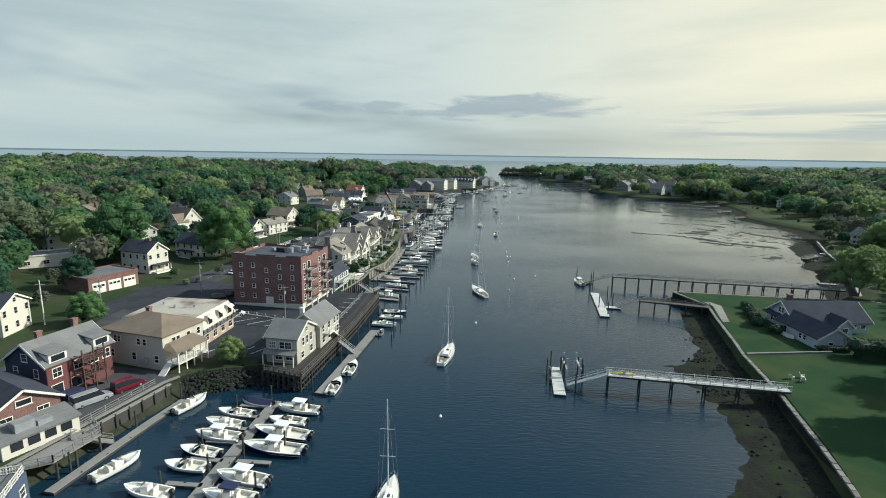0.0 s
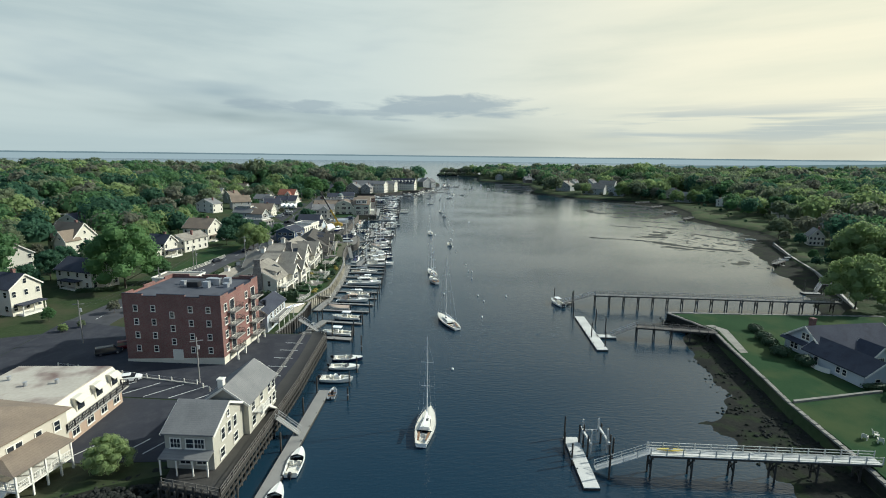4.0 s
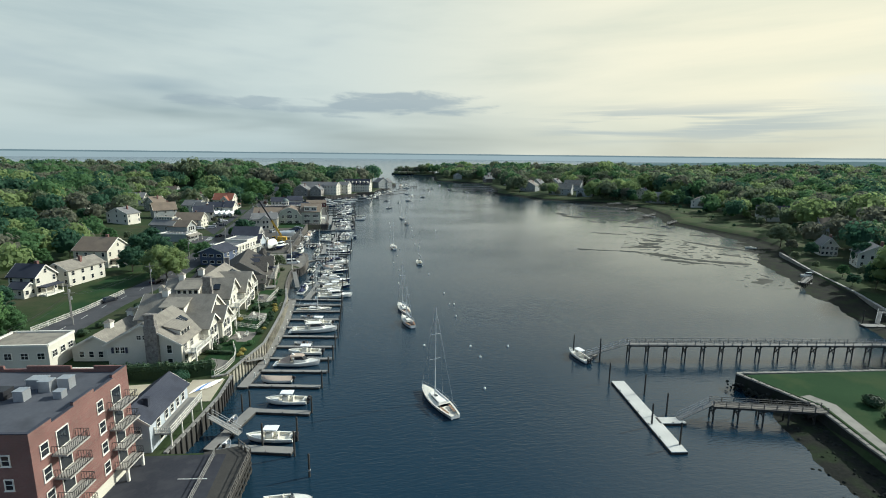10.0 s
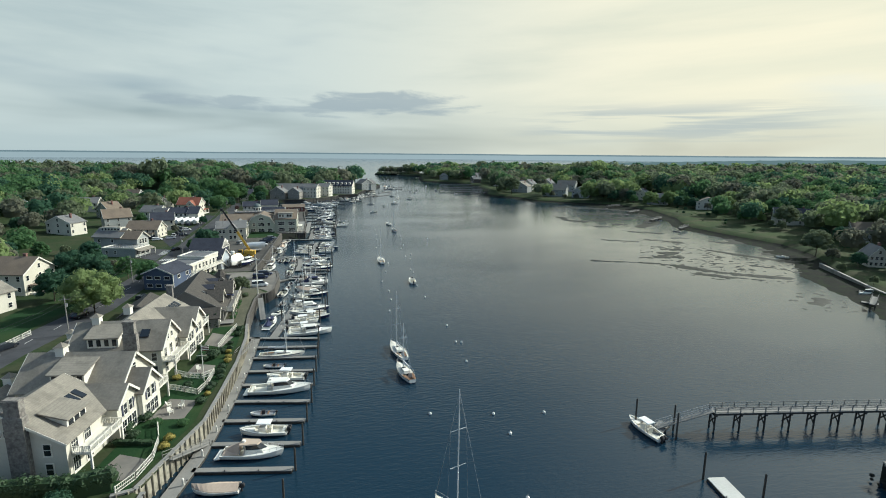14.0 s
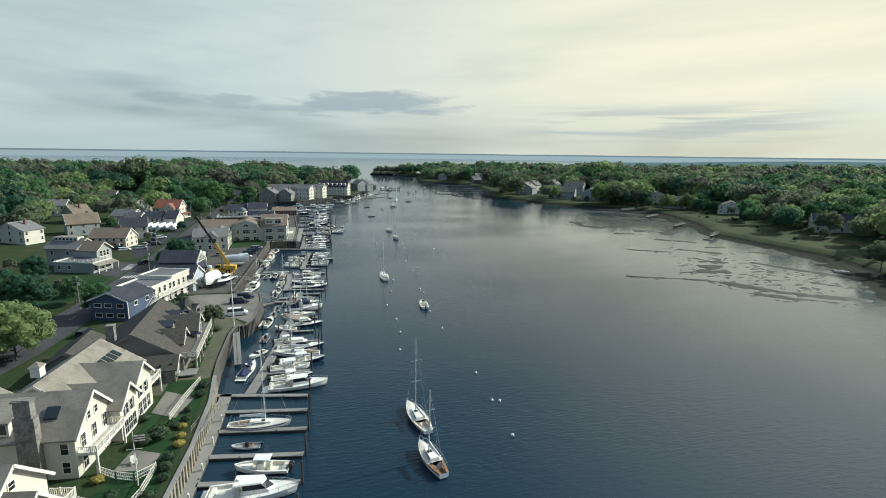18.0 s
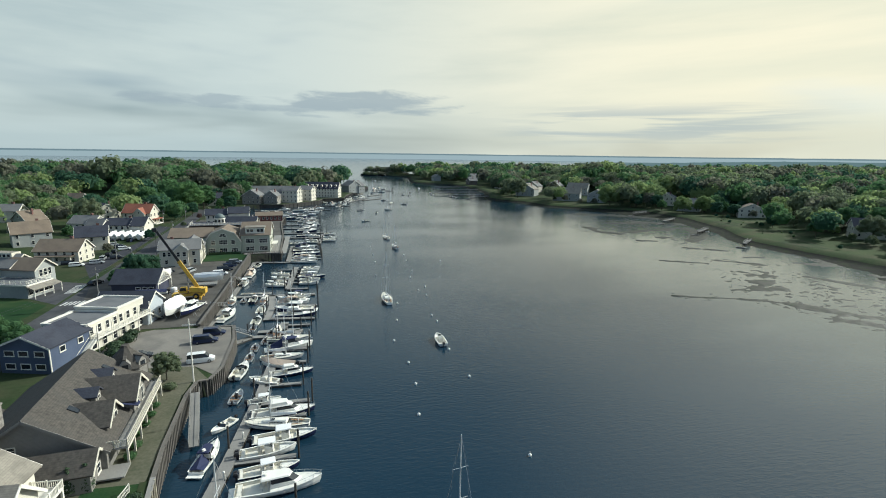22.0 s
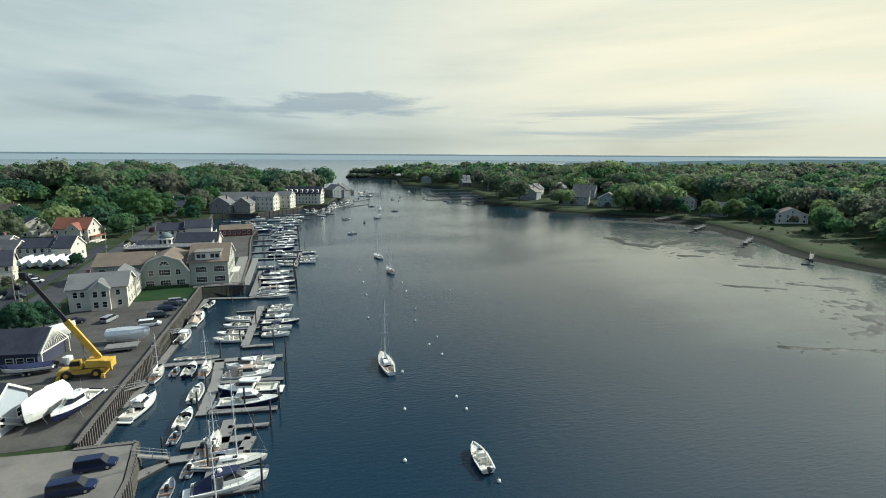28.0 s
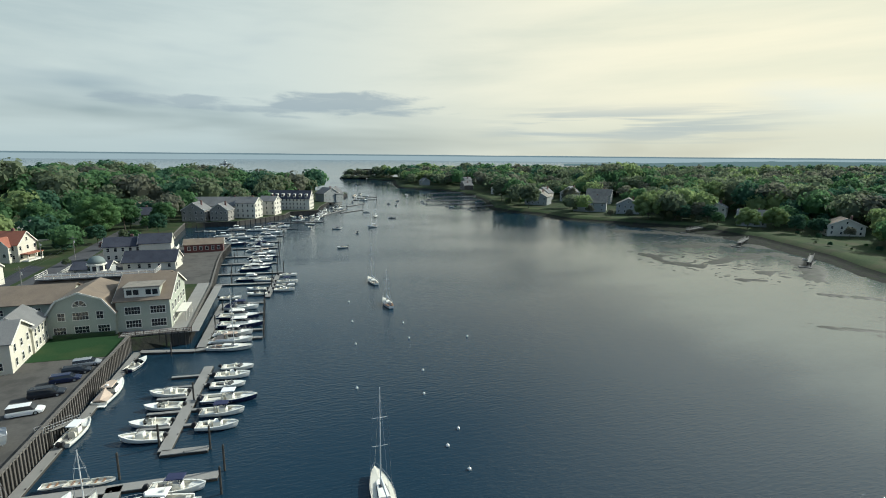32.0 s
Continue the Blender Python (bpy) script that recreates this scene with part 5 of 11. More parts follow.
# white waterside houses
def thing_rail(parent, pts, z):
    m = Mesh()
    for a, b in zip(pts, pts[1:]):
        for h in (0.12, 0.95):
            m.bar((*a, z + h), (*b, z + h), 0.09, 0.09)
        n = max(2, int(math.dist(a, b) / 0.22))
        for i in range(n + 1):
            t = i / n
            x, y = a[0] + (b[0] - a[0]) * t, a[1] + (b[1] - a[1]) * t
            w = 0.07 if i % 7 == 0 else 0.03
            m.box(x - w, y - w, z, x + w, y + w, z + (1.1 if i % 7 == 0 else 0.95))
    return part("balustrade", m, WHITE, parent)


def condo(x, y, rot, label, long_first):
    """A white gabled house: a long roof along the shore and cross gables towards the water."""
    p = thing("waterside_house", label, "house", pose(x, y, Z, 0, 0, rot))

    def cross(gy, w, e, r, front, back, wins=True):
        g = Block(p, (front + back) / 2, gy, front - back, w, -0.5, e, WHITESIDING, ROOFPALE, r, "x", "gable", 0.55, WHITE)
        if wins:
            g.win("x+", [-0.13, 0.13], 3.3, 0.85, 1.7)
            g.win("x+", [-0.24, 0.0, 0.24], 0.4, 1.1, 2.1, "grid")
            for sg in (-1, 1):
                part("shutter", Mesh().box(front, gy + sg * (w * 0.13 + 0.72) - 0.2, 3.3, front + 0.09, gy + sg * (w * 0.13 + 0.72) + 0.2, 5.0), NAVY, p, "dark shutter")
        return g

    def shed_dormer(x0, x1, y0, y1, z0, zf, zb, n):
        """Facing south, with a band of windows."""
        part("dormer", Mesh().loft([[(x0, y0, z0), (x1, y0, z0), (x1, y1, z0), (x0, y1, z0)], [(x0, y0, zf), (x1, y0, zf), (x1, y1, zb), (x0, y1, zb)]]), WHITE, p)
        part("dormer_roof", Mesh().loft([[(x0 - 0.35, y0 - 0.45, zf - 0.02), (x1 + 0.35, y0 - 0.45, zf - 0.02), (x1 + 0.35, y1 + 0.1, zb + 0.08), (x0 - 0.35, y1 + 0.1, zb + 0.08)], [(x0 - 0.35, y0 - 0.45, zf + 0.18), (x1 + 0.35, y0 - 0.45, zf + 0.18), (x1 + 0.35, y1 + 0.1, zb + 0.28), (x0 - 0.35, y1 + 0.1, zb + 0.28)]]), ROOFPALE, p)
        for k in range(n):
            u = x0 + (x1 - x0) * (k + 0.5) / n
            part("dormer_window", Mesh().box(u - 0.36, y0 - 0.07, z0 + (zf - z0) * 0.35, u + 0.36, y0 + 0.02, zf - 0.22), GLASS, p)

    def skylights(cx, half, r, e, y0, n):
        sl = (r - e) / half
        for k in range(n):
            xa, xb = cx + half * 0.40, cx + half * 0.62
            za, zb = r - sl * (xa - cx) + 0.2, r - sl * (xb - cx) + 0.2
            part("skylight", Mesh().loft([[(xa, y0 + k * 1.4, za), (xb, y0 + k * 1.4, zb), (xb, y0 + k * 1.4 + 1.0, zb), (xa, y0 + k * 1.4 + 1.0, za)], [(xa, y0 + k * 1.4, za + 0.16), (xb, y0 + k * 1.4, zb + 0.16), (xb, y0 + k * 1.4 + 1.0, zb + 0.16), (xa, y0 + k * 1.4 + 1.0, za + 0.16)]]), GLASS, p)

    def balcony(y0, y1, x0, d, z=2.9):
        bl = part("balcony", Mesh().box(x0, y0, z, x0 + d, y1, z + 0.2), WHITE, p)
        thing_rail(bl, [(x0 + 0.05, y0 + 0.05), (x0 + d - 0.05, y0 + 0.05), (x0 + d - 0.05, y1 - 0.05), (x0 + 0.05, y1 - 0.05)], z + 0.2)
        for yy in (y0 + 0.15, y1 - 0.15):
            part("balcony_post", Mesh().box(x0 + d - 0.25, yy - 0.12, -0.3, x0 + d - 0.01, yy + 0.12, z), WHITE, p)

    if long_first:
        m1 = Block(p, -8.4, 5.6, 14.4, 11.2, -0.5, 5.4, WHITESIDING, ROOFPALE, 9.4, "y", "gable", 0.55, WHITE)
        m1.win("y-", [-0.36, -0.30], 3.4, 0.9, 1.2, "grid")
        m1.win("y-", [-0.06, 0.02], 6.2, 0.8, 0.8, "grid")
        m1.win("y-", [0.34], [0.6, 3.4], 0.9, 1.6)
        for sx in (-1, 1):
            part("shutter", Mesh().box(-13.2 + sx * 1.35 - 0.22, -0.20, 3.4, -13.2 + sx * 1.35 + 0.22, -0.11, 4.6), NAVY, p, "dark shutter")
        skylights(-8.4, 7.2, 9.4, 5.4, 5.6, 3)
        # dormer in the long roof, towards the water
        part("dormer", Mesh().loft([[(-5.4, 2.2, 5.2), (-2.2, 2.2, 5.2), (-2.2, 6.2, 5.2), (-5.4, 6.2, 5.2)], [(-5.4, 2.2, 8.2), (-2.2, 2.2, 7.3), (-2.2, 6.2, 7.3), (-5.4, 6.2, 8.2)]]), WHITE, p)
        part("dormer_roof", Mesh().loft([[(-5.6, 1.8, 8.2), (-1.8, 1.8, 7.2), (-1.8, 6.6, 7.2), (-5.6, 6.6, 8.2)], [(-5.6, 1.8, 8.4), (-1.8, 1.8, 7.4), (-1.8, 6.6, 7.4), (-5.6, 6.6, 8.4)]]), ROOFPALE, p)
        for k in (-1, 0, 1):
            part("dormer_window", Mesh().box(-2.22, 4.2 + k * 1.2 - 0.45, 6.1, -2.14, 4.2 + k * 1.2 + 0.45, 7.0), GLASS, p)
        m1.win("x+", [-0.36, -0.12], 3.3, 1.3, 1.9, "grid")
        m1.win("x+", [-0.36, -0.12], 0.4, 1.3, 2.0, "grid")
        cross(11.4, 5.4, 5.6, 7.8, 0.4, -8.0)
        g = cross(17.8, 9.4, 6.2, 10.3, -1.6, -17.0, False)
        g.win("x+", 0.0, 7.6, 0.8, 0.9)
        cross(16.6, 5.2, 5.4, 8.0, 1.2, -7.0)
        shed_dormer(-11.6, -6.6, 13.2, 17.0, 6.2, 8.6, 9.7, 4)
        balcony(0.8, 8.2, -1.3, 2.6)
        balcony(19.4, 22.8, -1.7, 2.8)
        chim = (-6.6, -0.2)
        cups = ((-12.5, 17.8, 9.9), (-20.6, 9.0, 5.2), (-20.6, 17.2, 5.2))
        wings = ((-20.6, 12.0, 9.6, 16.0, 2.9, 5.6, "y"),)
    else:
        g = cross(5.2, 9.0, 5.9, 9.9, -1.2, -17.0, False)
        g.win("x+", [-0.1, 0.1], 6.4, 0.7, 1.0)
        g.win("x+", [-0.3, 0.0, 0.3], 3.3, 1.0, 1.9, "grid")
        g.win("x+", [-0.3, 0.1, 0.3], 0.4, 1.1, 2.0, "grid")
        g.win("y-", [-0.3, 0.42], [0.8, 3.4], 0.9, 1.5)
        part("skylight", Mesh().loft([[(-5.4, 2.2, 7.55), (-3.8, 2.2, 7.55), (-3.8, 3.4, 8.62), (-5.4, 3.4, 8.62)], [(-5.4, 2.2, 7.75), (-3.8, 2.2, 7.75), (-3.8, 3.4, 8.82), (-5.4, 3.4, 8.82)]]), GLASS, p)
        shed_dormer(-14.0, -8.6, 0.9, 4.6, 5.8, 8.1, 9.4, 4)
        cross(11.6, 5.2, 5.4, 7.9, 0.4, -8.0)
        cross(17.4, 6.2, 6.0, 8.7, 0.0, -9.0)
        m1 = Block(p, -10.0, 17.4, 13.0, 17.0, -0.5, 5.4, WHITESIDING, ROOFPALE, 9.4, "y", "gable", 0.55, WHITE)
        skylights(-10.0, 6.5, 9.4, 5.4, 19.6, 4)
        balcony(1.0, 8.6, -1.3, 2.4)
        balcony(20.8, 25.0, -3.6, 3.4)
        chim = (-6.0, 0.2)
        cups = ((-14.0, 5.2, 9.5), (-21.0, 9.0, 5.2), (-12.0, 13.0, 9.0))
        wings = ((-21.0, 10.0, 9.0, 14.0, 2.9, 5.6, "y"),)
    cx, cy = chim
    part("stone_chimney", Mesh().prism([(cx - 1.2, cy - 0.6), (cx + 1.2, cy - 0.6), (cx + 1.2, cy + 0.45), (cx - 1.2, cy + 0.45)], -0.4, 9.2).prism([(cx - 0.95, cy - 0.5), (cx + 0.95, cy - 0.5), (cx + 0.95, cy + 0.5), (cx - 0.95, cy + 0.5)], 9.2, 11.6).box(cx - 1.1, cy - 0.65, 11.3, cx + 1.1, cy + 0.65, 11.5), STONE, p, "tall fieldstone chimney")
    for wx, wy, ww, wd, we, wr, wa in wings:
        w1 = Block(p, wx, wy, ww, wd, -0.5, we, WHITESIDING, ROOFPALE, wr, wa, "gable", 0.5, WHITE)
        w1.win("y-", [-0.3, -0.1, 0.1, 0.3], 0.9, 0.9, 1.2)
    for q in cups:
        cupola(p, *q)
    return p


condo(-34.6, 175.6, -11.0, "white gabled waterside house with stone chimney and balconies", True)
condo(-31.2, 205.4, -7.0, "white gabled waterside house with cupolas and stone chimney", False)

# taupe house under a weathered shake roof, by the curved bulkhead
p = thing("shingle_house", "taupe house with weathered shake roofs, turret and cream verandah", "house", pose(-23.0, 236.4, Z, 0, 0, 1.5))
a = Block(p, -11.4, 12.0, 16.4, 22.4, -0.5, 3.4, TAUPE, ROOFSHAKE, 8.7, "y", "gable", 0.6, TAUPE)
a.win("y-", [0.05, 0.22], 1.2, 1.0, 1.2)
a.win("y-", [-0.1], 4.4, 0.8, 0.8)
for gy, w, e, r, front in ((7.2, 5.2, 4.8, 6.9, -4.0), (14.4, 6.4, 5.0, 7.4, -2.4)):
    g = Block(p, front - 4.2, gy, 8.4, w, -0.5, e, TAUPE, ROOFSHAKE, r, "x", "gable", 0.5, CREAM)
    g.win("x+", [-0.2, 0.2], 2.9, 1.0, 1.9)
    g.win("x+", 0.0, 5.2, 0.6, 0.8)
    g.win("x+", [-0.25, 0.25], 0.3, 1.3, 1.8)
for dy in (10.8, 17.6):
    dr = Block(p, -9.4, dy, 5.6, 2.2, 5.0, 6.7, TAUPE, ROOFDARK, 7.5, "x", "gable", 0.3)
    dr.win("x+", 0.0, 5.5, 0.8, 0.9)
for y0, y1 in ((5.6, 6.6), (19.6, 20.6)):
    part("skylight", Mesh().loft([[(-8.6, y0, 7.05), (-7.4, y0, 6.3), (-7.4, y1, 6.3), (-8.6, y1, 7.05)], [(-8.6, y0, 7.25), (-7.4, y0, 6.5), (-7.4, y1, 6.5), (-8.6, y1, 7.25)]]), GLASS, p)
# eight-sided turret with small gables
part("turret", Mesh().tube((-6.6, 25.2, -0.5), (-6.6, 25.2, 5.2), 3.1, 3.1, 8), TAUPE, p)
part("turret_roof", Mesh().tube((-6.6, 25.2, 5.1), (-6.6, 25.2, 8.2), 3.6, 0.5, 8).tube((-6.6, 25.2, 8.1), (-6.6, 25.2, 8.5), 0.7, 0.6, 8), ROOFSHAKE, p)
for an in (-0.5, -1.4):
    cx, cy = -6.6 + 1.9 * math.cos(an), 25.2 + 1.9 * math.sin(an)
    q = Mesh()
    ux, uy = math.cos(an), math.sin(an)
    ring = lambda d: [(cx + ux * d - uy * k, cy + uy * d + ux * k, z) for k, z in ((-0.8, 4.6), (0.8, 4.6), (0.8, 6.0), (0.0, 6.9), (-0.8, 6.0))]
    part("turret_dormer", q.loft([ring(-1.2), ring(1.2)]), TAUPE, p)
    part("dormer_window", Mesh().bar((cx + ux * 1.24 - uy * 0.45, cy + uy * 1.24 + ux * 0.45, 5.5), (cx + ux * 1.24 + uy * 0.45, cy + uy * 1.24 - ux * 0.45, 5.5), 0.08, 1.0), GLASS, p)
    part("dormer_roof", Mesh().bar((cx - ux * 1.2, cy - uy * 1.2, 6.98), (cx + ux * 1.5, cy + uy * 1.5, 6.98), 0.5, 0.14), ROOFSHAKE, p)
w = Block(p, -23.0, 9.0, 7.6, 13.0, -0.5, 2.8, TAUPE, ROOFSHAKE, 5.0, "y", "gable", 0.5)
w2 = Block(p, -8.4, -0.8, 9.0, 4.6, -0.5, 2.7, TAUPE, ROOFSHAKE, 4.4, "x", "gable", 0.5, CREAM)
w2.win("x+", [0.1], 0.9, 1.0, 1.2)
w2.win("y-", [0.2], 1.0, 0.9, 1.1)
Block(p, -15.6, -1.6, 7.0, 5.6, -0.5, 2.9, TAUPE, ROOFSHAKE, 4.8, "y", "gable", 0.5, CREAM)
part("verandah", Mesh().box(-4.0, 1.6, 2.5, -1.0, 22.0, 2.7), TIMBER, p)
railing(p, [(-4.0, 1.7), (-1.05, 1.7), (-1.05, 21.9)], 2.7, 1.0, CREAM, 0.25)
part("verandah_beam", Mesh().box(-1.2, 1.6, 2.2, -0.98, 22.0, 2.52), CREAM, p)
for y in (1.8, 5.0, 8.3, 11.6, 14.9, 18.3, 21.7):
    part("verandah_post", Mesh().box(-1.22, y - 0.12, -0.3, -0.98, y + 0.12, 2.3), CREAM, p)
part("awning", Mesh().loft([[(-3.8, 10.2, 4.7), (-1.6, 10.2, 4.2), (-1.6, 11.6, 4.2), (-3.8, 11.6, 4.7)], [(-3.8, 10.2, 4.8), (-1.6, 10.2, 4.3), (-1.6, 11.6, 4.3), (-3.8, 11.6, 4.8)]]), CANVASNAVY, p)
part("lower_deck", Mesh().box(-4.0, -1.6, 0.3, -0.8, 1.5, 0.5), TIMBER, p)
chimney(p, -15.4, 3.4, 6.0, 9.9, 1.3, 1.3, STONE)

# blue hall with a white balconied wing
p = thing("blue_building", "blue-sided two-storey building with white balconied wing", "building", pose(-48.5, 279.5, Z, 0, 0, -19.0))
a = Block(p, -0.2, -0.6, 9.6, 10.0, -0.5, 5.2, BLUE, ROOFDARK, 7.2, "y", "gable", 0.5, WHITE)
a.win("y-", [-0.3, -0.02, 0.3], 3.4, 1.7, 0.9, "plain")
a.win("y-", [-0.3, 0.0, 0.3], 0.9, 1.7, 0.9, "plain")
a.win("x+", [-0.2, 0.25], 3.4, 1.2, 1.0, "plain")
part("corner_board", Mesh().box(4.55, -5.72, -0.4, 4.72, -5.5, 5.2), WHITE, p)
for y0, y1, e in ((4.5, 13.4, 5.7), (13.5, 22.5, 6.5)):
    wb = Block(p, -0.6, (y0 + y1) / 2, 9.6, y1 - y0, -0.5, e, WHITESIDING, ROOFFLAT, None, "x", "flat", 0.4, WHITE)
    wb.win("x+", spread(4, 0.1), 3.5, 1.0, 1.6)
    wb.win("x+", spread(3, 0.15), 0.4, 1.2, 1.9)
part("balcony", Mesh().box(4.25, 4.8, 2.8, 6.0, 22.4, 3.0), WHITE, p)
railing(p, [(4.3, 4.9), (5.9, 4.9), (5.9, 22.3), (4.3, 22.3)], 3.0, 1.0, WHITE, 0.3)
for y in (5.0, 9.3, 13.6, 17.9, 22.2):
    part("balcony_post", Mesh().box(5.75, y - 0.08, -0.3, 5.91, y + 0.08, 5.7), WHITE, p)
for y0, sg in ((4.9, -1), (22.3, 1)):
    part("stair", Mesh().bar((5.2, y0, 2.9), (5.2, y0 + sg * 4.4, 0.1), 1.2, 0.3), WHITE, p)
    part("stair_rail", Mesh().bar((5.8, y0, 3.9), (5.8, y0 + sg * 4.4, 1.1), 0.07, 0.09).bar((4.6, y0, 3.9), (4.6, y0 + sg * 4.4, 1.1), 0.07, 0.09), WHITE, p)

# boatyard sheds
p = thing("boat_shed", "grey boat shed with dark blue roof", "shed", pose(-41.2, 303.4, Z, 0, 0, -12))
a = Block(p, 0, 0, 12.0, 8.0, -0.4, 4.4, PALEBLUE, ROOFDARK, 7.2, "x", "gable", 0.4, WHITE)
a.win("x+", [-0.2, 0.22], 1.2, 0.9, 1.3)
a.win("y-", [-0.3, 0.0, 0.3], 1.4, 1.0, 1.2)
p = thing("boat_shed", "dark boat shed with a white latticed gable", "shed", pose(-46.0, 331.8, Z, 0, 0, -10))
a = Block(p, 0, 0, 12.0, 9.0, -0.4, 3.4, NAVY, ROOFDARK, 6.6, "x", "gable", 0.5)
a.win("y-", [0.1, 0.25, 0.4], 1.0, 1.2, 1.2)
lat = Mesh()
for k in range(-6, 7):
    y0 = k * 0.72
    lat.bar((6.7, y0, 3.0), (6.7, y0 * 0.06, 6.5), 0.1, 0.12)
lat.bar((6.7, -4.6, 3.0), (6.7, 0, 6.75), 0.14, 0.26).bar((6.7, 4.6, 3.0), (6.7, 0, 6.75), 0.14, 0.26).bar((6.7, -4.6, 3.0), (6.7, 4.6, 3.0), 0.14, 0.2)
for sy in (-4.4, 4.4):
    lat.box(6.6, sy - 0.1, -0.3, 6.8, sy + 0.1, 3.0)
part("gable_lattice", lat, WHITE, p)

# beige corner house in front of the hotel
p = thing("beige_house", "beige two-storey house with white-trimmed bay", "house", pose(-42.2, 371.0, Z, 0, 0, 4.0))
a = Block(p, 0, 0, 13.2, 11.0, -0.5, 6.0, CREAM, ROOFGREY, 8.8, "x", "gable", 0.5, WHITE)
g = Block(p, 0.6, -5.0, 4.4, 3.4, -0.5, 6.0, CREAM, ROOFGREY, 8.0, "y", "gable", 0.4, WHITE)
b = Block(p, 3.0, 9.4, 8.0, 9.0, -0.5, 5.4, CREAM, ROOFGREY, 8.2, "y", "gable", 0.4, WHITE)
g.win("y-", [-0.22, 0.22], [0.9, 3.7], 1.0, 1.5)
a.win("y-", [-0.38, -0.26, 0.34], [3.7], 0.9, 1.4)
a.win("y-", [-0.34, 0.36], [0.9], 0.9, 1.4)
a.win("x+", spread(3, 0.2), [0.9, 3.7], 0.9, 1.4)
b.win("x+", spread(4, 0.15), [0.9, 3.4], 0.9, 1.4)
chimney(p, -3.0, 1.0, 7.6, 9.8, 0.8, 0.8)

# gabled waterfront hotel
p = thing("hotel", "sage-sided waterfront hotel with gambrel front and white windows", "hotel", pose(-29.6, 384.8, Z, 0, 0, -2.0))
g = Block(p, 0, 7.0, 13.4, 14.0, -0.5, 5.2, SAGE, ROOFBROWN, 10.2, "y", "gambrel", 0.4)
g.win("y-", [-0.32, 0.32], 0.9, 2.3, 1.5, "grid")
g.win("y-", [0.0], 0.9, 2.8, 1.5, "grid")
g.win("y-", [-0.28, 0.28], 4.0, 1.3, 1.7)
g.win("y-", [0.0], 4.0, 3.0, 1.7, "grid")
_gk, _gq = 6.7 - 13.4 * 0.165, 5.2 + 5.0 * 0.66
for sg in (-1, 1):
    part("barge_board", Mesh().bar((sg * 7.0, -0.43, 4.95), (sg * _gk, -0.43, _gq + 0.1), 0.1, 0.34).bar((sg * _gk, -0.43, _gq + 0.1), (0, -0.43, 10.3), 0.1, 0.34), WHITE, p)
arch = Mesh()
arch.add([(1.3 * math.cos(i * 0.31416), -0.06, 7.1 + 1.3 * math.sin(i * 0.31416)) for i in range(11)] + [(1.3 * math.cos(i * 0.31416), 0.02, 7.1 + 1.3 * math.sin(i * 0.31416)) for i in range(11)], [tuple(range(11)), tuple(reversed(range(11, 22)))] + [(i, i + 11, i + 12, i + 1) for i in range(10)])
part("fan_window", arch, GLASS, p)
fr = Mesh()
for i in range(10):
    fr.bar((1.4 * math.cos(i * 0.31416), -0.10, 7.1 + 1.4 * math.sin(i * 0.31416)), (1.4 * math.cos((i + 1) * 0.31416), -0.10, 7.1 + 1.4 * math.sin((i + 1) * 0.31416)), 0.1, 0.18)
for i in (2, 5, 8):
    fr.bar((0, -0.10, 7.1), (1.4 * math.cos(i * 0.31416), -0.10, 7.1 + 1.4 * math.sin(i * 0.31416)), 0.06, 0.08)
fr.bar((-1.45, -0.10, 7.05), (1.45, -0.10, 7.05), 0.1, 0.16)
part("fan_frame", fr, WHITE, p)
r = Block(p, 12.3, 10.0, 11.2, 18.0, -0.5, 7.4, SAGE, ROOFBROWN, 11.6, "x", "gable", 0.5, WHITE)
r.win("y-", [-0.20, 0.27], [0.9, 4.1], 3.1, 1.7, "grid")
r.win("x+", spread(5, 0.14), [0.8, 3.9], 1.4, 1.6)
r.win("x+", [-0.15, 0.0, 0.15], 7.2, 1.2, 1.8)
part("dormer", Mesh().box(8.6, 1.8, 7.6, 15.8, 6.0, 10.2), SAGE, p)
part("dormer_roof", Mesh().box(8.2, 1.4, 10.2, 16.2, 8.6, 10.5), ROOFPALE, p)
part("dormer_front", Mesh().box(8.5, 1.72, 7.7, 15.9, 1.80, 10.2), WHITE, p)
for x in (9.5, 10.9, 13.5, 14.9):
    part("dormer_window", Mesh().box(x - 0.55, 1.66, 8.5, x + 0.55, 1.73, 9.7), GLASS, p)
l = Block(p, -14.5, 17.0, 16.0, 13.0, -0.5, 5.6, SAGE, ROOFBROWN, 8.6, "x", "gable", 0.5)
l.win("y-", spread(4, 0.15), 3.2, 1.6, 1.3, "grid")
b = Block(p, -1.5, 24.0, 30.0, 12.0, -0.5, 7.0, SAGE, ROOFBROWN, 9.1, "x", "gable", 0.5)
part("roof_terrace", Mesh().box(-16.4, 20.5, 8.9, 10.6, 27.5, 9.2), ROOFFLAT, p)
railing(p, [(-16.4, 27.4), (-16.4, 20.5), (10.6, 20.5), (10.6, 27.4)], 9.2, 1.1, WHITE, 0.0, "roof_rail", 2.0)
part("belvedere", Mesh().tube((-5.4, 29.0, 7.2), (-5.4, 29.0, 11.0), 2.1, 2.1, 12).tube((-5.4, 29.0, 10.9), (-5.4, 29.0, 11.3), 2.4, 2.4, 12), WHITE, p)
for k in range(8):
    part("belvedere_window", Mesh().box(-0.45, -0.06, 0, 0.45, 0.06, 1.3), GLASS, p, m=pose(-5.4 + 2.08 * math.cos(k * 0.7854), 29.0 + 2.08 * math.sin(k * 0.7854), 9.4, 0, 0, k * 45 + 90))
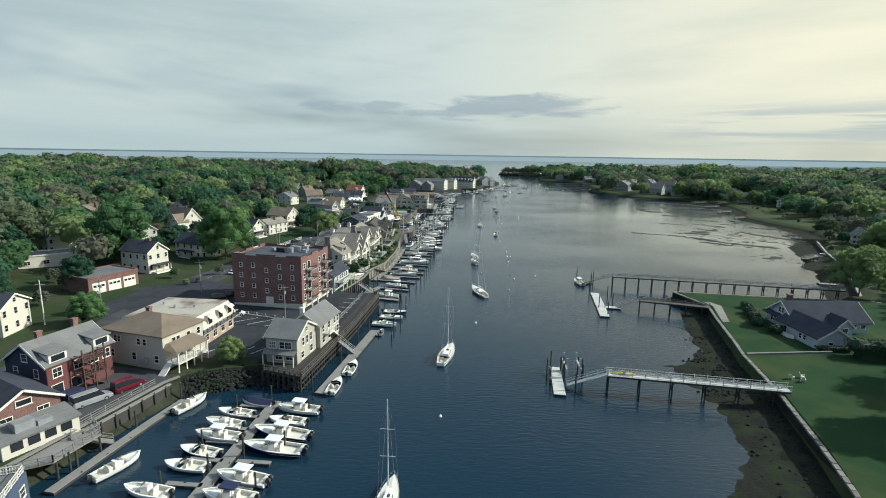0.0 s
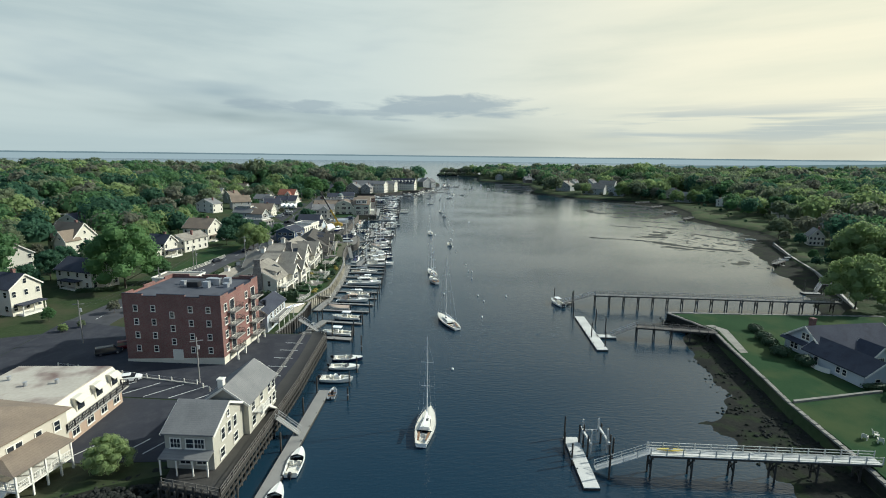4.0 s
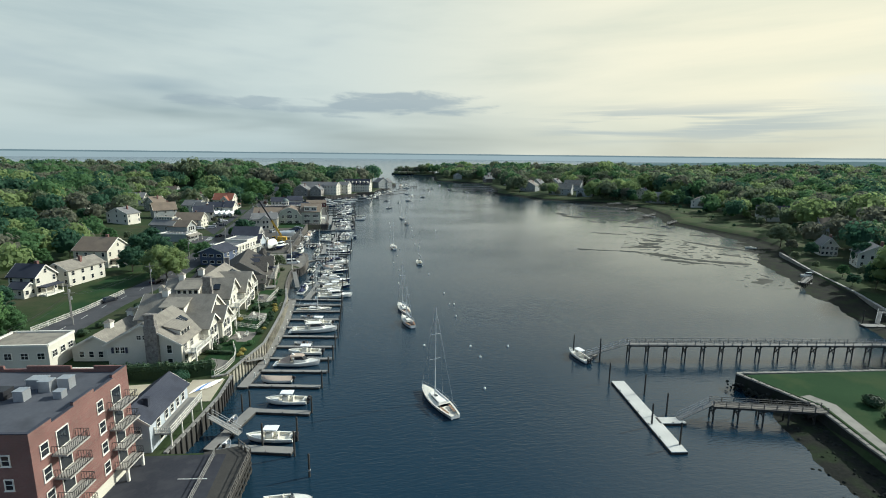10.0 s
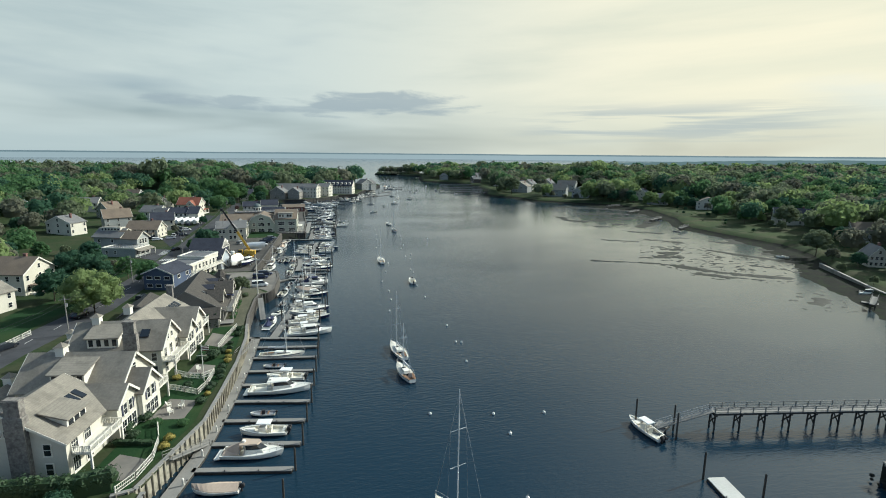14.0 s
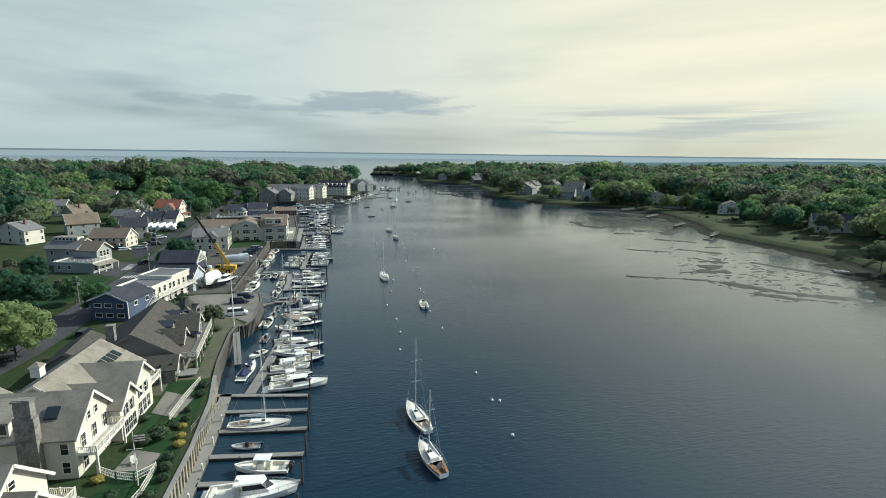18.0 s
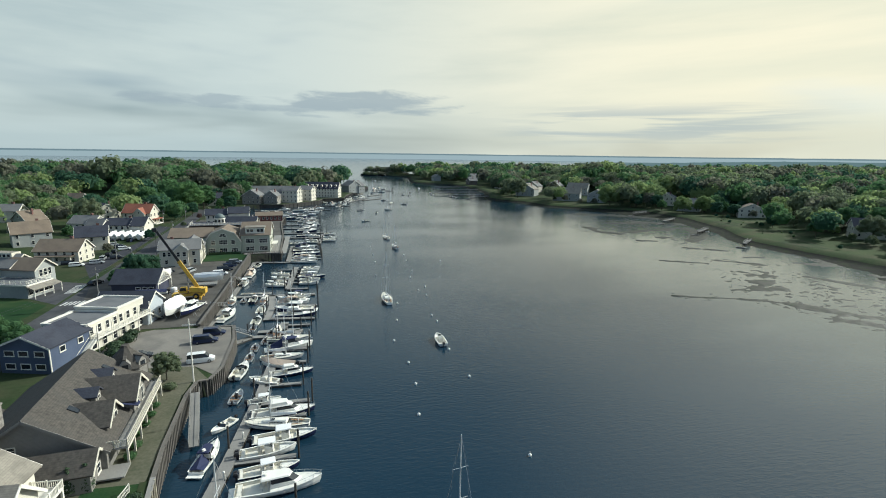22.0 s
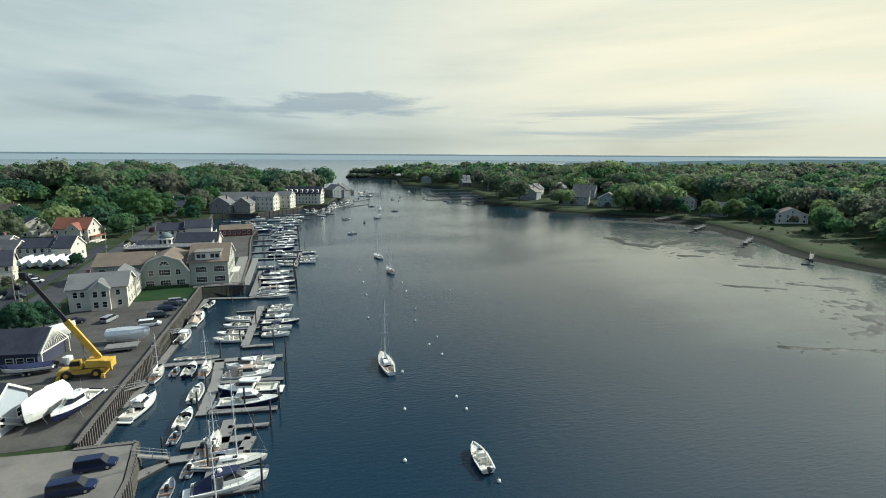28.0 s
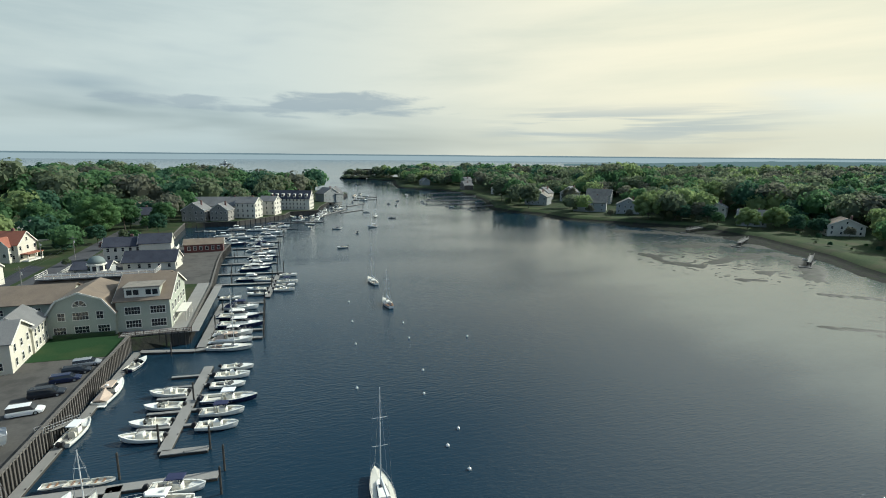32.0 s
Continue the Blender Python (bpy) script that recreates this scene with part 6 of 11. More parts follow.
part("belvedere_dome", Mesh().loft([[(-5.4 + 2.2 * math.cos(q) * math.cos(a_ * 0.5236), 29.0 + 2.2 * math.cos(q) * math.sin(a_ * 0.5236), 11.3 + 2.0 * math.sin(q)) for a_ in range(12)] for q in (0.0, 0.4, 0.8, 1.15, 1.45)]), mat("grey_green_dome", (0.10, 0.13, 0.13), (0.16, 0.19, 0.18), 0.7), p, smooth=True)
part("terrace_canopy", Mesh().box(18.1, 5.0, 2.6, 20.4, 13.0, 2.8), WHITE, p)
for y in (5.2, 9.0, 12.8):
    part("canopy_post", Mesh().box(20.2, y - 0.08, 0, 20.36, y + 0.08, 2.6), WHITE, p)
part("wharf_deck", Mesh().box(7.8, -3.2, 0.0, 23.6, 1.0, 0.12).box(22.2, -3.2, 0.0, 24.4, 40.0, 0.10), TIMBER, p)
railing(p, [(8.0, -3.1), (22.9, -3.1)], 0.12, 1.0, BROWNTIMBER, 0.3)
part("hedge_strip", Mesh().box(-5.5, -1.0, 0, 6.5, -0.2, 0.9), HEDGEGREEN, p)

# cottage on the east lawn
p = thing("cottage", "pale blue-grey cottage with dark slate roof on the lawn", "house", pose(95.4, 120.6, 2.8, 0, 0, 1.0))
a = Block(p, 0, 0, 18.4, 10.2, -0.4, 3.0, PALEBLUE, ROOFDARK, 6.6, "x", "gable", 0.6, WHITE)
g = Block(p, -8.0, -9.2, 7.4, 13.2, -0.4, 2.7, PALEBLUE, ROOFDARK, 5.0, "y", "gable", 0.5, WHITE)
c = Block(p, 0.4, -6.2, 3.8, 4.6, -0.4, 2.9, PALEBLUE, ROOFDARK, 4.7, "y", "gable", 0.4, WHITE)
a.win("x-", [-0.30, -0.20, 0.30], 0.8, 0.8, 1.4)
a.win("x-", [-0.05, 0.05], 3.7, 0.8, 1.3)
a.win("y-", [0.30, 0.42], 1.3, 1.1, 0.9)
g.win("x-", [-0.28], 0.4, 0.9, 1.7)
g.win("x-", [0.1, 0.2], 0.9, 0.8, 1.1)
g.win("y-", [-0.1], 0.5, 1.0, 1.2)
c.win("y-", [0.0], 0.8, 1.3, 1.6, "grid")
part("eave_roof", Mesh().loft([[(-10.5, -5.6, 2.5), (-9.3, -5.6, 3.1), (-9.3, 5.4, 3.1), (-10.5, 5.4, 2.5)], [(-10.5, -5.6, 2.65), (-9.3, -5.6, 3.3), (-9.3, 5.4, 3.3), (-10.5, 5.4, 2.65)]]), ROOFDARK, p)
part("patio_wall", Mesh().loft([[(x, y, -0.2), (x + 0.2, y + 0.05, -0.2), (x + 0.2, y + 0.05, 1.0), (x, y, 1.0)] for x, y in ((-11.8, -4.6), (-12.7, -5.4), (-13.1, -6.8), (-12.9, -8.2), (-12.3, -9.4))]), WHITE, p, "low white curved patio wall")
chimney(p, -6.6, 1.4, 5.4, 8.0, 1.0, 0.9)

# ---- other houses along the streets ----
simple_house("white colonial house with dark roof and small dormers", -103.5, 108.0, 6, 13, 9, 6.4, 8.8, CREAM, ROOFDARK, n=(5, 3))
simple_house("grey-cream house with a gabled end and front porch", -103.5, 169.7, -20, 12.5, 8, 7.2, 10.2, CREAM, ROOFDARK, axis="x", n=(4, 3), porch=("x+", 6, 2.4))
simple_house("white house under a dark blue roof", -97.5, 195.5, -26, 15, 9, 5.6, 8.6, WHITESIDING, ROOFDARK, n=(4, 3), porch=("y-", 7, 2.2))
simple_house("small white gabled house with a porch", -94.5, 243.5, -20, 9, 7, 5.8, 8.8, WHITESIDING, ROOFDARK, axis="x", n=(3, 2), porch=("x+", 6, 2.6), wing=(1.0, -4.6, 5.0, 4.0, 3.0, 4.4, "x"))
simple_house("long white house with pale metal roof", -89.0, 257.5, -22, 8.5, 14, 5.2, 7.4, WHITESIDING, ROOFPALE, axis="y", n=(3, 4))
simple_house("large grey-brown gabled house with balcony", -91.0, 283.0, -16, 13, 12, 6.4, 10.4, CREAM, ROOFBROWN, axis="x", n=(4, 3), porch=("x+", 9, 2.6))
simple_house("big pale stone house with steep roof and chimney", -131.0, 249.0, -24, 14, 10, 6.0, 11.4, CREAM, ROOFBROWN, n=(4, 3), wing=(4.5, -5.5, 6, 6, 5.4, 9.0, "y"))
p = thing("restaurant", "grey shingled restaurant with cream gables over a low porch wing", "building", pose(-73.6, 330.4, Z, 0, 0, -20))
lo = Block(p, -7.2, 4.4, 14.4, 8.8, -0.4, 3.4, GREYSIDING, ROOFFLAT, None, "x", "flat", 0.3, WHITE)
lo.win("x+", spread(5, 0.12), 0.9, 1.2, 1.4)
lo.win("y-", [-0.36, -0.1], 1.2, 1.0, 1.2)
part("porch_roof", Mesh().loft([[(0.0, -0.4, 3.3), (2.4, -0.4, 2.5), (2.4, 9.2, 2.5), (0.0, 9.2, 3.3)], [(0.0, -0.4, 3.5), (2.4, -0.4, 2.65), (2.4, 9.2, 2.65), (0.0, 9.2, 3.5)]]), ROOFPALE, p)
for y in (-0.2, 2.9, 6.0, 9.0):
    part("porch_post", Mesh().box(2.2, y - 0.09, -0.3, 2.38, y + 0.09, 2.6), WHITE, p)
railing(p, [(-8.4, 0.3), (-0.3, 0.3), (-0.3, 8.4)], 3.9, 0.9, WHITE, 0.0)
g2 = Block(p, -10.0, 12.2, 9.6, 7.2, -0.4, 6.2, GREYSIDING, ROOFBROWN, 8.8, "x", "gable", 0.6, CREAM)
g2.win("x+", [-0.22, 0.0, 0.22], 3.8, 1.1, 1.9)
g1 = Block(p, -19.0, 13.6, 12.0, 9.6, -0.4, 6.6, GREYSIDING, ROOFGREY, 9.6, "x", "gable", 0.6, CREAM)
g1.win("x+", [-0.3, -0.1, 0.1], 4.0, 1.0, 1.8)
g1.win("y-", [-0.3, 0.2], [1.2, 4.2], 1.0, 1.3)
cl = Block(p, -19.4, 13.6, 9.0, 3.2, 8.0, 10.2, CREAM, ROOFPALE, None, "x", "flat", 0.2)
cl.win("y-", spread(6, 0.1), 9.0, 0.9, 0.8, "far")
simple_house("tan gabled shop with pale roof", -84.5, 385.0, -10, 15, 10, 4.4, 8.0, CREAM, ROOFBROWN, n=(5, 3), porch=("y-", 12, 2.2))
simple_house("white house with grey cross-gabled roof", -97.5, 448.0, -20, 12, 10, 6.0, 9.2, WHITESIDING, ROOFGREY, n=(4, 3), wing=(7.5, -3.0, 8.0, 7.0, 5.0, 8.0, "x"))
simple_house("white two-storey house with chimney", -81.0, 443.0, -8, 16, 9, 5.8, 8.6, WHITESIDING, ROOFDARK, n=(6, 3), wing=(8.5, -0.5, 6.0, 11.0, 5.6, 9.2, "x"))
simple_house("white house with red clay roof", -85.0, 489.0, -14, 15, 10, 6.6, 11.0, CREAM, ROOFRED, axis="x", n=(4, 3), porch=("x+", 8, 2.6), wing=(2.5, -5.0, 6.0, 4.0, 6.2, 9.2, "y"))
p = simple_house("long white two-storey house with dark roof behind the hotel", -43.0, 479.0, 3, 13, 9, 5.8, 8.6, WHITESIDING, ROOFDARK, n=(5, 3), z=3, wing=(11.0, -0.6, 11.0, 10.0, 6.6, 9.6, "x"))
part("balcony", Mesh().box(16.6, -5.2, 3.0, 18.4, 4.0, 3.2).box(18.2, -5.2, 3.2, 18.4, 4.0, 4.2).box(16.6, -5.2, 3.2, 18.2, -5.0, 4.2), WHITE, p, "white boarded balcony")
for sy in (-4.9, 3.7):
    part("balcony_post", Mesh().box(18.1, sy - 0.1, -0.5, 18.3, sy + 0.1, 3.0), WHITE, p)
simple_house("dark red boatyard building", -16.0, 489.5, 2, 15, 8, 3.4, 5.2, MAROON, ROOFBROWN, n=(6, 2), storeys=1, z=3, chim=False)
simple_house("low workshop with a dark roof and white gable", -29.5, 458.5, -6, 17, 9, 3.2, 6.4, WHITESIDING, ROOFDARK, n=(5, 2), storeys=1, z=3, chim=False)
simple_house("low dark-roofed outbuilding behind the hotel", -46.0, 452.0, -4, 11, 8, 2.8, 4.6, GREYSIDING, ROOFDARK, n=(3, 2), storeys=1, z=3, chim=False)
simple_house("brown shingled gabled harbour house with white trim", -32.0, 598.0, -18, 14, 11, 7.0, 11.5, SHINGLEGREY, ROOFGREY, axis="y", n=(4, 3), z=3)
simple_house("weathered shingle harbour house with a steep gable", -17.5, 596.0, -18, 11, 10, 6.8, 10.8, SHINGLEGREY, ROOFGREY, axis="y", n=(4, 3), z=3)
simple_house("long grey-roofed harbour building", -18.0, 615.0, -10, 36, 13, 7.8, 13.0, WHITESIDING, ROOFGREY, n=(9, 3), z=3)
simple_house("white three-storey harbour building", -2.0, 607.0, -24, 13, 11, 9.8, 13.2, WHITESIDING, ROOFGREY, axis="x", n=(4, 3), storeys=3, z=3)
simple_house("white three-storey harbour building with bays", 11.0, 622.0, -24, 11, 11, 9.6, 12.6, WHITESIDING, ROOFGREY, axis="x", n=(3, 3), storeys=3, z=3)
p = simple_house("long white terrace with dark mansard roof and dormers", 26.0, 655.0, -20, 32, 12, 8.4, 14.0, WHITESIDING, ROOFDARK, n=(10, 4), storeys=3, z=3)
for i in range(7):
    part("dormer", Mesh().box(-14.0 + i * 4.4, -5.4, 9.4, -12.2 + i * 4.4, -1.6, 11.8), WHITE, p)
    part("dormer_window", Mesh().box(-13.8 + i * 4.4, -5.46, 9.9, -12.4 + i * 4.4, -5.39, 11.4), GLASS, p)
simple_house("grey shingled house at the harbour mouth", 60.0, 716.0, 30, 17, 13, 7.0, 12.0, GREYSIDING, ROOFGREY, axis="y", n=(4, 4), z=3, wing=(8, -3, 8, 9, 6.5, 10.0, "x"))
simple_house("white cottage at the harbour mouth", 72.0, 765.0, 40, 11, 9, 5.6, 8.8, WHITESIDING, ROOFGREY, n=(4, 3), z=3)
# east bank houses
for lab, x, y, rot, w, d, e, r, wm2, rm2, ax in [
        ("white waterside house with grey roof", 207.5, 226, -38, 12, 10, 5.8, 9.4, WHITESIDING, ROOFGREY, "y"), ("small white cottage with a steep gable", 214, 251, -30, 6.5, 8, 4.6, 8.2, WHITESIDING, ROOFGREY, "y"),
        ("grey house among the trees", 270, 291, -30, 20, 10, 6.2, 9.8, GREYSIDING, ROOFBROWN, "x"), ("white house above the tidal flats", 287, 348, -40, 22, 10, 6.0, 9.8, WHITESIDING, ROOFDARK, "x"),
        ("cream house with red-brown roof", 308, 441, -40, 17, 11, 5.6, 9.4, CREAM, ROOFBROWN, "y"), ("grey shingled house in the trees", 297, 487, -52, 16, 11, 6.2, 9.8, GREYSIDING, ROOFGREY, "x"),
        ("white gabled house in the trees", 306, 523, -55, 14, 10, 6.4, 10.0, WHITESIDING, ROOFGREY, "y"), ("large grey shingled mansion", 246, 584, -40, 24, 12, 7.0, 12.0, GREYSIDING, ROOFPALE, "x"), ("grey gabled house beside the mansion", 262, 560, -40, 16, 11, 6.6, 11.0, GREYSIDING, ROOFPALE, "y"),
        ("grey gabled mansion among trees", 232, 640, -50, 20, 12, 7.0, 12.5, GREYSIDING, ROOFPALE, "y"), ("grey shingled house by the shore", 250, 690, -60, 18, 12, 6.5, 11.0, GREYSIDING, ROOFGREY, "x"),
        ("pale grey house with a steep gable behind the mansion", 268, 646, -50, 15, 11, 7.0, 12.5, GREYSIDING, ROOFGREY, "y"), ("white gabled house up the slope", 256, 671, -55, 14, 11, 7.0, 12.0, WHITESIDING, ROOFGREY, "y"), ("long grey house with a pale roof", 276, 614, -45, 20, 11, 6.8, 11.6, GREYSIDING, ROOFPALE, "x"), ("white house on the point", 268, 900, -90, 14, 10, 6.5, 11.0, WHITESIDING, ROOFGREY, "y"), ("grey house on the point", 218, 935, -90, 16, 11, 6.0, 10.0, GREYSIDING, ROOFGREY, "x"),
        ("grey house near the harbour mouth", 240, 830, -90, 16, 11, 6.0, 10.5, SHAKE, ROOFGREY, "y"), ("white house by the shore", 250, 760, -80, 13, 10, 6.0, 10.0, WHITESIDING, ROOFGREY, "y")]:
    simple_house(lab, x, y, rot, w, d, e, r, wm2, rm2, axis=ax, n=(4, 3))
# roofs that show between the trees on the west bank
for i, (x, y) in enumerate([(-132, 216), (-152, 290), (-108, 417), (-122, 392), (-83, 409), (-124, 455), (-146, 486), (-110, 512), (-146, 576), (-96, 540), (-150, 190), (-178, 250), (-196, 350), (-210, 440), (-72, 612), (-172, 455), (-60, 590)]):
    simple_house(("white gabled house among the trees", "grey-roofed cream house among the trees", "pale grey house among the trees")[i % 3], x, y, (i * 37) % 90 - 45, 11 + i % 4, 9, 5.8, 9.0 + (i % 3) * 0.5, (WHITESIDING, CREAM, GREYSIDING)[i % 3], (ROOFGREY, ROOFBROWN, ROOFDARK)[(i * 2) % 3], axis="xy"[i % 2], n=(3, 2))

# garage row and low buildings by the street
p = thing("garage_building", "low brick garage building with white roll-up doors", "building", pose(-98.3, 149.0, land_z(-98, 146) + 0.05, 0, 0, 67))
a = Block(p, -4, 4, 15, 12, -0.6, 4.6, BRICK, ROOFFLAT, None, "x", "flat", 0.3, BRICK)
for x in (-8.6, -4.0, 0.6):
    part("garage_door", Mesh().box(x - 1.9, -2.12, -0.1, x + 1.9, -2.0, 3.2), WHITE, p)
    for k in range(3):
        part("door_window", Mesh().box(x - 1.6 + k * 1.15, -2.16, 1.9, x - 0.75 + k * 1.15, -2.11, 2.5), GLASS, p)
p = thing("low_building", "long low white building with flat roof", "building", pose(-136, 171, land_z(-136, 171), 0, 0, 40))
a = Block(p, 0, 0, 20, 10, -1.0, 4.0, WHITESIDING, ROOFFLAT, None, "x", "flat", 0.3, WHITE)
a.win("y-", spread(4), 1.2, 1.6, 1.2)
a.win("x+", spread(2, 0.25), 1.2, 1.4, 1.2)
p = thing("flat_roofed_house", "white flat-roofed house behind the brick block", "house", pose(-66.0, 184.5, Z, 0, 0, -8))
a = Block(p, 0, 0, 12, 8, -0.5, 5.2, WHITESIDING, ROOFPALE, None, "x", "flat", 0.3, WHITE)
a.win("x+", spread(3, 0.2), 2.6, 1.4, 1.2)
a.win("y-", spread(4), 2.6, 1.3, 1.2)
p = thing("flat_roofed_annex", "low flat-roofed cream annex with planted roof", "building", pose(-49.0, 163.5, Z, 0, 0, -11))
a = Block(p, -1.5, 0, 13, 10, -0.5, 4.2, CREAM, ROOFPALE, None, "x", "flat", 0.3, WHITE)
a.win("x+", spread(3, 0.2), 1.0, 1.2, 1.4)

# ---- docks, piers and bulkheads ----
_pile = {}


def pile_mesh(h, r=0.16, material=None):
    key = (h, r, material)
    if key not in _pile:
        m = Mesh().tube((0, 0, -1.5), (0, 0, h), r, r * 0.9, 8)
        m.tube((0, 0, h), (0, 0, h + 0.12), r * 0.9, r * 0.3, 8)
        _pile[key] = m.data("piling", material or DARKTIMBER)
    return _pile[key]


def dock(label, pts, w, piles=(), top=0.45, material=None, name="floating_dock", ph=3.2, cleats=True):
    """A float along a line of points, with its pilings and edge timbers."""
    x0, y0 = pts[0]
    p = thing(name, label, "dock", pose(x0, y0, 0), "floating docks")
    d, s = Mesh(), Mesh()
    for a, b in zip(pts, pts[1:]):
        u = Vector((b[0] - a[0], b[1] - a[1], 0))
        a3, b3 = Vector((a[0] - x0, a[1] - y0, 0)), Vector((b[0] - x0, b[1] - y0, 0))
        d.bar(a3 + Vector((0, 0, top - 0.06)), b3 + Vector((0, 0, top - 0.06)), w, 0.12)
        s.bar(a3 + Vector((0, 0, top - 0.32)), b3 + Vector((0, 0, top - 0.32)), w + 0.10, 0.36)
        if cleats:
            r = u.normalized().cross(Vector((0, 0, 1))) * (w / 2 - 0.12)
            for i in range(1, max(2, int(u.length / 4))):
                c = a3.lerp(b3, i / max(2, int(u.length / 4)))
                s.box(c.x + r.x - 0.08, c.y + r.y - 0.08, top, c.x + r.x + 0.08, c.y + r.y + 0.08, top + 0.14)
    part("deck", d, material or TIMBER, p)
    part("float", s, DARKTIMBER, p, "dark wet float and fender timbers")
    for x, y in piles:
        part("piling", pile_mesh(ph), None, p, m=pose(x - x0, y - y0, 0))
    return p




# south marina, below the houses
dock("grey timber float between two rows of moored powerboats", [(-31.4, 55.0), (-29.3, 82.5)], 1.9, [(-30.2, 82.8), (-28.6, 66), (-31.9, 62)])
for y in (59.3, 64.8, 69.4, 73.2, 77.0, 80.5):
    for sx in (-1, 1):
        dock("narrow grey timber finger float", [(-30.5 + (y - 60) * 0.07 + sx * 1.0, y), (-30.5 + (y - 60) * 0.07 + sx * 6.0, y - sx * 0.4)], 0.8, [(-30.5 + (y - 60) * 0.07 + sx * 6.3, y - 0.3)] if y in (59.3, 69.4, 80.5) else [], ph=2.6)
dock("grey timber float along the stone seawall", [(-50.6, 57.5), (-47.6, 74.5), (-45.8, 82.6)], 1.5, [(-51.0, 62), (-48.9, 73.5), (-46.8, 83.5)])
dock("long grey float under the timber wharf", [(-22.2, 85.6), (-16.6, 119.6)], 2.1, [(-24.2, 88), (-21.2, 100.5), (-19.4, 111.5), (-18.0, 119.6)])
# docks north of the brick block
dock("grey timber float with two finger piers", [(-25.6, 149.4), (-20.6, 161.6)], 2.0, [(-22.6, 161.6)])
dock("grey timber finger float", [(-24.6, 150.0), (-12.9, 146.6)], 1.7, [(-12.6, 145.6), (-17.6, 148.9), (-12.4, 149.8)], ph=4.2)
dock("grey timber finger float", [(-19.9, 160.6), (-10.7, 157.9)], 1.2, [(-10.4, 158.4), (-21.5, 163)])
dock("main grey timber float of the marina", [(-24.0, 170.6), (-21.6, 181.0), (-19.7, 198.0), (-18.6, 214.0), (-18.2, 231.5)], 2.0, [])
for a, b in [((-22.9, 171.4), (-9.1, 168.0)), ((-21.8, 178.0), (-7.8, 174.9)), ((-20.4, 184.4), (-6.8, 181.4)), ((-19.8, 191.4), (-6.2, 188.4)), ((-18.9, 198.2), (-5.4, 195.1)),
             ((-18.4, 204.9), (-4.9, 202.0)), ((-17.9, 211.2), (-4.4, 208.6)), ((-17.6, 218.2), (-3.9, 215.8)), ((-17.4, 224.6), (-3.7, 222.0)), ((-20.8, 231.6), (-3.5, 227.4))]:
    dock("grey timber finger float with a dark piling", [a, b], 1.0, [(b[0] + 0.4, b[1])], ph=3.6)
dock("grey timber spine float of the outer marina", [(-14.0, 230.6), (-12.2, 240.0), (-9.0, 260.0), (-6.4, 282.0), (-5.2, 300.0)], 1.9, [(-12.6, 243), (-10.0, 259), (-8.2, 274), (-6.9, 287)], ph=4.0)
for a, b in [((-11.4, 239.0), (-3.0, 238.6)), ((-10.4, 251.0), (-1.2, 250.4)), ((-9.2, 256.0), (-0.4, 255.4)), ((-8.4, 263.2), (-1.8, 262.6)), ((-7.4, 273.6), (-0.6, 273.0)), ((-6.6, 281.0), (0.0, 280.4)), ((-5.2, 297.6), (1.0, 296.6))]:
    dock("grey timber finger float with a dark piling", [a, b], 1.0, [(b[0] + 0.4, b[1])], ph=4.4)
dock("grey float below the pier gangway", [(-17.2, 286.8), (-12.8, 290.6), (-2.5, 290.0), (-1.6, 293.6), (-11.5, 294.0)], 1.7, [(-13.6, 292.4), (-1.2, 295.2), (-6.4, 289)])
# boatyard docks
dock("long grey cross float reaching out from the bulkhead", [(-22.2, 327.6), (3.6, 325.6)], 1.7, [(-9.2, 329.2), (4.3, 326.8), (4.3, 321.6)], ph=4.0)
dock("grey spine float with boats on both sides", [(-9.2, 327.0), (-8.8, 316.0), (-9.8, 303.0)], 1.9, [(-10.6, 305), (-10.2, 313.2)], ph=3.8)
dock("grey timber finger float", [(-9.0, 303.8), (2.4, 301.8)], 1.4, [(2.8, 302.4), (-3.0, 304.2)], ph=3.8)
dock("grey timber finger float", [(-8.0, 315.4), (3.6, 313.6)], 1.3, [(4.0, 314.2)], ph=3.8)
dock("grey timber spine float for small boats", [(-4.6, 334.0), (-1.7, 365.0)], 1.8, [(-5.6, 336.0), (1.8, 333.2), (-2.6, 350)], ph=3.8)
dock("grey timber end float", [(-5.0, 333.6), (1.6, 332.9)], 1.3, [])
for y in (341.2, 346.3, 351.6, 356.2, 361.0):
    for sx in (-1, 1):
        x = -4.6 + (y - 334) * 0.0935
        dock("narrow grey timber finger float", [(x + sx * 0.9, y), (x + sx * 6.0, y - sx * 0.6)], 0.7, [])
dock("narrow grey float at the foot of the bulkhead", [(-24.2, 297.0), (-21.4, 322.0), (-19.4, 346.0), (-17.6, 378.0)], 1.5, [(-20.6, 340)])
dock("grey float beside the hotel wharf", [(-17.2, 378.2), (-5.6, 375.4), (-0.2, 376.4)], 1.5, [(-10.2, 374.2)])
dock("grey float along the hotel wharf", [(-4.6, 377.0), (-2.6, 412.0)], 2.0, [(-3.0, 392), (-2.2, 405)])
for i, y in enumerate((381.4, 387.4, 394.0, 401.5, 412.0)):
    dock("grey timber finger float", [(-3.0 + i * 0.2, y), (8.6, y - 1.6)], 1.1, [(9.0, y - 1.6)], ph=4.2)
for y, x0, x1 in ((436, -7, 11), (451.5, -8, 15), (470, -8, 13), (485, -8, 14), (504.5, -6, 14), (522, -30, 15), (541, -30, 17), (568, -30, 26), (595, 10, 44)):
    dock("grey timber marina float in the outer harbour", [(x0, y), (x1, y - 2)], 1.5, [(x1 + 0.4, y - 2), (x0 + 5, y + 0.6)], ph=4.6)
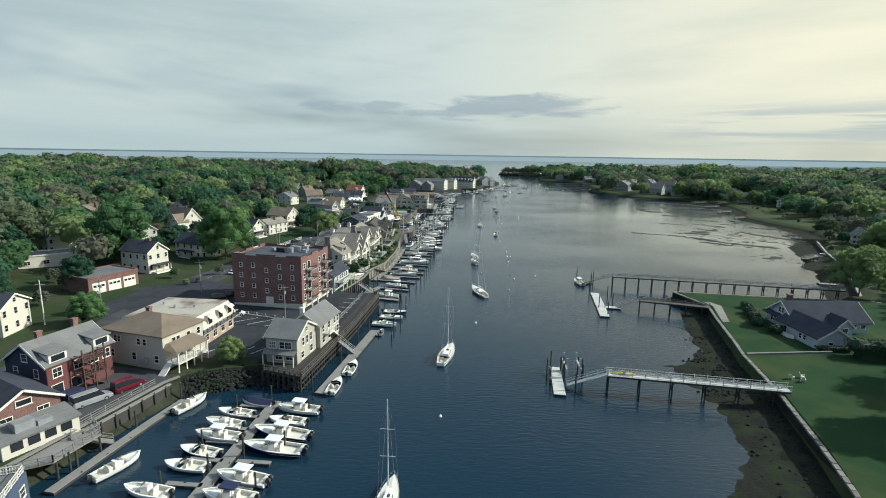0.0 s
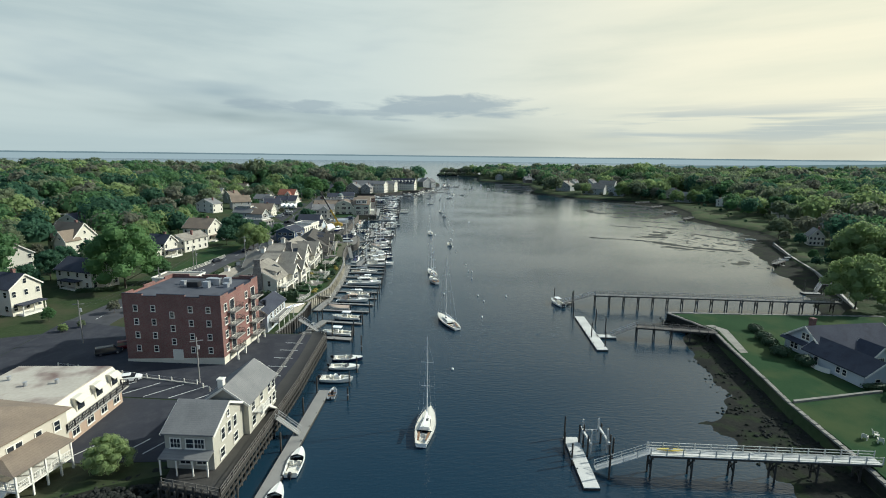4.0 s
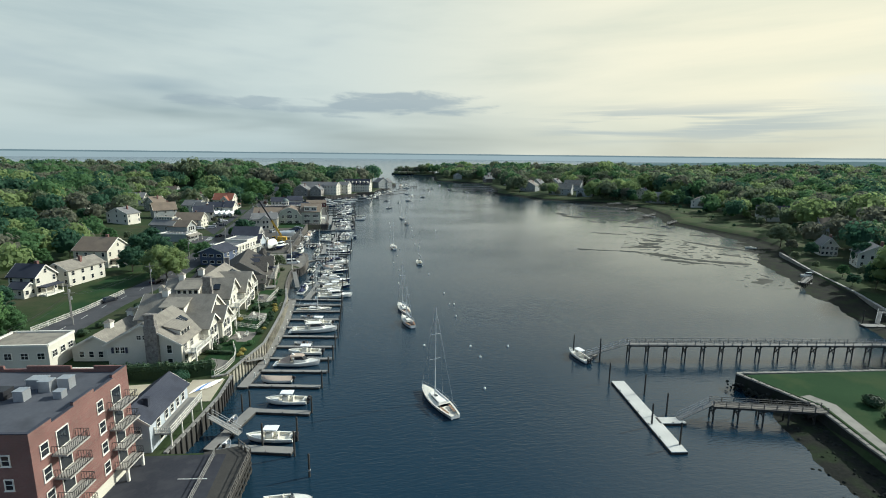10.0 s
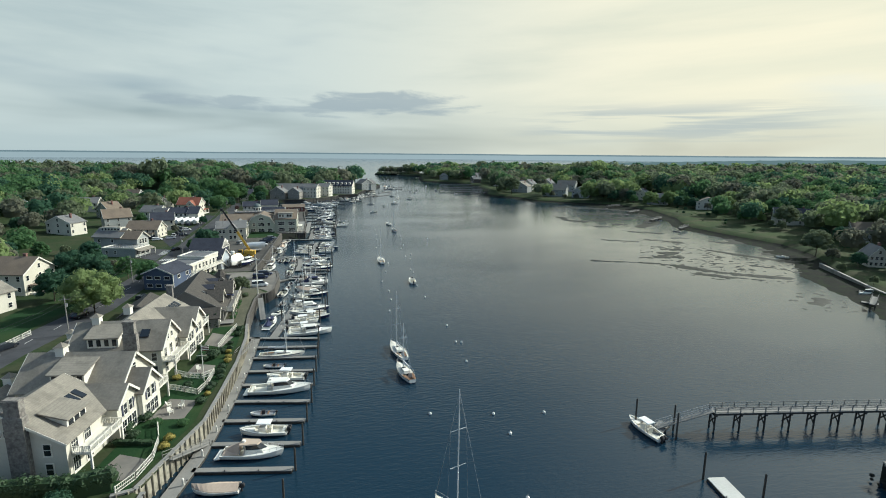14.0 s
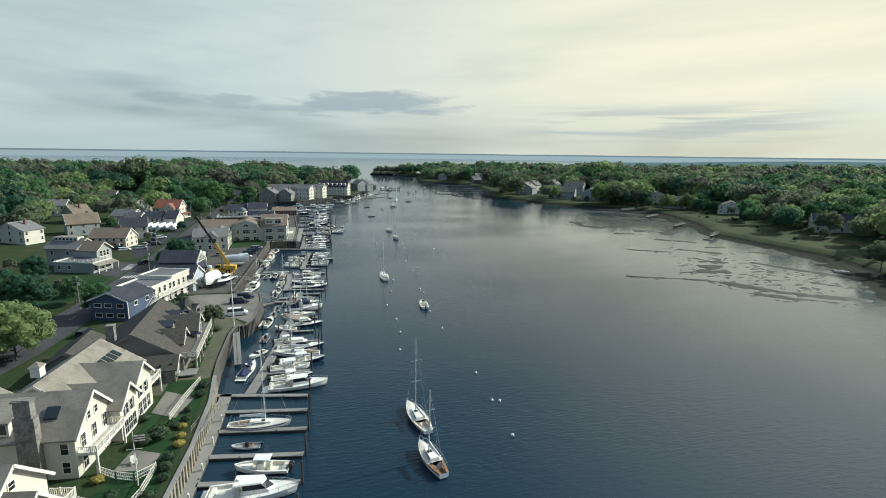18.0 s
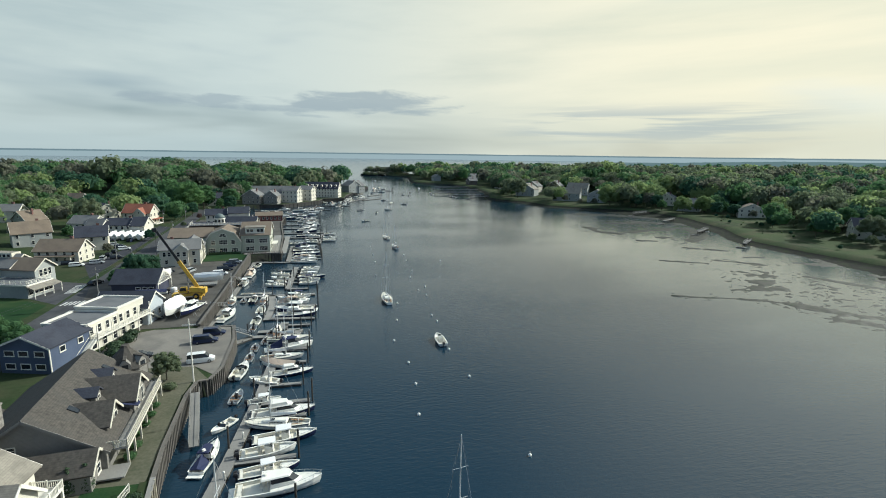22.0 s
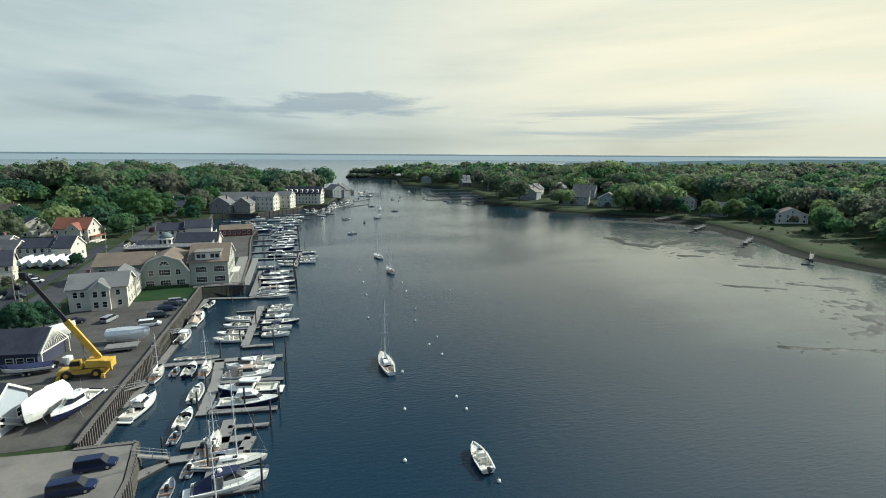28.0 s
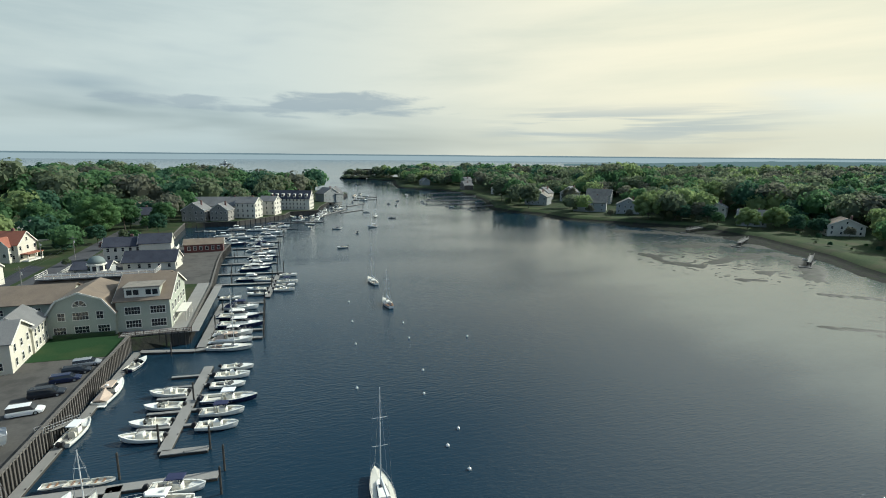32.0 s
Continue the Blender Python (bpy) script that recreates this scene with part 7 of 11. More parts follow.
dock("grey timber spine float in the outer harbour", [(9.6, 416.0), (13.4, 446.0)], 1.6, [(11.0, 428), (13, 447)], ph=4.2)
for a, b in (((44, 622), (70, 668)), ((62, 642), (82, 660)), ((74, 690), (92, 712)), ((88, 748), (112, 752)), ((96, 770), (118, 782))):
    dock("grey timber float below the waterside houses", [a, b], 1.8, [b], ph=4.0)


def gangway(label, a, za, b, zb, w=1.2, material=None):
    p = thing("gangway", label, "gangway", pose(a[0], a[1], 0), "gangways")
    q = (b[0] - a[0], b[1] - a[1])
    part("walkway", Mesh().bar((0, 0, za), (*q, zb), w, 0.12), material or TIMBER, p)
    r = Vector((q[0], q[1], 0)).normalized().cross(Vector((0, 0, 1))) * (w / 2)
    for sg in (-1, 1):
        m = Mesh()
        e = r * sg
        n = max(2, int(math.hypot(*q) / 1.8))
        for h in (0.55, 1.0):
            m.bar((e.x, e.y, za + h), (q[0] + e.x, q[1] + e.y, zb + h), 0.06, 0.06)
        for i in range(n + 1):
            s = i / n
            m.box(q[0] * s + e.x - 0.035, q[1] * s + e.y - 0.035, za + (zb - za) * s, q[0] * s + e.x + 0.035, q[1] * s + e.y + 0.035, za + (zb - za) * s + 1.0)
        part("handrail", m, material or METAL, p)


gangway("grey aluminium gangway down to the float", (-26.4, 155.0), 3.0, (-21.6, 153.0), 0.5)
gangway("grey timber gangway down to the float", (-22.6, 105.5), 3.0, (-19.0, 104.6), 0.5)
gangway("grey timber gangway below the brick house", (-53.6, 66.0), 3.0, (-49.6, 69.0), 0.5, 1.3, TIMBER)
gangway("long grey timber ramp along the pale bulkhead", (-24.6, 177.4), 3.0, (-21.2, 184.4), 0.6, 1.6, TIMBER)
gangway("long grey timber ramp to the marina float", (-19.9, 214.0), 3.0, (-18.9, 228.0), 0.6, 1.4, TIMBER)
gangway("grey gangway from the shingled house's bulkhead", (-19.4, 258.0), 3.0, (-17.6, 244.5), 0.6, 1.4, TIMBER)
gangway("grey gangway from the concrete pier", (-16.4, 289.0), 3.0, (-12.6, 291.0), 0.6)
gangway("grey aluminium gangway over the bulkhead", (-23.8, 311.0), 3.0, (-21.6, 318.2), 0.6)
gangway("grey aluminium gangway over the bulkhead", (-21.9, 340.0), 3.0, (-19.9, 348.0), 0.6)


def bulkhead(label, pts, top, sheet, rib, step, rail=None, name="bulkhead", inset=0.28, foot=-1.4):
    p = thing(name, label, "bulkhead", None)
    s = Mesh()
    for a, b in zip(pts, pts[1:]):
        s.bar((*a, (top + foot) / 2), (*b, (top + foot) / 2), 0.30, top - foot)
    part("sheeting", s, sheet, p)
    c = Mesh()
    for a, b in zip(pts, pts[1:]):
        c.bar((*a, top + 0.10), (*b, top + 0.10), 0.62, 0.22)
    part("cap", c, TIMBER if rail is None else rail, p)
    if rib:
        key = ("rib", round(top, 2), rib.name)
        if key not in _pile:
            _pile[key] = Mesh().tube((0, 0, foot), (0, 0, top + 0.25), 0.17, 0.15, 7).data("post", rib)
        for a, b in zip(pts, pts[1:]):
            ln = math.dist(a, b)
            n = max(1, round(ln / step))
            nx, ny = (b[1] - a[1]) / ln, -(b[0] - a[0]) / ln
            for i in range(n):
                t = (i + 0.5) / n
                part("post", _pile[key], None, p, m=pose(a[0] + (b[0] - a[0]) * t + nx * inset, a[1] + (b[1] - a[1]) * t + ny * inset, 0))
    return p


PALESHEET = mat("pale_concrete_sheet_piling", (0.24, 0.22, 0.17), (0.40, 0.37, 0.29), 0.9, 0.4, 2.0, 0.5, 0.03, stain=((0.06, 0.055, 0.045), 0.6, 0.7))
bulkhead("dark stone and timber seawall below the houses", [(-62, 40), (-54.2, 68.6), (-49.9, 83.7), (-48.4, 86.2)], 3.0, WEEDBANK, None, 2.0)
solid("weedy_bank", Mesh().loft([[(-61.9, 40, -1.2), (-58.6, 40, -1.2), (-59.4, 40, 0.1), (-61.9, 40, 2.3)], [(-54.1, 68.6, -1.2), (-51.2, 68.0, -1.2), (-51.9, 68.2, 0.1), (-54.1, 68.6, 2.3)], [(-49.8, 83.7, -1.2), (-46.6, 83.0, -1.2), (-47.4, 83.2, 0.2), (-49.8, 83.7, 2.4)], [(-48.3, 86.2, -1.2), (-45.6, 84.6, -1.2), (-46.2, 85.0, 0.3), (-48.3, 86.2, 2.5)]]), WEEDBANK, "dark weedy bank at the foot of the seawall", "bank", "structure")
bulkhead("low dark weedy seawall below the asphalt yard", [(-53.6, 65.8), (-52.6, 68.9), (-48.6, 83.4)], 2.85, DARKTIMBER, DARKTIMBER, 2.4)
bulkhead("timber seawall behind the inlet", [(-30.4, 145.4), (-28.2, 154), (-26.4, 162), (-25.7, 170.4)], 3.0, DARKTIMBER, DARKTIMBER, 1.5)
bulkhead("pale ribbed concrete bulkhead of the white houses", [(-29.4, 170.5), (-26.9, 171.1), (-21.6, 187), (-20.6, 198), (-19.7, 210), (-19.5, 224), (-20.4, 234)], 3.1, PALESHEET, PALESHEET, 1.25)
bulkhead("dark curved timber bulkhead with close posts", [(-20.4, 234), (-20.8, 241), (-20.7, 257), (-19.9, 262)], 3.1, DARKTIMBER, POSTTIMBER, 0.9, POSTTIMBER)
bulkhead("timber pier wall with tall dark posts", [(-19.8, 262.4), (-17.9, 262.7), (-16.3, 268), (-15.7, 283), (-16.7, 292.2), (-24.6, 292.9)], 3.0, DARKTIMBER, POSTTIMBER, 0.8, POSTTIMBER, inset=0.35)
bulkhead("long dark timber bulkhead with upright posts", [(-24.4, 293.4), (-24.1, 300), (-22.7, 320), (-21.3, 345), (-19.5, 380.6)], 3.6, DARKTIMBER, POSTTIMBER, 0.85, POSTTIMBER)
bulkhead("dark timber wharf wall round the hotel", [(-19.5, 381.2), (-7.7, 381.2), (-7.1, 425), (-8.4, 460), (-8.6, 478), (-6.7, 501.4)], 3.2, DARKTIMBER, DARKTIMBER, 1.3, POSTTIMBER)
bulkhead("dark timber wall at the back of the inlet", [(-6.9, 501.4), (-35.8, 503.4), (-37.8, 586)], 3.0, DARKTIMBER, None, 2.0, POSTTIMBER)
bulkhead("dark timber and stone shore wall at the harbour mouth", [(-37.8, 586.6), (-9, 587.4), (6.3, 602), (20.3, 616), (24.3, 634), (44.3, 640), (48.3, 664), (72.3, 755), (90.3, 803), (88, 830)], 2.9, DARKTIMBER, DARKTIMBER, 4.0, POSTTIMBER)

# timber wharf on piles
wh = thing("wharf", "grey timber wharf on dark piles with a plank railing", "wharf", None)
wm_ = Mesh()
wpts = [(-33.9, 89.8), (-25.9, 86.8), (-22.2, 110.3), (-21.0, 118.5), (-19.7, 131.0), (-18.4, 142.6), (-20.4, 145.2), (-25.0, 144.6), (-25.2, 131), (-27.4, 112), (-31.4, 96), (-34.4, 95.0)]
wm_.prism(wpts, 2.72, 3.02)
part("deck", wm_, DARKTIMBER, wh)
edge = wpts[:7]
for a, b in zip(edge, edge[1:]):
    n = max(1, round(math.dist(a, b) / 1.25))
    for i in range(n):
        for k in (0, 1):
            t = (i + 0.5 * k) / n
            x, y = a[0] + (b[0] - a[0]) * t, a[1] + (b[1] - a[1]) * t
            part("piling", pile_mesh(2.75 if k else 3.6, 0.17), None, wh, m=pose(x - 0.15 - k * 0.8, y, 0))
railing(wh, edge, 3.02, 1.05, POSTTIMBER, 0.0, "plank_railing", 1.8)
_br = Mesh()
for a, b in zip(edge, edge[1:]):
    for zz in (0.6, 1.7, 2.55):
        _br.bar((*a, zz), (*b, zz), 0.18, 0.22)
part("brace", _br, DARKTIMBER, wh)
railing(wh, [(-26.6, 111.5), (-24.6, 130), (-23.4, 143.4)], 3.02, 0.9, TIMBER, 0.0, "guard_rail", 2.4)


# piers on the east bank
def pier(label, a, b, z, w, bents, deckm, postm, rail=1.0, railm=None, name="pier"):
    p = thing(name, label, "pier", pose(a[0], a[1], 0, 0, 0, math.degrees(math.atan2(b[1] - a[1], b[0] - a[0]))))
    ln = math.dist(a, b)
    part("deck", Mesh().box(0, -w / 2, z - 0.10, ln, w / 2, z), deckm, p)
    part("stringer", Mesh().box(0, -w / 2 + 0.05, z - 0.42, ln, -w / 2 + 0.2, z - 0.10).box(0, w / 2 - 0.2, z - 0.42, ln, w / 2 - 0.05, z - 0.10), postm, p)
    for i in range(bents):
        x = ln * (i + 0.04) / (bents - 0.5) if bents > 1 else 0
        if x > ln:
            continue
        for sg in (-1, 1):
            part("piling", pile_mesh(round(z - 0.12, 2), 0.15, postm), None, p, m=pose(x, sg * (w / 2 - 0.2), 0))
        part("cross_brace", Mesh().bar((x, -w / 2, z - 0.5), (x, w / 2, 0.9), 0.12, 0.2).bar((x, w / 2, z - 0.5), (x, -w / 2, 0.9), 0.12, 0.2).box(x - 0.15, -w / 2 - 0.2, z - 0.55, x + 0.15, w / 2 + 0.2, z - 0.3), postm, p)
    railing(p, [(0, -w / 2 + 0.05), (ln, -w / 2 + 0.05)], z, rail, railm or deckm, 0, "railing", 2.2)
    railing(p, [(0, w / 2 - 0.05), (ln, w / 2 - 0.05)], z, rail, railm or deckm, 0, "railing", 2.2)
    return p


pier("long grey timber pier on dark bents", (60.0, 169.2), (130.0, 154.4), 3.5, 1.8, 17, TIMBER, DARKTIMBER)
pier("brown timber pier with a plank railing", (58.9, 141.9), (76.6, 135.8), 2.9, 2.0, 5, POSTTIMBER, DARKTIMBER, 0.9, POSTTIMBER)
pier("pale timber pier with railings over the mud", (32.0, 88.9), (63.0, 83.1), 3.6, 1.7, 6, FLOATDECK, DARKTIMBER, 1.0, FLOATDECK)
gangway("pale gangway down from the pier", (32.2, 88.9), 3.6, (24.8, 90.4), 0.5, 1.1, FLOATDECK)
gangway("grey gangway down from the long pier", (60.0, 169.2), 3.5, (51.0, 171.4), 0.5, 1.1)
gangway("grey gangway down from the brown pier", (58.9, 141.9), 2.9, (52.6, 142.3), 0.5, 1.0)
dock("pale plank float at the pier's end", [(24.4, 98.8), (22.6, 86.4)], 2.2, [(23.6, 99.3), (25.6, 96.5), (21.9, 95), (26.0, 88.4)], material=FLOATDECK, ph=3.8)
dock("long pale plank float", [(50.6, 158.0), (46.2, 133.6)], 2.6, [(49.0, 158.6), (53.0, 152.5), (47.0, 141.8), (47.6, 135.4)], material=FLOATDECK, ph=4.2)
dock("short pale plank float", [(48.8, 142.7), (53.4, 141.8)], 2.0, [(52.0, 144.6)], material=FLOATDECK, ph=4.2)
dock("small dark float with tall pilings", [(49.8, 170.0), (53.6, 172.6)], 1.8, [(48.9, 174), (52.4, 168.2), (53.8, 170.6)], ph=4.6)
dock("small dark float off the grassy bank", [(137.5, 175.5), (143.5, 174.0)], 2.4, [(140.2, 177.5), (142.0, 172.6)], ph=4.0)
pier("short timber pier from the grassy bank", (147.5, 178.5), (160.0, 174.5), 2.6, 1.6, 3, TIMBER, DARKTIMBER)
gangway("grey gangway to the small float", (147.5, 178.5), 2.6, (142.6, 175.4), 0.5, 1.0)
for a, b in (((236, 443), (252, 452)), ((222, 398), (238, 408)), ((214, 360), (226, 368)), ((245, 486), (262, 492)), ((170, 640), (192, 648)), ((160, 668), (196, 672)), ((150, 705), (205, 700)), ((166, 740), (216, 742)), ((176, 790), (222, 792)), ((168, 218), (158, 212))):
    pier("distant grey timber pier on posts", a, b, 2.2, 1.6, 4, TIMBER, DARKTIMBER)
    dock("distant grey float at a pier's end", [(a[0] - 3.5, a[1] + 1.5), (a[0] - 1, a[1] - 2.0)], 1.8, [], material=TIMBER)
k = thing("kayak", "yellow kayak lying on the pale pier", "kayak", pose(35.2, 88.6, 3.86, 0, 0, -11))
part("hull", Mesh().loft([[(-2.0 + i * 0.5, -0.33 * math.sin(0.2 + i * 0.34), 0.1), (-2.0 + i * 0.5, 0, -0.22 * math.sin(0.2 + i * 0.34)), (-2.0 + i * 0.5, 0.33 * math.sin(0.2 + i * 0.34), 0.1), (-2.0 + i * 0.5, 0, 0.24 * math.sin(0.2 + i * 0.34))] for i in range(9)]), mat("yellow_plastic", (0.55, 0.42, 0.03), (0.66, 0.52, 0.06), 0.4), k)
part("cockpit", Mesh().tube((0, 0, 0.2), (0, 0, 0.27), 0.3, 0.26, 8), BLACK, k)
lift = thing("boat_lift", "boat lift of pilings with pale guide posts beside the float", "boat lift", pose(27.0, 95.6, 0))
for sx in (-1.8, 1.8):
    for sy in (-1.6, 1.6):
        part("piling", pile_mesh(3.4), None, lift, m=pose(sx, sy, 0))
        part("guide_post", Mesh().bar((sx * 0.72, sy, 0.4), (sx * 0.72, sy, 4.4), 0.22, 0.22), FLOATDECK, lift, "pale guide post")
    part("cradle_beam", Mesh().bar((sx * 0.8, -2.0, 2.2), (sx * 0.8, 2.0, 2.8), 0.3, 0.35), FLOATDECK, lift)
part("cross_beam", Mesh().bar((-1.9, 1.6, 2.4), (1.9, 1.6, 2.4), 0.16, 0.22), METAL, lift)
# separate pilings standing in the water
for x, y, h in ((22.0, 92.2, 3.5), (28.5, 92.5, 3.8), (29.2, 95.5, 3.6), (68.0, 141.1, 1.6), (-12.0, 116.0, 2.6), (-10.2, 140.0, 3.6), (-10.8, 128.0, 3.4), (-12.0, 122.0, 3.0)):
    pp = thing("mooring_pile", "dark timber mooring pile standing in the water", "piling", pose(x, y, 0), "mooring piles")
    part("shaft", pile_mesh(h), None, pp)
    part("collar", Mesh().tube((0, 0, 1.0), (0, 0, 1.25), 0.2, 0.2, 8), METAL, pp)

# ---- boats ----
def hull_rings(L, B, free, draft=0.35, n=11, transom=0.86, flare=1.0, rake=0.10):
    """Stations from transom to bow: half beam, sheer and keel."""
    out = []
    for i in range(n):
        s = i / (n - 1)
        b = B / 2 * (transom + (1 - transom) * math.sin(min(1, s / 0.45) * 1.57)) if s < 0.45 else B / 2 * max(0.02, math.cos((s - 0.45) / 0.55 * 1.57) ** 0.72)
        z = free * (0.82 + 0.42 * s ** 2.2)
        k = -draft * (1 - s ** 3) + (0.55 * free * max(0, s - 0.75) / 0.25 * 1.0 if s > 0.75 else 0)
        x = -L / 2 + L * s
        out.append((x, b, z, k))
    return out


def hull_mesh(st, rake=0.5):
    m = Mesh()
    rings = []
    L = st[-1][0] - st[0][0]
    for x, b, z, k in st:
        f = max(0, (x - st[0][0]) / L - 0.7) / 0.3
        rings.append([(x, b, z), (x - rake * f * 0.3, b * 0.90, z * 0.45), (x - rake * f * 0.7, b * 0.66, min(z * 0.3, k * 0.25 + 0.02)), (x - rake * f, 0, k), (x - rake * f * 0.7, -b * 0.66, min(z * 0.3, k * 0.25 + 0.02)), (x - rake * f * 0.3, -b * 0.90, z * 0.45), (x, -b, z)])
    m.loft(rings, cap=False, closed=False)
    m.f.append(tuple(range(7)))
    return m


def deck_mesh(st, s0, s1, dz, inset, camber=0.0, ends=True):
    """A deck between two stations, dz under the sheer and inset from it, with a rim up to the gunwale."""
    m = Mesh()
    rings = [(x, max(0.01, b - inset), z) for x, b, z, k in st[s0:s1 + 1]]
    rows = [[(x, b + inset * 0.9, z + 0.01), (x, b, z + 0.02), (x, b, z + dz), (x, 0, z + dz + camber), (x, -b, z + dz), (x, -b, z + 0.02), (x, -b - inset * 0.9, z + 0.01)] for x, b, z in rings]
    m.loft(rows, cap=False, closed=False)
    return m


def outboard(p, x, y, z, s=1.0):
    m = Mesh()
    m.loft([[(x - 0.62 * s, y - 0.20 * s, z), (x - 0.05, y - 0.20 * s, z), (x - 0.05, y + 0.20 * s, z), (x - 0.62 * s, y + 0.20 * s, z)],
            [(x - 0.66 * s, y - 0.23 * s, z + 0.3 * s), (x, y - 0.23 * s, z + 0.3 * s), (x, y + 0.23 * s, z + 0.3 * s), (x - 0.66 * s, y + 0.23 * s, z + 0.3 * s)],
            [(x - 0.5 * s, y - 0.16 * s, z + 0.55 * s), (x - 0.12, y - 0.16 * s, z + 0.55 * s), (x - 0.12, y + 0.16 * s, z + 0.55 * s), (x - 0.5 * s, y + 0.16 * s, z + 0.55 * s)]])
    m.box(x - 0.35 * s, y - 0.09, z - 0.9 * s, x - 0.1, y + 0.09, z)
    part("outboard_motor", m, BLACK, p, "black outboard motor")


def rail_line(m, st, s0, s1, h, r=0.025):
    for sg in (-1, 1):
        pts = [(x, sg * max(0.03, b - 0.08), z) for x, b, z, k in st[s0:s1 + 1]]
        for a, b in zip(pts, pts[1:]):
            m.tube((a[0], a[1], a[2] + h), (b[0], b[1], b[2] + h), r, r, 4)
        for a in pts:
            m.tube(a, (a[0], a[1], a[2] + h), r, r, 4)


def console_boat(L, B, hullm, top, label, motors=1):
    p = thing("motor_boat", label, "boat", None, "moored powerboats")
    st = hull_rings(L, B, 0.95)
    part("hull", hull_mesh(st), hullm, p)
    part("gunwale", Mesh().loft([[(x, b + 0.04, z - 0.08), (x, b - 0.16, z + 0.03), (x, b + 0.05, z + 0.03)] for x, b, z, k in st]).loft([[(x, -b - 0.04, z - 0.08), (x, -b - 0.05, z + 0.03), (x, -b + 0.16, z + 0.03)] for x, b, z, k in st]), HULLWHITE, p)
    part("deck", deck_mesh(st, 0, 8, -0.52, 0.16), DECKCREAM, p)
    part("foredeck", deck_mesh(st, 7, 10, -0.22, 0.10, 0.05), HULLWHITE, p)
    w = B * 0.20
    part("console", Mesh().prism([(-0.5, -w), (0.55, -w), (0.75, -w * 0.6), (0.75, w * 0.6), (0.55, w), (-0.5, w)], 0.35, [1.55, 1.35, 1.2, 1.2, 1.35, 1.55]), HULLWHITE, p)
    part("windscreen", Mesh().loft([[(0.55, -w * 0.9, 1.35), (0.55, w * 0.9, 1.35), (0.60, w * 0.9, 1.35), (0.60, -w * 0.9, 1.35)], [(0.25, -w * 0.9, 1.85), (0.25, w * 0.9, 1.85), (0.30, w * 0.9, 1.85), (0.30, -w * 0.9, 1.85)]]), GLASS, p)
    part("leaning_seat", Mesh().box(-1.35, -w, 0.35, -0.85, w, 1.05).box(-1.42, -w, 1.05, -1.30, w, 1.4), DECKCREAM, p)
    part("stern_seat", Mesh().box(-L / 2 + 0.25, -B * 0.36, 0.3, -L / 2 + 0.75, B * 0.36, 0.78), DECKCREAM, p)
    part("bow_cushion", Mesh().loft([[(L * 0.18, -B * 0.3, 0.52), (L * 0.18, B * 0.3, 0.52), (L * 0.18, B * 0.3, 0.72), (L * 0.18, -B * 0.3, 0.72)], [(L * 0.36, -B * 0.12, 0.62), (L * 0.36, B * 0.12, 0.62), (L * 0.36, B * 0.12, 0.85), (L * 0.36, -B * 0.12, 0.85)]]), DECKCREAM, p)
    if top is not None:
        t = Mesh()
        for sx in (-0.9, 0.6):
            for sg in (-1, 1):
                t.tube((sx, sg * (w + 0.12), 0.4), (sx * 0.85, sg * (w + 0.05), 2.15), 0.035, 0.035, 5)
        part("top_frame", t, METAL, p)
        part("top", Mesh().loft([[(-1.35, -w - 0.35, 2.12), (1.0, -w - 0.25, 2.16), (1.0, w + 0.25, 2.16), (-1.35, w + 0.35, 2.12)], [(-1.3, -w - 0.28, 2.24), (0.95, -w - 0.2, 2.28), (0.95, w + 0.2, 2.28), (-1.3, w + 0.28, 2.24)]]), top, p)
    for i in range(motors):
        outboard(p, -L / 2 - 0.02, (i - (motors - 1) / 2) * 0.62, 0.75, 1.05)
    r = Mesh()
    rail_line(r, st, 6, 9, 0.22, 0.02)
    part("bow_rail", r, METAL, p)
    return p


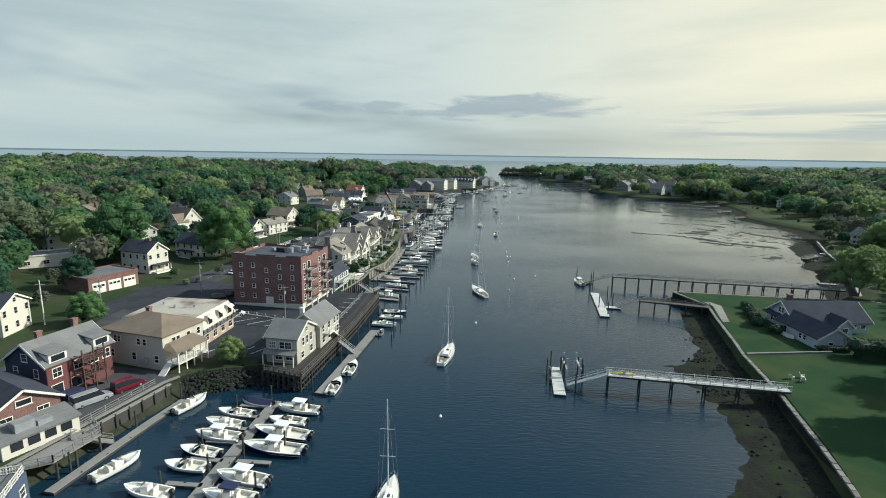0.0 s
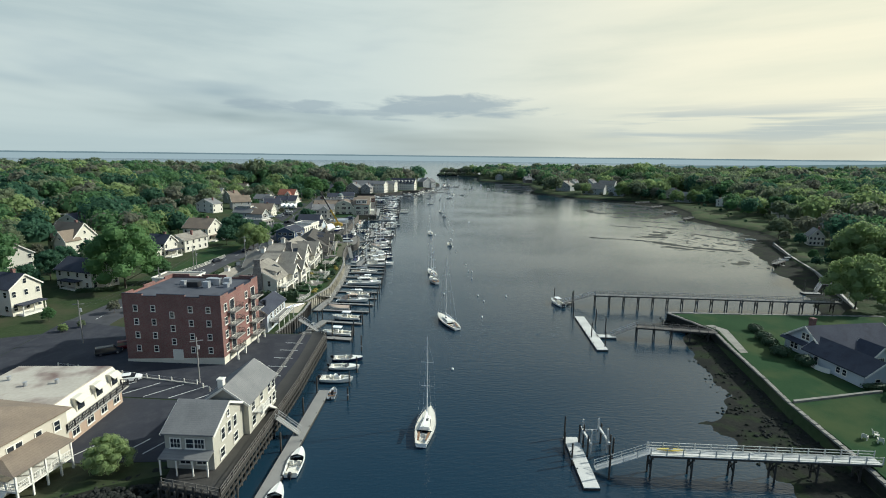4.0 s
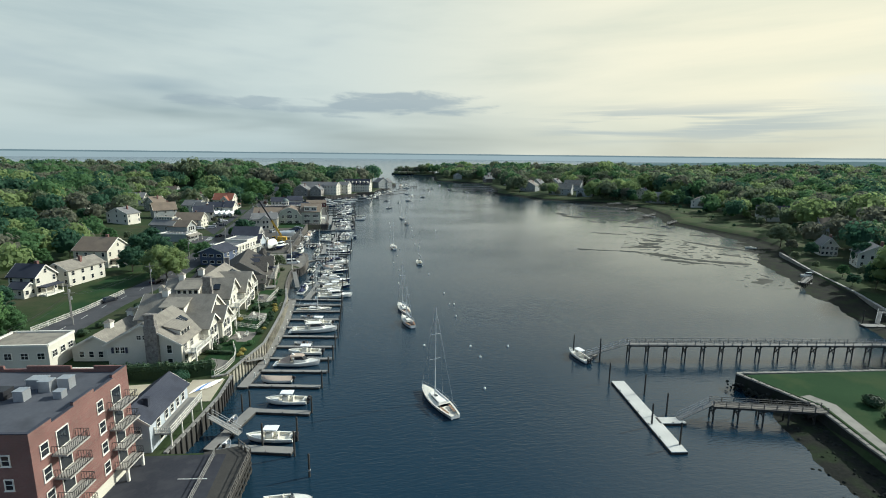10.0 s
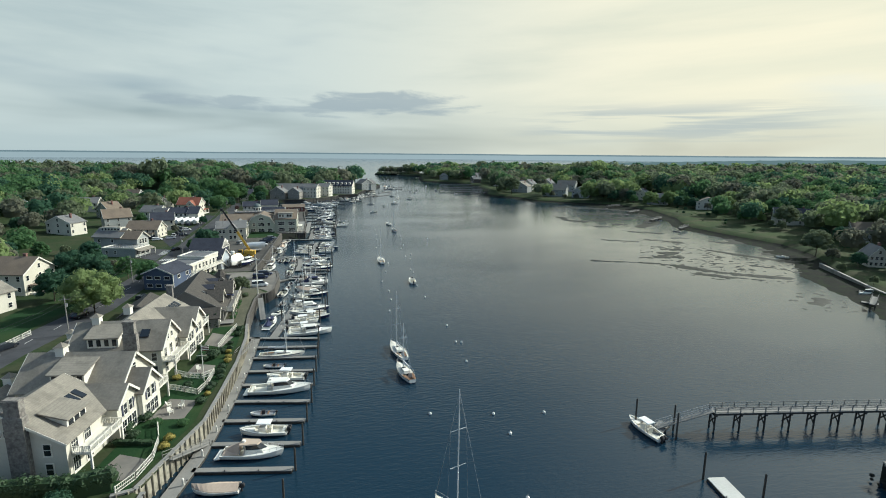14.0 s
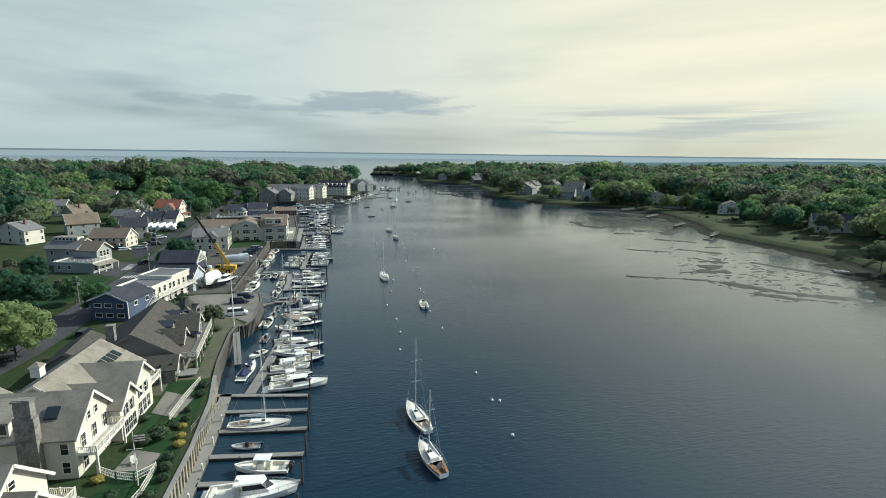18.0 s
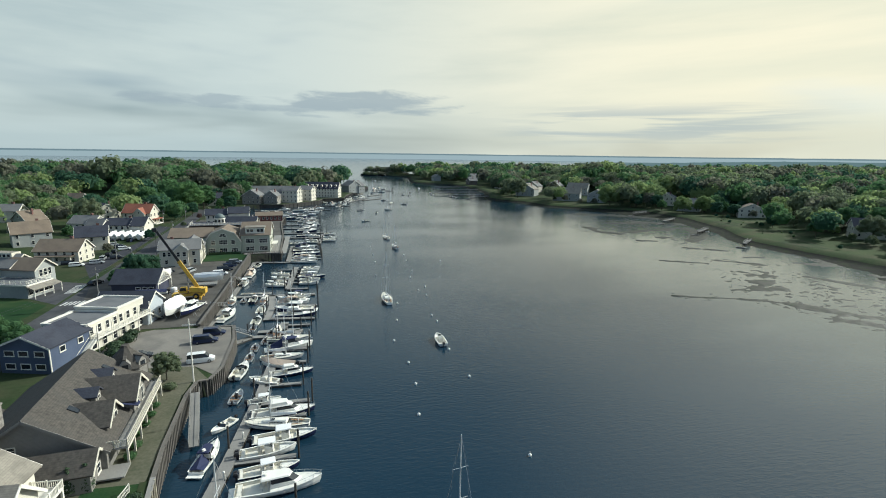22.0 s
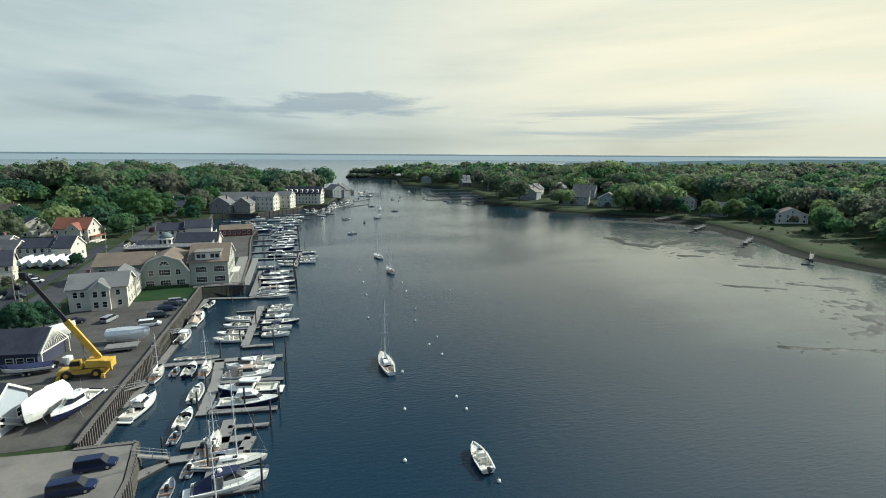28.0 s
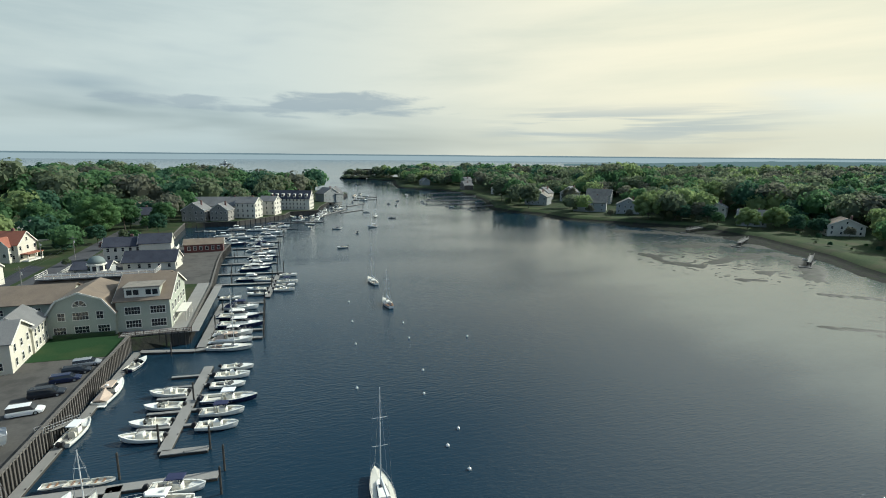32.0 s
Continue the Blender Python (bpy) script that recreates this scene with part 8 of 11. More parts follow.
def runabout(L, B, hullm, label, cover=None):
    p = thing("motor_boat", label, "boat", None, "moored powerboats")
    st = hull_rings(L, B, 0.80)
    part("hull", hull_mesh(st), hullm, p)
    part("gunwale", Mesh().loft([[(x, b + 0.04, z - 0.07), (x, b - 0.13, z + 0.03), (x, b + 0.05, z + 0.03)] for x, b, z, k in st]).loft([[(x, -b - 0.04, z - 0.07), (x, -b - 0.05, z + 0.03), (x, -b + 0.13, z + 0.03)] for x, b, z, k in st]), HULLWHITE, p)
    if cover is not None:
        part("cover", deck_mesh(st, 0, 10, 0.10, 0.03, 0.55), cover, p, "fitted boat cover")
    else:
        part("deck", deck_mesh(st, 0, 6, -0.45, 0.14), DECKCREAM, p)
        part("foredeck", deck_mesh(st, 6, 10, 0.0, 0.05, 0.10), HULLWHITE, p)
        part("windscreen", Mesh().loft([[(L * 0.10, -B * 0.42, 0.85), (L * 0.17, 0, 0.9), (L * 0.10, B * 0.42, 0.85), (L * 0.07, B * 0.42, 0.85), (L * 0.14, 0, 0.9), (L * 0.07, -B * 0.42, 0.85)], [(L * 0.04, -B * 0.38, 1.3), (L * 0.11, 0, 1.35), (L * 0.04, B * 0.38, 1.3), (L * 0.03, B * 0.38, 1.3), (L * 0.10, 0, 1.35), (L * 0.03, -B * 0.38, 1.3)]]), GLASS, p)
        for sg in (-1, 1):
            part("seat", Mesh().box(-0.55, sg * B * 0.24 - 0.26, 0.3, 0.0, sg * B * 0.24 + 0.26, 0.72).box(-0.66, sg * B * 0.24 - 0.26, 0.7, -0.52, sg * B * 0.24 + 0.26, 1.12), DECKCREAM, p)
        part("stern_bench", Mesh().box(-L / 2 + 0.2, -B * 0.36, 0.25, -L / 2 + 0.75, B * 0.36, 0.75), DECKCREAM, p)
    outboard(p, -L / 2 - 0.02, 0, 0.62, 1.0)
    return p


def cruiser(L, B, hullm, label, canvas=None, flybridge=False):
    p = thing("cabin_cruiser", label, "boat", None, "moored powerboats")
    f = 1.15 if L > 10.5 else 1.0
    st = hull_rings(L, B, f, 0.45)
    part("hull", hull_mesh(st), hullm, p)
    part("gunwale", Mesh().loft([[(x, b + 0.05, z - 0.10), (x, b - 0.14, z + 0.04), (x, b + 0.06, z + 0.04)] for x, b, z, k in st]).loft([[(x, -b - 0.05, z - 0.10), (x, -b - 0.06, z + 0.04), (x, -b + 0.14, z + 0.04)] for x, b, z, k in st]), HULLWHITE, p)
    part("cockpit", deck_mesh(st, 0, 4, -0.45, 0.18), DECKCREAM, p)
    part("foredeck", deck_mesh(st, 4, 10, 0.0, 0.06, 0.22), HULLWHITE, p)
    part("swim_platform", Mesh().box(-L / 2 - 0.85, -B * 0.42, 0.22, -L / 2 + 0.02, B * 0.42, 0.36), HULLWHITE, p)
    w, x0, x1, z = B * 0.36, -L * 0.10, L * 0.20, f
    part("cabin", Mesh().loft([[(x0, -w, z * 0.9), (x1, -w * 0.8, z), (x1 + L * 0.10, 0, z), (x1, w * 0.8, z), (x0, w, z * 0.9)], [(x0 + 0.1, -w * 0.9, z + 0.55), (x1 - 0.3, -w * 0.7, z + 0.5), (x1 + L * 0.05, 0, z + 0.45), (x1 - 0.3, w * 0.7, z + 0.5), (x0 + 0.1, w * 0.9, z + 0.55)]]), HULLWHITE, p)
    part("windscreen", Mesh().loft([[(x0 + 0.2, -w * 0.88, z + 0.55), (x1 - 0.4, -w * 0.66, z + 0.52), (x1 + L * 0.035, 0, z + 0.48), (x1 - 0.4, w * 0.66, z + 0.52), (x0 + 0.2, w * 0.88, z + 0.55)], [(x0 + 0.1, -w * 0.84, z + 1.25), (x1 - 1.2, -w * 0.62, z + 1.22), (x1 - 0.7, 0, z + 1.2), (x1 - 1.2, w * 0.62, z + 1.22), (x0 + 0.1, w * 0.84, z + 1.25)]]), GLASS, p)
    hx0, hx1 = -L * 0.20, x1 - 0.9
    part("hardtop" if canvas is None else "canvas_top", Mesh().loft([[(hx0, -w * 0.95, z + 1.25), (hx1, -w * 0.72, z + 1.28), (hx1 + 0.45, 0, z + 1.3), (hx1, w * 0.72, z + 1.28), (hx0, w * 0.95, z + 1.25)], [(hx0 + 0.1, -w * 0.85, z + 1.40), (hx1 - 0.1, -w * 0.64, z + 1.44), (hx1 + 0.3, 0, z + 1.48), (hx1 - 0.1, w * 0.64, z + 1.44), (hx0 + 0.1, w * 0.85, z + 1.40)]]), canvas or HULLWHITE, p)
    if canvas is not None:
        part("cockpit_cover", Mesh().loft([[(-L * 0.46, -B * 0.42, z * 0.85), (-L * 0.46, B * 0.42, z * 0.85), (-L * 0.46, 0, z + 0.1)], [(hx0, -w, z * 0.9), (hx0, w, z * 0.9), (hx0, 0, z + 1.35)]]), canvas, p, "canvas cockpit cover")
    else:
        part("cockpit_seat", Mesh().box(-L / 2 + 0.35, -B * 0.36, f * 0.4, -L / 2 + 0.95, B * 0.36, f * 0.78).box(-L * 0.22, w * 0.3, f * 0.4, -L * 0.16, w, f * 1.1), DECKCREAM, p)
    a = Mesh()
    for sg in (-1, 1):
        a.tube((hx0 + 0.2, sg * w * 0.95, z * 0.9), (hx0 + 0.1, sg * w * 0.85, z + 1.3), 0.05, 0.05, 5)
        a.tube((hx0 + 1.0, sg * w * 0.95, z * 0.9), (hx0 + 0.8, sg * w * 0.85, z + 1.3), 0.05, 0.05, 5)
    a.tube((hx0 + 0.4, 0, z + 1.42), (hx0 + 0.2, 0, z + 3.4), 0.02, 0.01, 4)
    part("arch", a, METAL, p)
    part("radar", Mesh().tube((hx0 + 0.6, 0, z + 1.42), (hx0 + 0.6, 0, z + 1.68), 0.3, 0.24, 10), HULLWHITE, p)
    r = Mesh()
    rail_line(r, st, 4, 10, 0.55, 0.022)
    part("bow_rail", r, METAL, p)
    if flybridge:
        part("flybridge", Mesh().loft([[(hx0 + 0.4, -w * 0.8, z + 1.42), (hx1 - 0.6, -w * 0.6, z + 1.44), (hx1 - 0.6, w * 0.6, z + 1.44), (hx0 + 0.4, w * 0.8, z + 1.42)], [(hx0 + 0.4, -w * 0.82, z + 2.05), (hx1 - 0.9, -w * 0.6, z + 2.1), (hx1 - 0.9, w * 0.6, z + 2.1), (hx0 + 0.4, w * 0.82, z + 2.05)]]), HULLWHITE, p)
    return p


def sail_boat(L, B, mast, hullm, label, deckm=None, name="sailing_boat"):
    p = thing(name, label, "sailing boat", None, "moored sailing boats")
    st = hull_rings(L, B, 0.95, 0.5, 13, 0.55)
    part("hull", hull_mesh(st, 1.0), hullm, p)
    part("boot_stripe", Mesh().loft([[(x, b * 0.985 + 0.012, z * 0.80), (x, b + 0.014, z * 0.92)] for x, b, z, k in st[:-1]], False, False).loft([[(x, -b - 0.014, z * 0.92), (x, -b * 0.985 - 0.012, z * 0.80)] for x, b, z, k in st[:-1]], False, False), CANVASNAVY, p)
    part("foredeck", deck_mesh(st, 4, 12, -0.02, 0.05, 0.08), deckm or DECKCREAM, p)
    part("cockpit", deck_mesh(st, 0, 4, -0.42, 0.34), TEAK if L < 7 else DECKCREAM, p, "open sunken cockpit")
    for sg in (-1, 1):
        part("cockpit_seat", Mesh().bar((-L * 0.40, sg * B * 0.20, 0.72), (-L * 0.20, sg * B * 0.25, 0.72), 0.34, 0.08), TEAK, p)
    w = B * 0.27
    part("coachroof", Mesh().loft([[(-L * 0.16, -w, 0.8), (L * 0.20, -w * 0.62, 0.9), (L * 0.25, 0, 0.95), (L * 0.20, w * 0.62, 0.9), (-L * 0.16, w, 0.8)], [(-L * 0.15, -w * 0.88, 1.28), (L * 0.17, -w * 0.5, 1.25), (L * 0.21, 0, 1.22), (L * 0.17, w * 0.5, 1.25), (-L * 0.15, w * 0.88, 1.28)]]), HULLWHITE, p)
    for sg in (-1, 1):
        part("portlight", Mesh().bar((-L * 0.10, sg * w * 0.93, 1.08), (L * 0.10, sg * w * 0.70, 1.10), 0.06, 0.16), GLASS, p)
    part("hatch", Mesh().box(L * 0.03, -0.28, 1.24, L * 0.09, 0.28, 1.34), GLASS, p)
    mx = L * 0.09
    part("mast", Mesh().tube((mx, 0, 1.2), (mx - 0.15, 0, mast), 0.10, 0.065, 8), ALU, p)
    sp = Mesh()
    for s in (0.46, 0.72):
        sp.tube((mx - 0.05, -B * 0.32, mast * s), (mx - 0.05, B * 0.32, mast * s), 0.04, 0.04, 4)
    part("spreader", sp, ALU, p)
    part("boom", Mesh().tube((mx, 0, 2.0), (mx - L * 0.40, 0, 2.15), 0.07, 0.06, 6), ALU, p)
    part("sail_cover", Mesh().loft([[(mx - 0.15, -0.13, 2.02), (mx - 0.15, 0.13, 2.02), (mx - 0.15, 0.05, 2.55), (mx - 0.15, -0.05, 2.55)], [(mx - L * 0.39, -0.09, 2.18), (mx - L * 0.39, 0.09, 2.18), (mx - L * 0.39, 0.04, 2.40), (mx - L * 0.39, -0.04, 2.40)]]), SHRINK, p, "furled sail under a pale cover")
    r = Mesh()
    r.tube((L * 0.49, 0, 1.25), (mx - 0.13, 0, mast * 0.97), 0.022, 0.022, 4)
    r.tube((-L * 0.49, 0, 0.95), (mx - 0.14, 0, mast * 0.99), 0.018, 0.018, 4)
    for sg in (-1, 1):
        r.tube((mx - 0.1, sg * B * 0.46, 1.0), (mx - 0.05, sg * B * 0.32, mast * 0.72), 0.016, 0.016, 4)
        r.tube((mx - 0.05, sg * B * 0.32, mast * 0.72), (mx - 0.12, 0, mast * 0.97), 0.016, 0.016, 4)
    part("rigging", r, METAL, p)
    q = Mesh()
    rail_line(q, st, 1, 12, 0.6, 0.016)
    part("lifeline", q, METAL, p)
    part("wheel", Mesh().loft([[(-L * 0.33 + k, 0.38 * math.cos(a * 0.5236), 0.95 + 0.38 * math.sin(a * 0.5236)) for a in range(12)] for k in (0, 0.05)]), METAL, p)
    return p


def dinghy(L, B, label, motor=True, up=False):
    p = thing("dinghy", label, "dinghy", None, "dinghies")
    st = hull_rings(L, B, 0.5, 0.18, 9)
    part("hull", hull_mesh(st, 0.3), HULLPAINT, p)
    part("floor", deck_mesh(st, 0, 7, -0.30, 0.12), CARSILVER if motor else DECKCREAM, p)
    for x in (-L * 0.22, L * 0.05):
        part("thwart", Mesh().box(x - 0.14, -B * 0.4, 0.28, x + 0.14, B * 0.4, 0.34), TEAK, p)
    if motor:
        outboard(p, -L / 2 - 0.02, 0, 0.42, 0.62)
        part("steering_console", Mesh().box(-L * 0.10, -0.22, 0.2, 0.1, 0.22, 0.95), BLACK, p)
    return p


KIND = {
    "b": lambda: runabout(6.4, 2.35, HULLPAINT, "white open runabout with windscreen and outboard"),
    "u": lambda: console_boat(6.6, 2.4, HULLPAINT, None, "white open fishing boat with a centre console"),
    "c": lambda: console_boat(7.6, 2.6, HULLPAINT, SHRINK, "white centre-console boat under a hard T-top", 2),
    "C": lambda: console_boat(9.6, 3.0, HULLNAVY, SHRINK, "navy-hulled centre-console boat with white T-top", 2),
    "k": lambda: cruiser(8.6, 2.9, HULLPAINT, "white cabin cruiser with a hardtop"),
    "K": lambda: cruiser(11.6, 3.6, HULLPAINT, "large white express cruiser with bow rail"),
    "Y": lambda: cruiser(13.0, 3.9, HULLNAVY, "dark-hulled motor yacht with white upperworks", None, True),
    "n": lambda: cruiser(8.4, 2.8, HULLPAINT, "white cruiser under navy canvas", CANVASNAVY),
    "N": lambda: runabout(6.6, 2.4, HULLNAVY, "navy-hulled open runabout with outboard"),
    "t": lambda: runabout(6.2, 2.3, HULLPAINT, "small boat under a tan fitted cover", CANVASTAN),
    "g": lambda: runabout(6.0, 2.3, HULLPAINT, "small boat under a dark fitted cover", CANVASNAVY),
    "s": lambda: sail_boat(10.2, 3.0, 14.5, HULLPAINT, "white sloop with a bare mast"),
    "S": lambda: sail_boat(13.0, 3.5, 18.5, HULLPAINT, "large white sloop with bare tall mast"),
    "z": lambda: sail_boat(6.8, 2.2, 9.0, HULLPAINT, "small white sailing boat with bare mast"),
    "d": lambda: dinghy(4.3, 1.75, "small white skiff with an outboard"),
    "i": lambda: dinghy(3.4, 1.45, "small white rowing dinghy with thwarts", False),
    "m": lambda: console_boat(7.2, 2.5, HULLPAINT, CANVASNAVY, "white centre-console boat under a navy canvas top", 1),
    "w": lambda: cruiser(11.0, 3.5, HULLNAVY, "navy-hulled express cruiser with white upperworks"),
    "v": lambda: cruiser(9.2, 3.0, HULLPAINT, "white cruiser under a tan canvas top", CANVASTAN),
}
_first = {}


OTHER = {"k": "v", "c": "m", "K": "w"}   # every third boat of these kinds differs


def boat(k, x, y, heading, z=0.0, scale=1.0):
    if k in OTHER and int(x * 7 + y * 3) % 3 == 0:
        k = OTHER[k]
    turn = {"E": -10, "W": 170, "N": 83, "NE": 64}.get(heading, heading)
    m = pose(x, y, z, 0, 0, turn + ((x * 7.7 + y * 3.1) % 1.0 - 0.5) * 6) @ Matrix.Diagonal((scale, scale, scale, 1))
    if k in _first:
        return copy_thing(_first[k], m)
    _first[k] = KIND[k]()
    _first[k].matrix_basis = m
    return _first[k]


# south marina
for k, x, y, h in [("c", -27.0, 57.0, "W"), ("u", -38.0, 57.8, "W"), ("c", -26.8, 60.8, "W"), ("u", -45.2, 63.0, "NE"), ("b", -35.8, 63.4, "W"), ("N", -35.5, 66.9, "W"), ("C", -24.9, 67.9, "W"),
                   ("c", -34.6, 71.0, "W"), ("C", -25.0, 72.1, "W"), ("u", -35.2, 74.6, "W"), ("b", -25.2, 75.8, "W"), ("b", -34.8, 78.2, "W"), ("c", -24.4, 79.6, "W"), ("g", -32.4, 81.8, "W"), ("u", -43.8, 81.0, "NE"),
                   ("b", -20.0, 88.6, "N"), ("b", -18.4, 96.9, "N"), ("d", -15.0, 118.5, "N")]:
    boat(k, x, y, h)
# slips along the wharf and the white houses
for k, x, y, h in [("u", -14.6, 124.1, "E"), ("b", -13.4, 130.0, "E"), ("N", -12.9, 134.6, "E"), ("d", -23.4, 149.8, "N"), ("c", -16.7, 150.9, "W"), ("d", -23.6, 157.5, "N"), ("c", -15.1, 163.1, "W"), ("t", -17.7, 172.6, "W"),
                   ("k", -13.7, 180.2, "E"), ("c", -12.7, 186.2, "W"), ("d", -13.4, 192.6, "W"), ("K", -10.8, 201.0, "E"), ("c", -10.1, 206.4, "W"), ("d", -12.9, 213.0, "W"), ("s", -11.3, 218.6, "E")]:
    boat(k, x, y, h)
# outer marina
for k, x, y, h, sc in [("K", -5.2, 231.9, -2, 0.95), ("C", -6.6, 236.0, 3, 0.85), ("c", -6.9, 240.5, 3, 1.05), ("C", -4.6, 243.9, 0, 1.0), ("s", -5.9, 248.2, 166, 1.02), ("Y", -5.0, 251.9, 0, 0.82), ("c", -8.2, 257.0, 2, 0.75), ("u", -8.6, 265.1, 155, 0.95), ("Y", -3.6, 268.0, 5, 0.80), ("t", -6.1, 272.6, 161, 1.2),
                       ("s", -5.5, 276.5, -8, 0.9), ("n", -3.6, 282.0, 5, 1.15), ("n", -15.3, 241.4, 75, 0.78), ("b", -14.2, 250.0, 232, 0.8), ("d", -13.1, 260.0, 81, 1.2), ("b", -13.4, 271.1, 78, 1.15), ("d", -12.2, 278.3, 81, 1.1), ("d", -11.5, 283.8, 87, 1.05), ("s", -4.0, 287.2, -6, 1.0), ("d", -9.4, 287.8, 80, 1.0), ("d", -8.4, 293.1, 80, 1.0)]:
    boat(k, x, y, h, 0.0, sc)
for k, x, y, h in [("d", -12.8, 297.4, "N"), ("z", -6.8, 292.6, "N"), ("b", -12.3, 302.6, "N"), ("Y", -2.4, 305.6, "E"), ("k", -20.0, 309.1, 72), ("K", -2.7, 310.4, "W"), ("u", -11.6, 311.6, "N"), ("k", -3.0, 317.0, "E"), ("k", -3.3, 321.2, "W"), ("z", -11.3, 322.0, "N"),
                   ("z", -20.2, 322.6, "N"), ("c", -1.2, 324.0, "E"), ("N", -14.4, 323.4, "N"), ("d", -17.2, 323.6, "N"), ("u", -8.6, 338.8, "W"), ("u", 2.3, 339.2, "E"), ("b", -8.3, 343.4, "W"), ("c", 2.7, 343.8, "E"), ("c", -18.6, 343.8, 78)]:
    boat(k, x, y, h)
for k, x, y, h in [("C", 3.5, 348.6, "E"), ("b", -7.3, 348.9, "W"), ("u", -7.3, 354.0, "W"), ("b", 2.8, 354.6, "E"), ("k", -17.4, 357.7, 78), ("u", 3.4, 358.8, "E"), ("b", 4.1, 362.8, "E"), ("N", -16.0, 370.6, 70), ("s", 1.8, 374.6, "E"), ("k", 2.0, 379.4, "E"), ("k", 2.2, 384.4, "E"),
                   ("K", 3.3, 390.6, "E"), ("K", 2.4, 397.6, "E"), ("n", 2.6, 406.0, "E"), ("b", -1.0, 417.8, "E"), ("b", 6.6, 420.3, "W"), ("u", 15.0, 423.1, "E"), ("b", 6.2, 426.6, "W"), ("b", 15.4, 428.8, "E"), ("c", 16.2, 433.2, "E"), ("u", 8.0, 438.6, "W")]:
    boat(k, x, y, h)
for k, x, y, h in [("Y", 4.6, 440.9, "E"), ("b", 16.8, 444.0, "E"), ("K", 5.1, 457.1, "E"), ("Y", 6.0, 463.8, "E"), ("k", 7.4, 474.4, "E"), ("K", 7.6, 479.4, "E"), ("k", 8.6, 491.1, "E"), ("k", 5.2, 497.4, "E"), ("n", 7.9, 509.0, "E"), ("k", 5.3, 515.4, "E"), ("b", 4.0, 530.9, "E"),
                   ("k", 9.7, 536.3, "E"), ("K", 11.7, 550.3, "E"), ("k", 17.4, 575.7, "E"), ("b", 15.2, 560.7, "E"), ("b", 27.8, 602.1, "E"), ("k", 45.9, 632.5, "N"), ("b", 53.1, 642.4, "N"), ("b", 59.7, 656.4, "N"), ("k", 67.0, 676.1, "N"), ("b", 83.7, 727.1, "N"), ("k", 97.7, 744.5, "E"), ("b", 102.7, 765.4, "E"), ("b", 108, 790, "E")]:
    boat(k, x, y, h)
for k, x, y, h in [("k", -22, 519, "E"), ("b", -14, 526, "E"), ("K", -6, 518, "E"), ("b", -24, 537, "W"), ("k", -13, 545, "E"), ("K", -4, 537, "E"), ("b", -22, 564, "W"), ("k", -8, 572, "E"), ("K", 4, 563, "E"), ("b", 14, 572, "E")]:
    boat(k, x, y, h)
for x, y in ((-11.0, 328.4), (-13.8, 328.8), (-16.6, 329.2)):
    boat("i", x, y, -5, 0.44)

# boats on moorings in the channel, bows up the harbour
for k, x, y, h, s in [("s", -6.5, 56.0, 84, 1.0), ("s", 1.5, 104.4, 78, 1.1), ("S", 12.5, 157.2, 106, 1.0), ("s", 14.5, 214.6, 96, 1.0), ("z", 13.8, 202.2, 104, 1.25), ("s", 24.3, 314.2, 92, 1.05), ("u", 30.4, 277.2, 88, 1.0),
                      ("z", 43.6, 397.5, 92, 1.2), ("s", 44.6, 426.0, 100, 0.95), ("b", 43.3, 495, 200, 0.9), ("b", 58, 540, 80, 0.8), ("z", 70.5, 560, 200, 1.0), ("s", 83, 612, 250, 0.9), ("d", 92, 600, 160, 1.2), ("d", 81, 640, 160, 1.2), ("d", 113, 703, 100, 1.3),
                      ("b", 128, 731, 100, 0.9), ("d", 117, 688, 60, 1.2), ("k", 155, 797, 95, 0.8), ("b", 151, 725, 95, 0.9), ("b", 33.8, 569.5, 80, 0.9), ("d", 49, 558, 20, 1.4), ("s", 96, 800, 80, 0.9), ("b", 130, 990, 80, 1.0)]:
    boat(k, x, y, h, 0.0, s)
for k, x, y, h, s in [("c", 49.0, 171.6, 100, 0.95), ("k", 176.5, 226.0, 170, 0.8), ("k", 206, 642, 170, 0.9), ("d", 236, 408, 150, 1.2), ("b", 196, 688, 150, 1.0), ("b", 160, 664, 120, 0.9), ("b", 146, 700, 120, 0.9), ("k", 41.5, 606, 76, 1.0), ("Y", 45.5, 622, 80, 0.9), ("b", 49.0, 640, 78, 1.1), ("k", 52.0, 660, 74, 1.0), ("b", 60.5, 682, 70, 1.1), ("u", 204, 282, 150, 0.8), ('b', 34.4, 582.3, 150, 1.1), ('k', 30.9, 612.9, 100, 1.0), ('b', 39.7, 627.4, 60, 1.0), ('k', 46.5, 640.3, 60, 1.0), ('b', 53.0, 650.4, 55, 0.9), ('d', 59.5, 661.2, 60, 1.1), ('b', 25.8, 624.1, 110, 1.1), ('c', 10.5, 575.7, 15, 1.1), ('d', 17.1, 559.5, 10, 1.2), ('k', 96.0, 788.3, 60, 1.1), ('b', 106.9, 817.4, 60, 1.2), ('k', 64.6, 673.2, 50, 1.0), ('b', 34.3, 618.5, 100, 0.9), ('k', 48.6, 632.3, 60, 0.9)]:
    boat(k, x, y, h, 0.0, s)

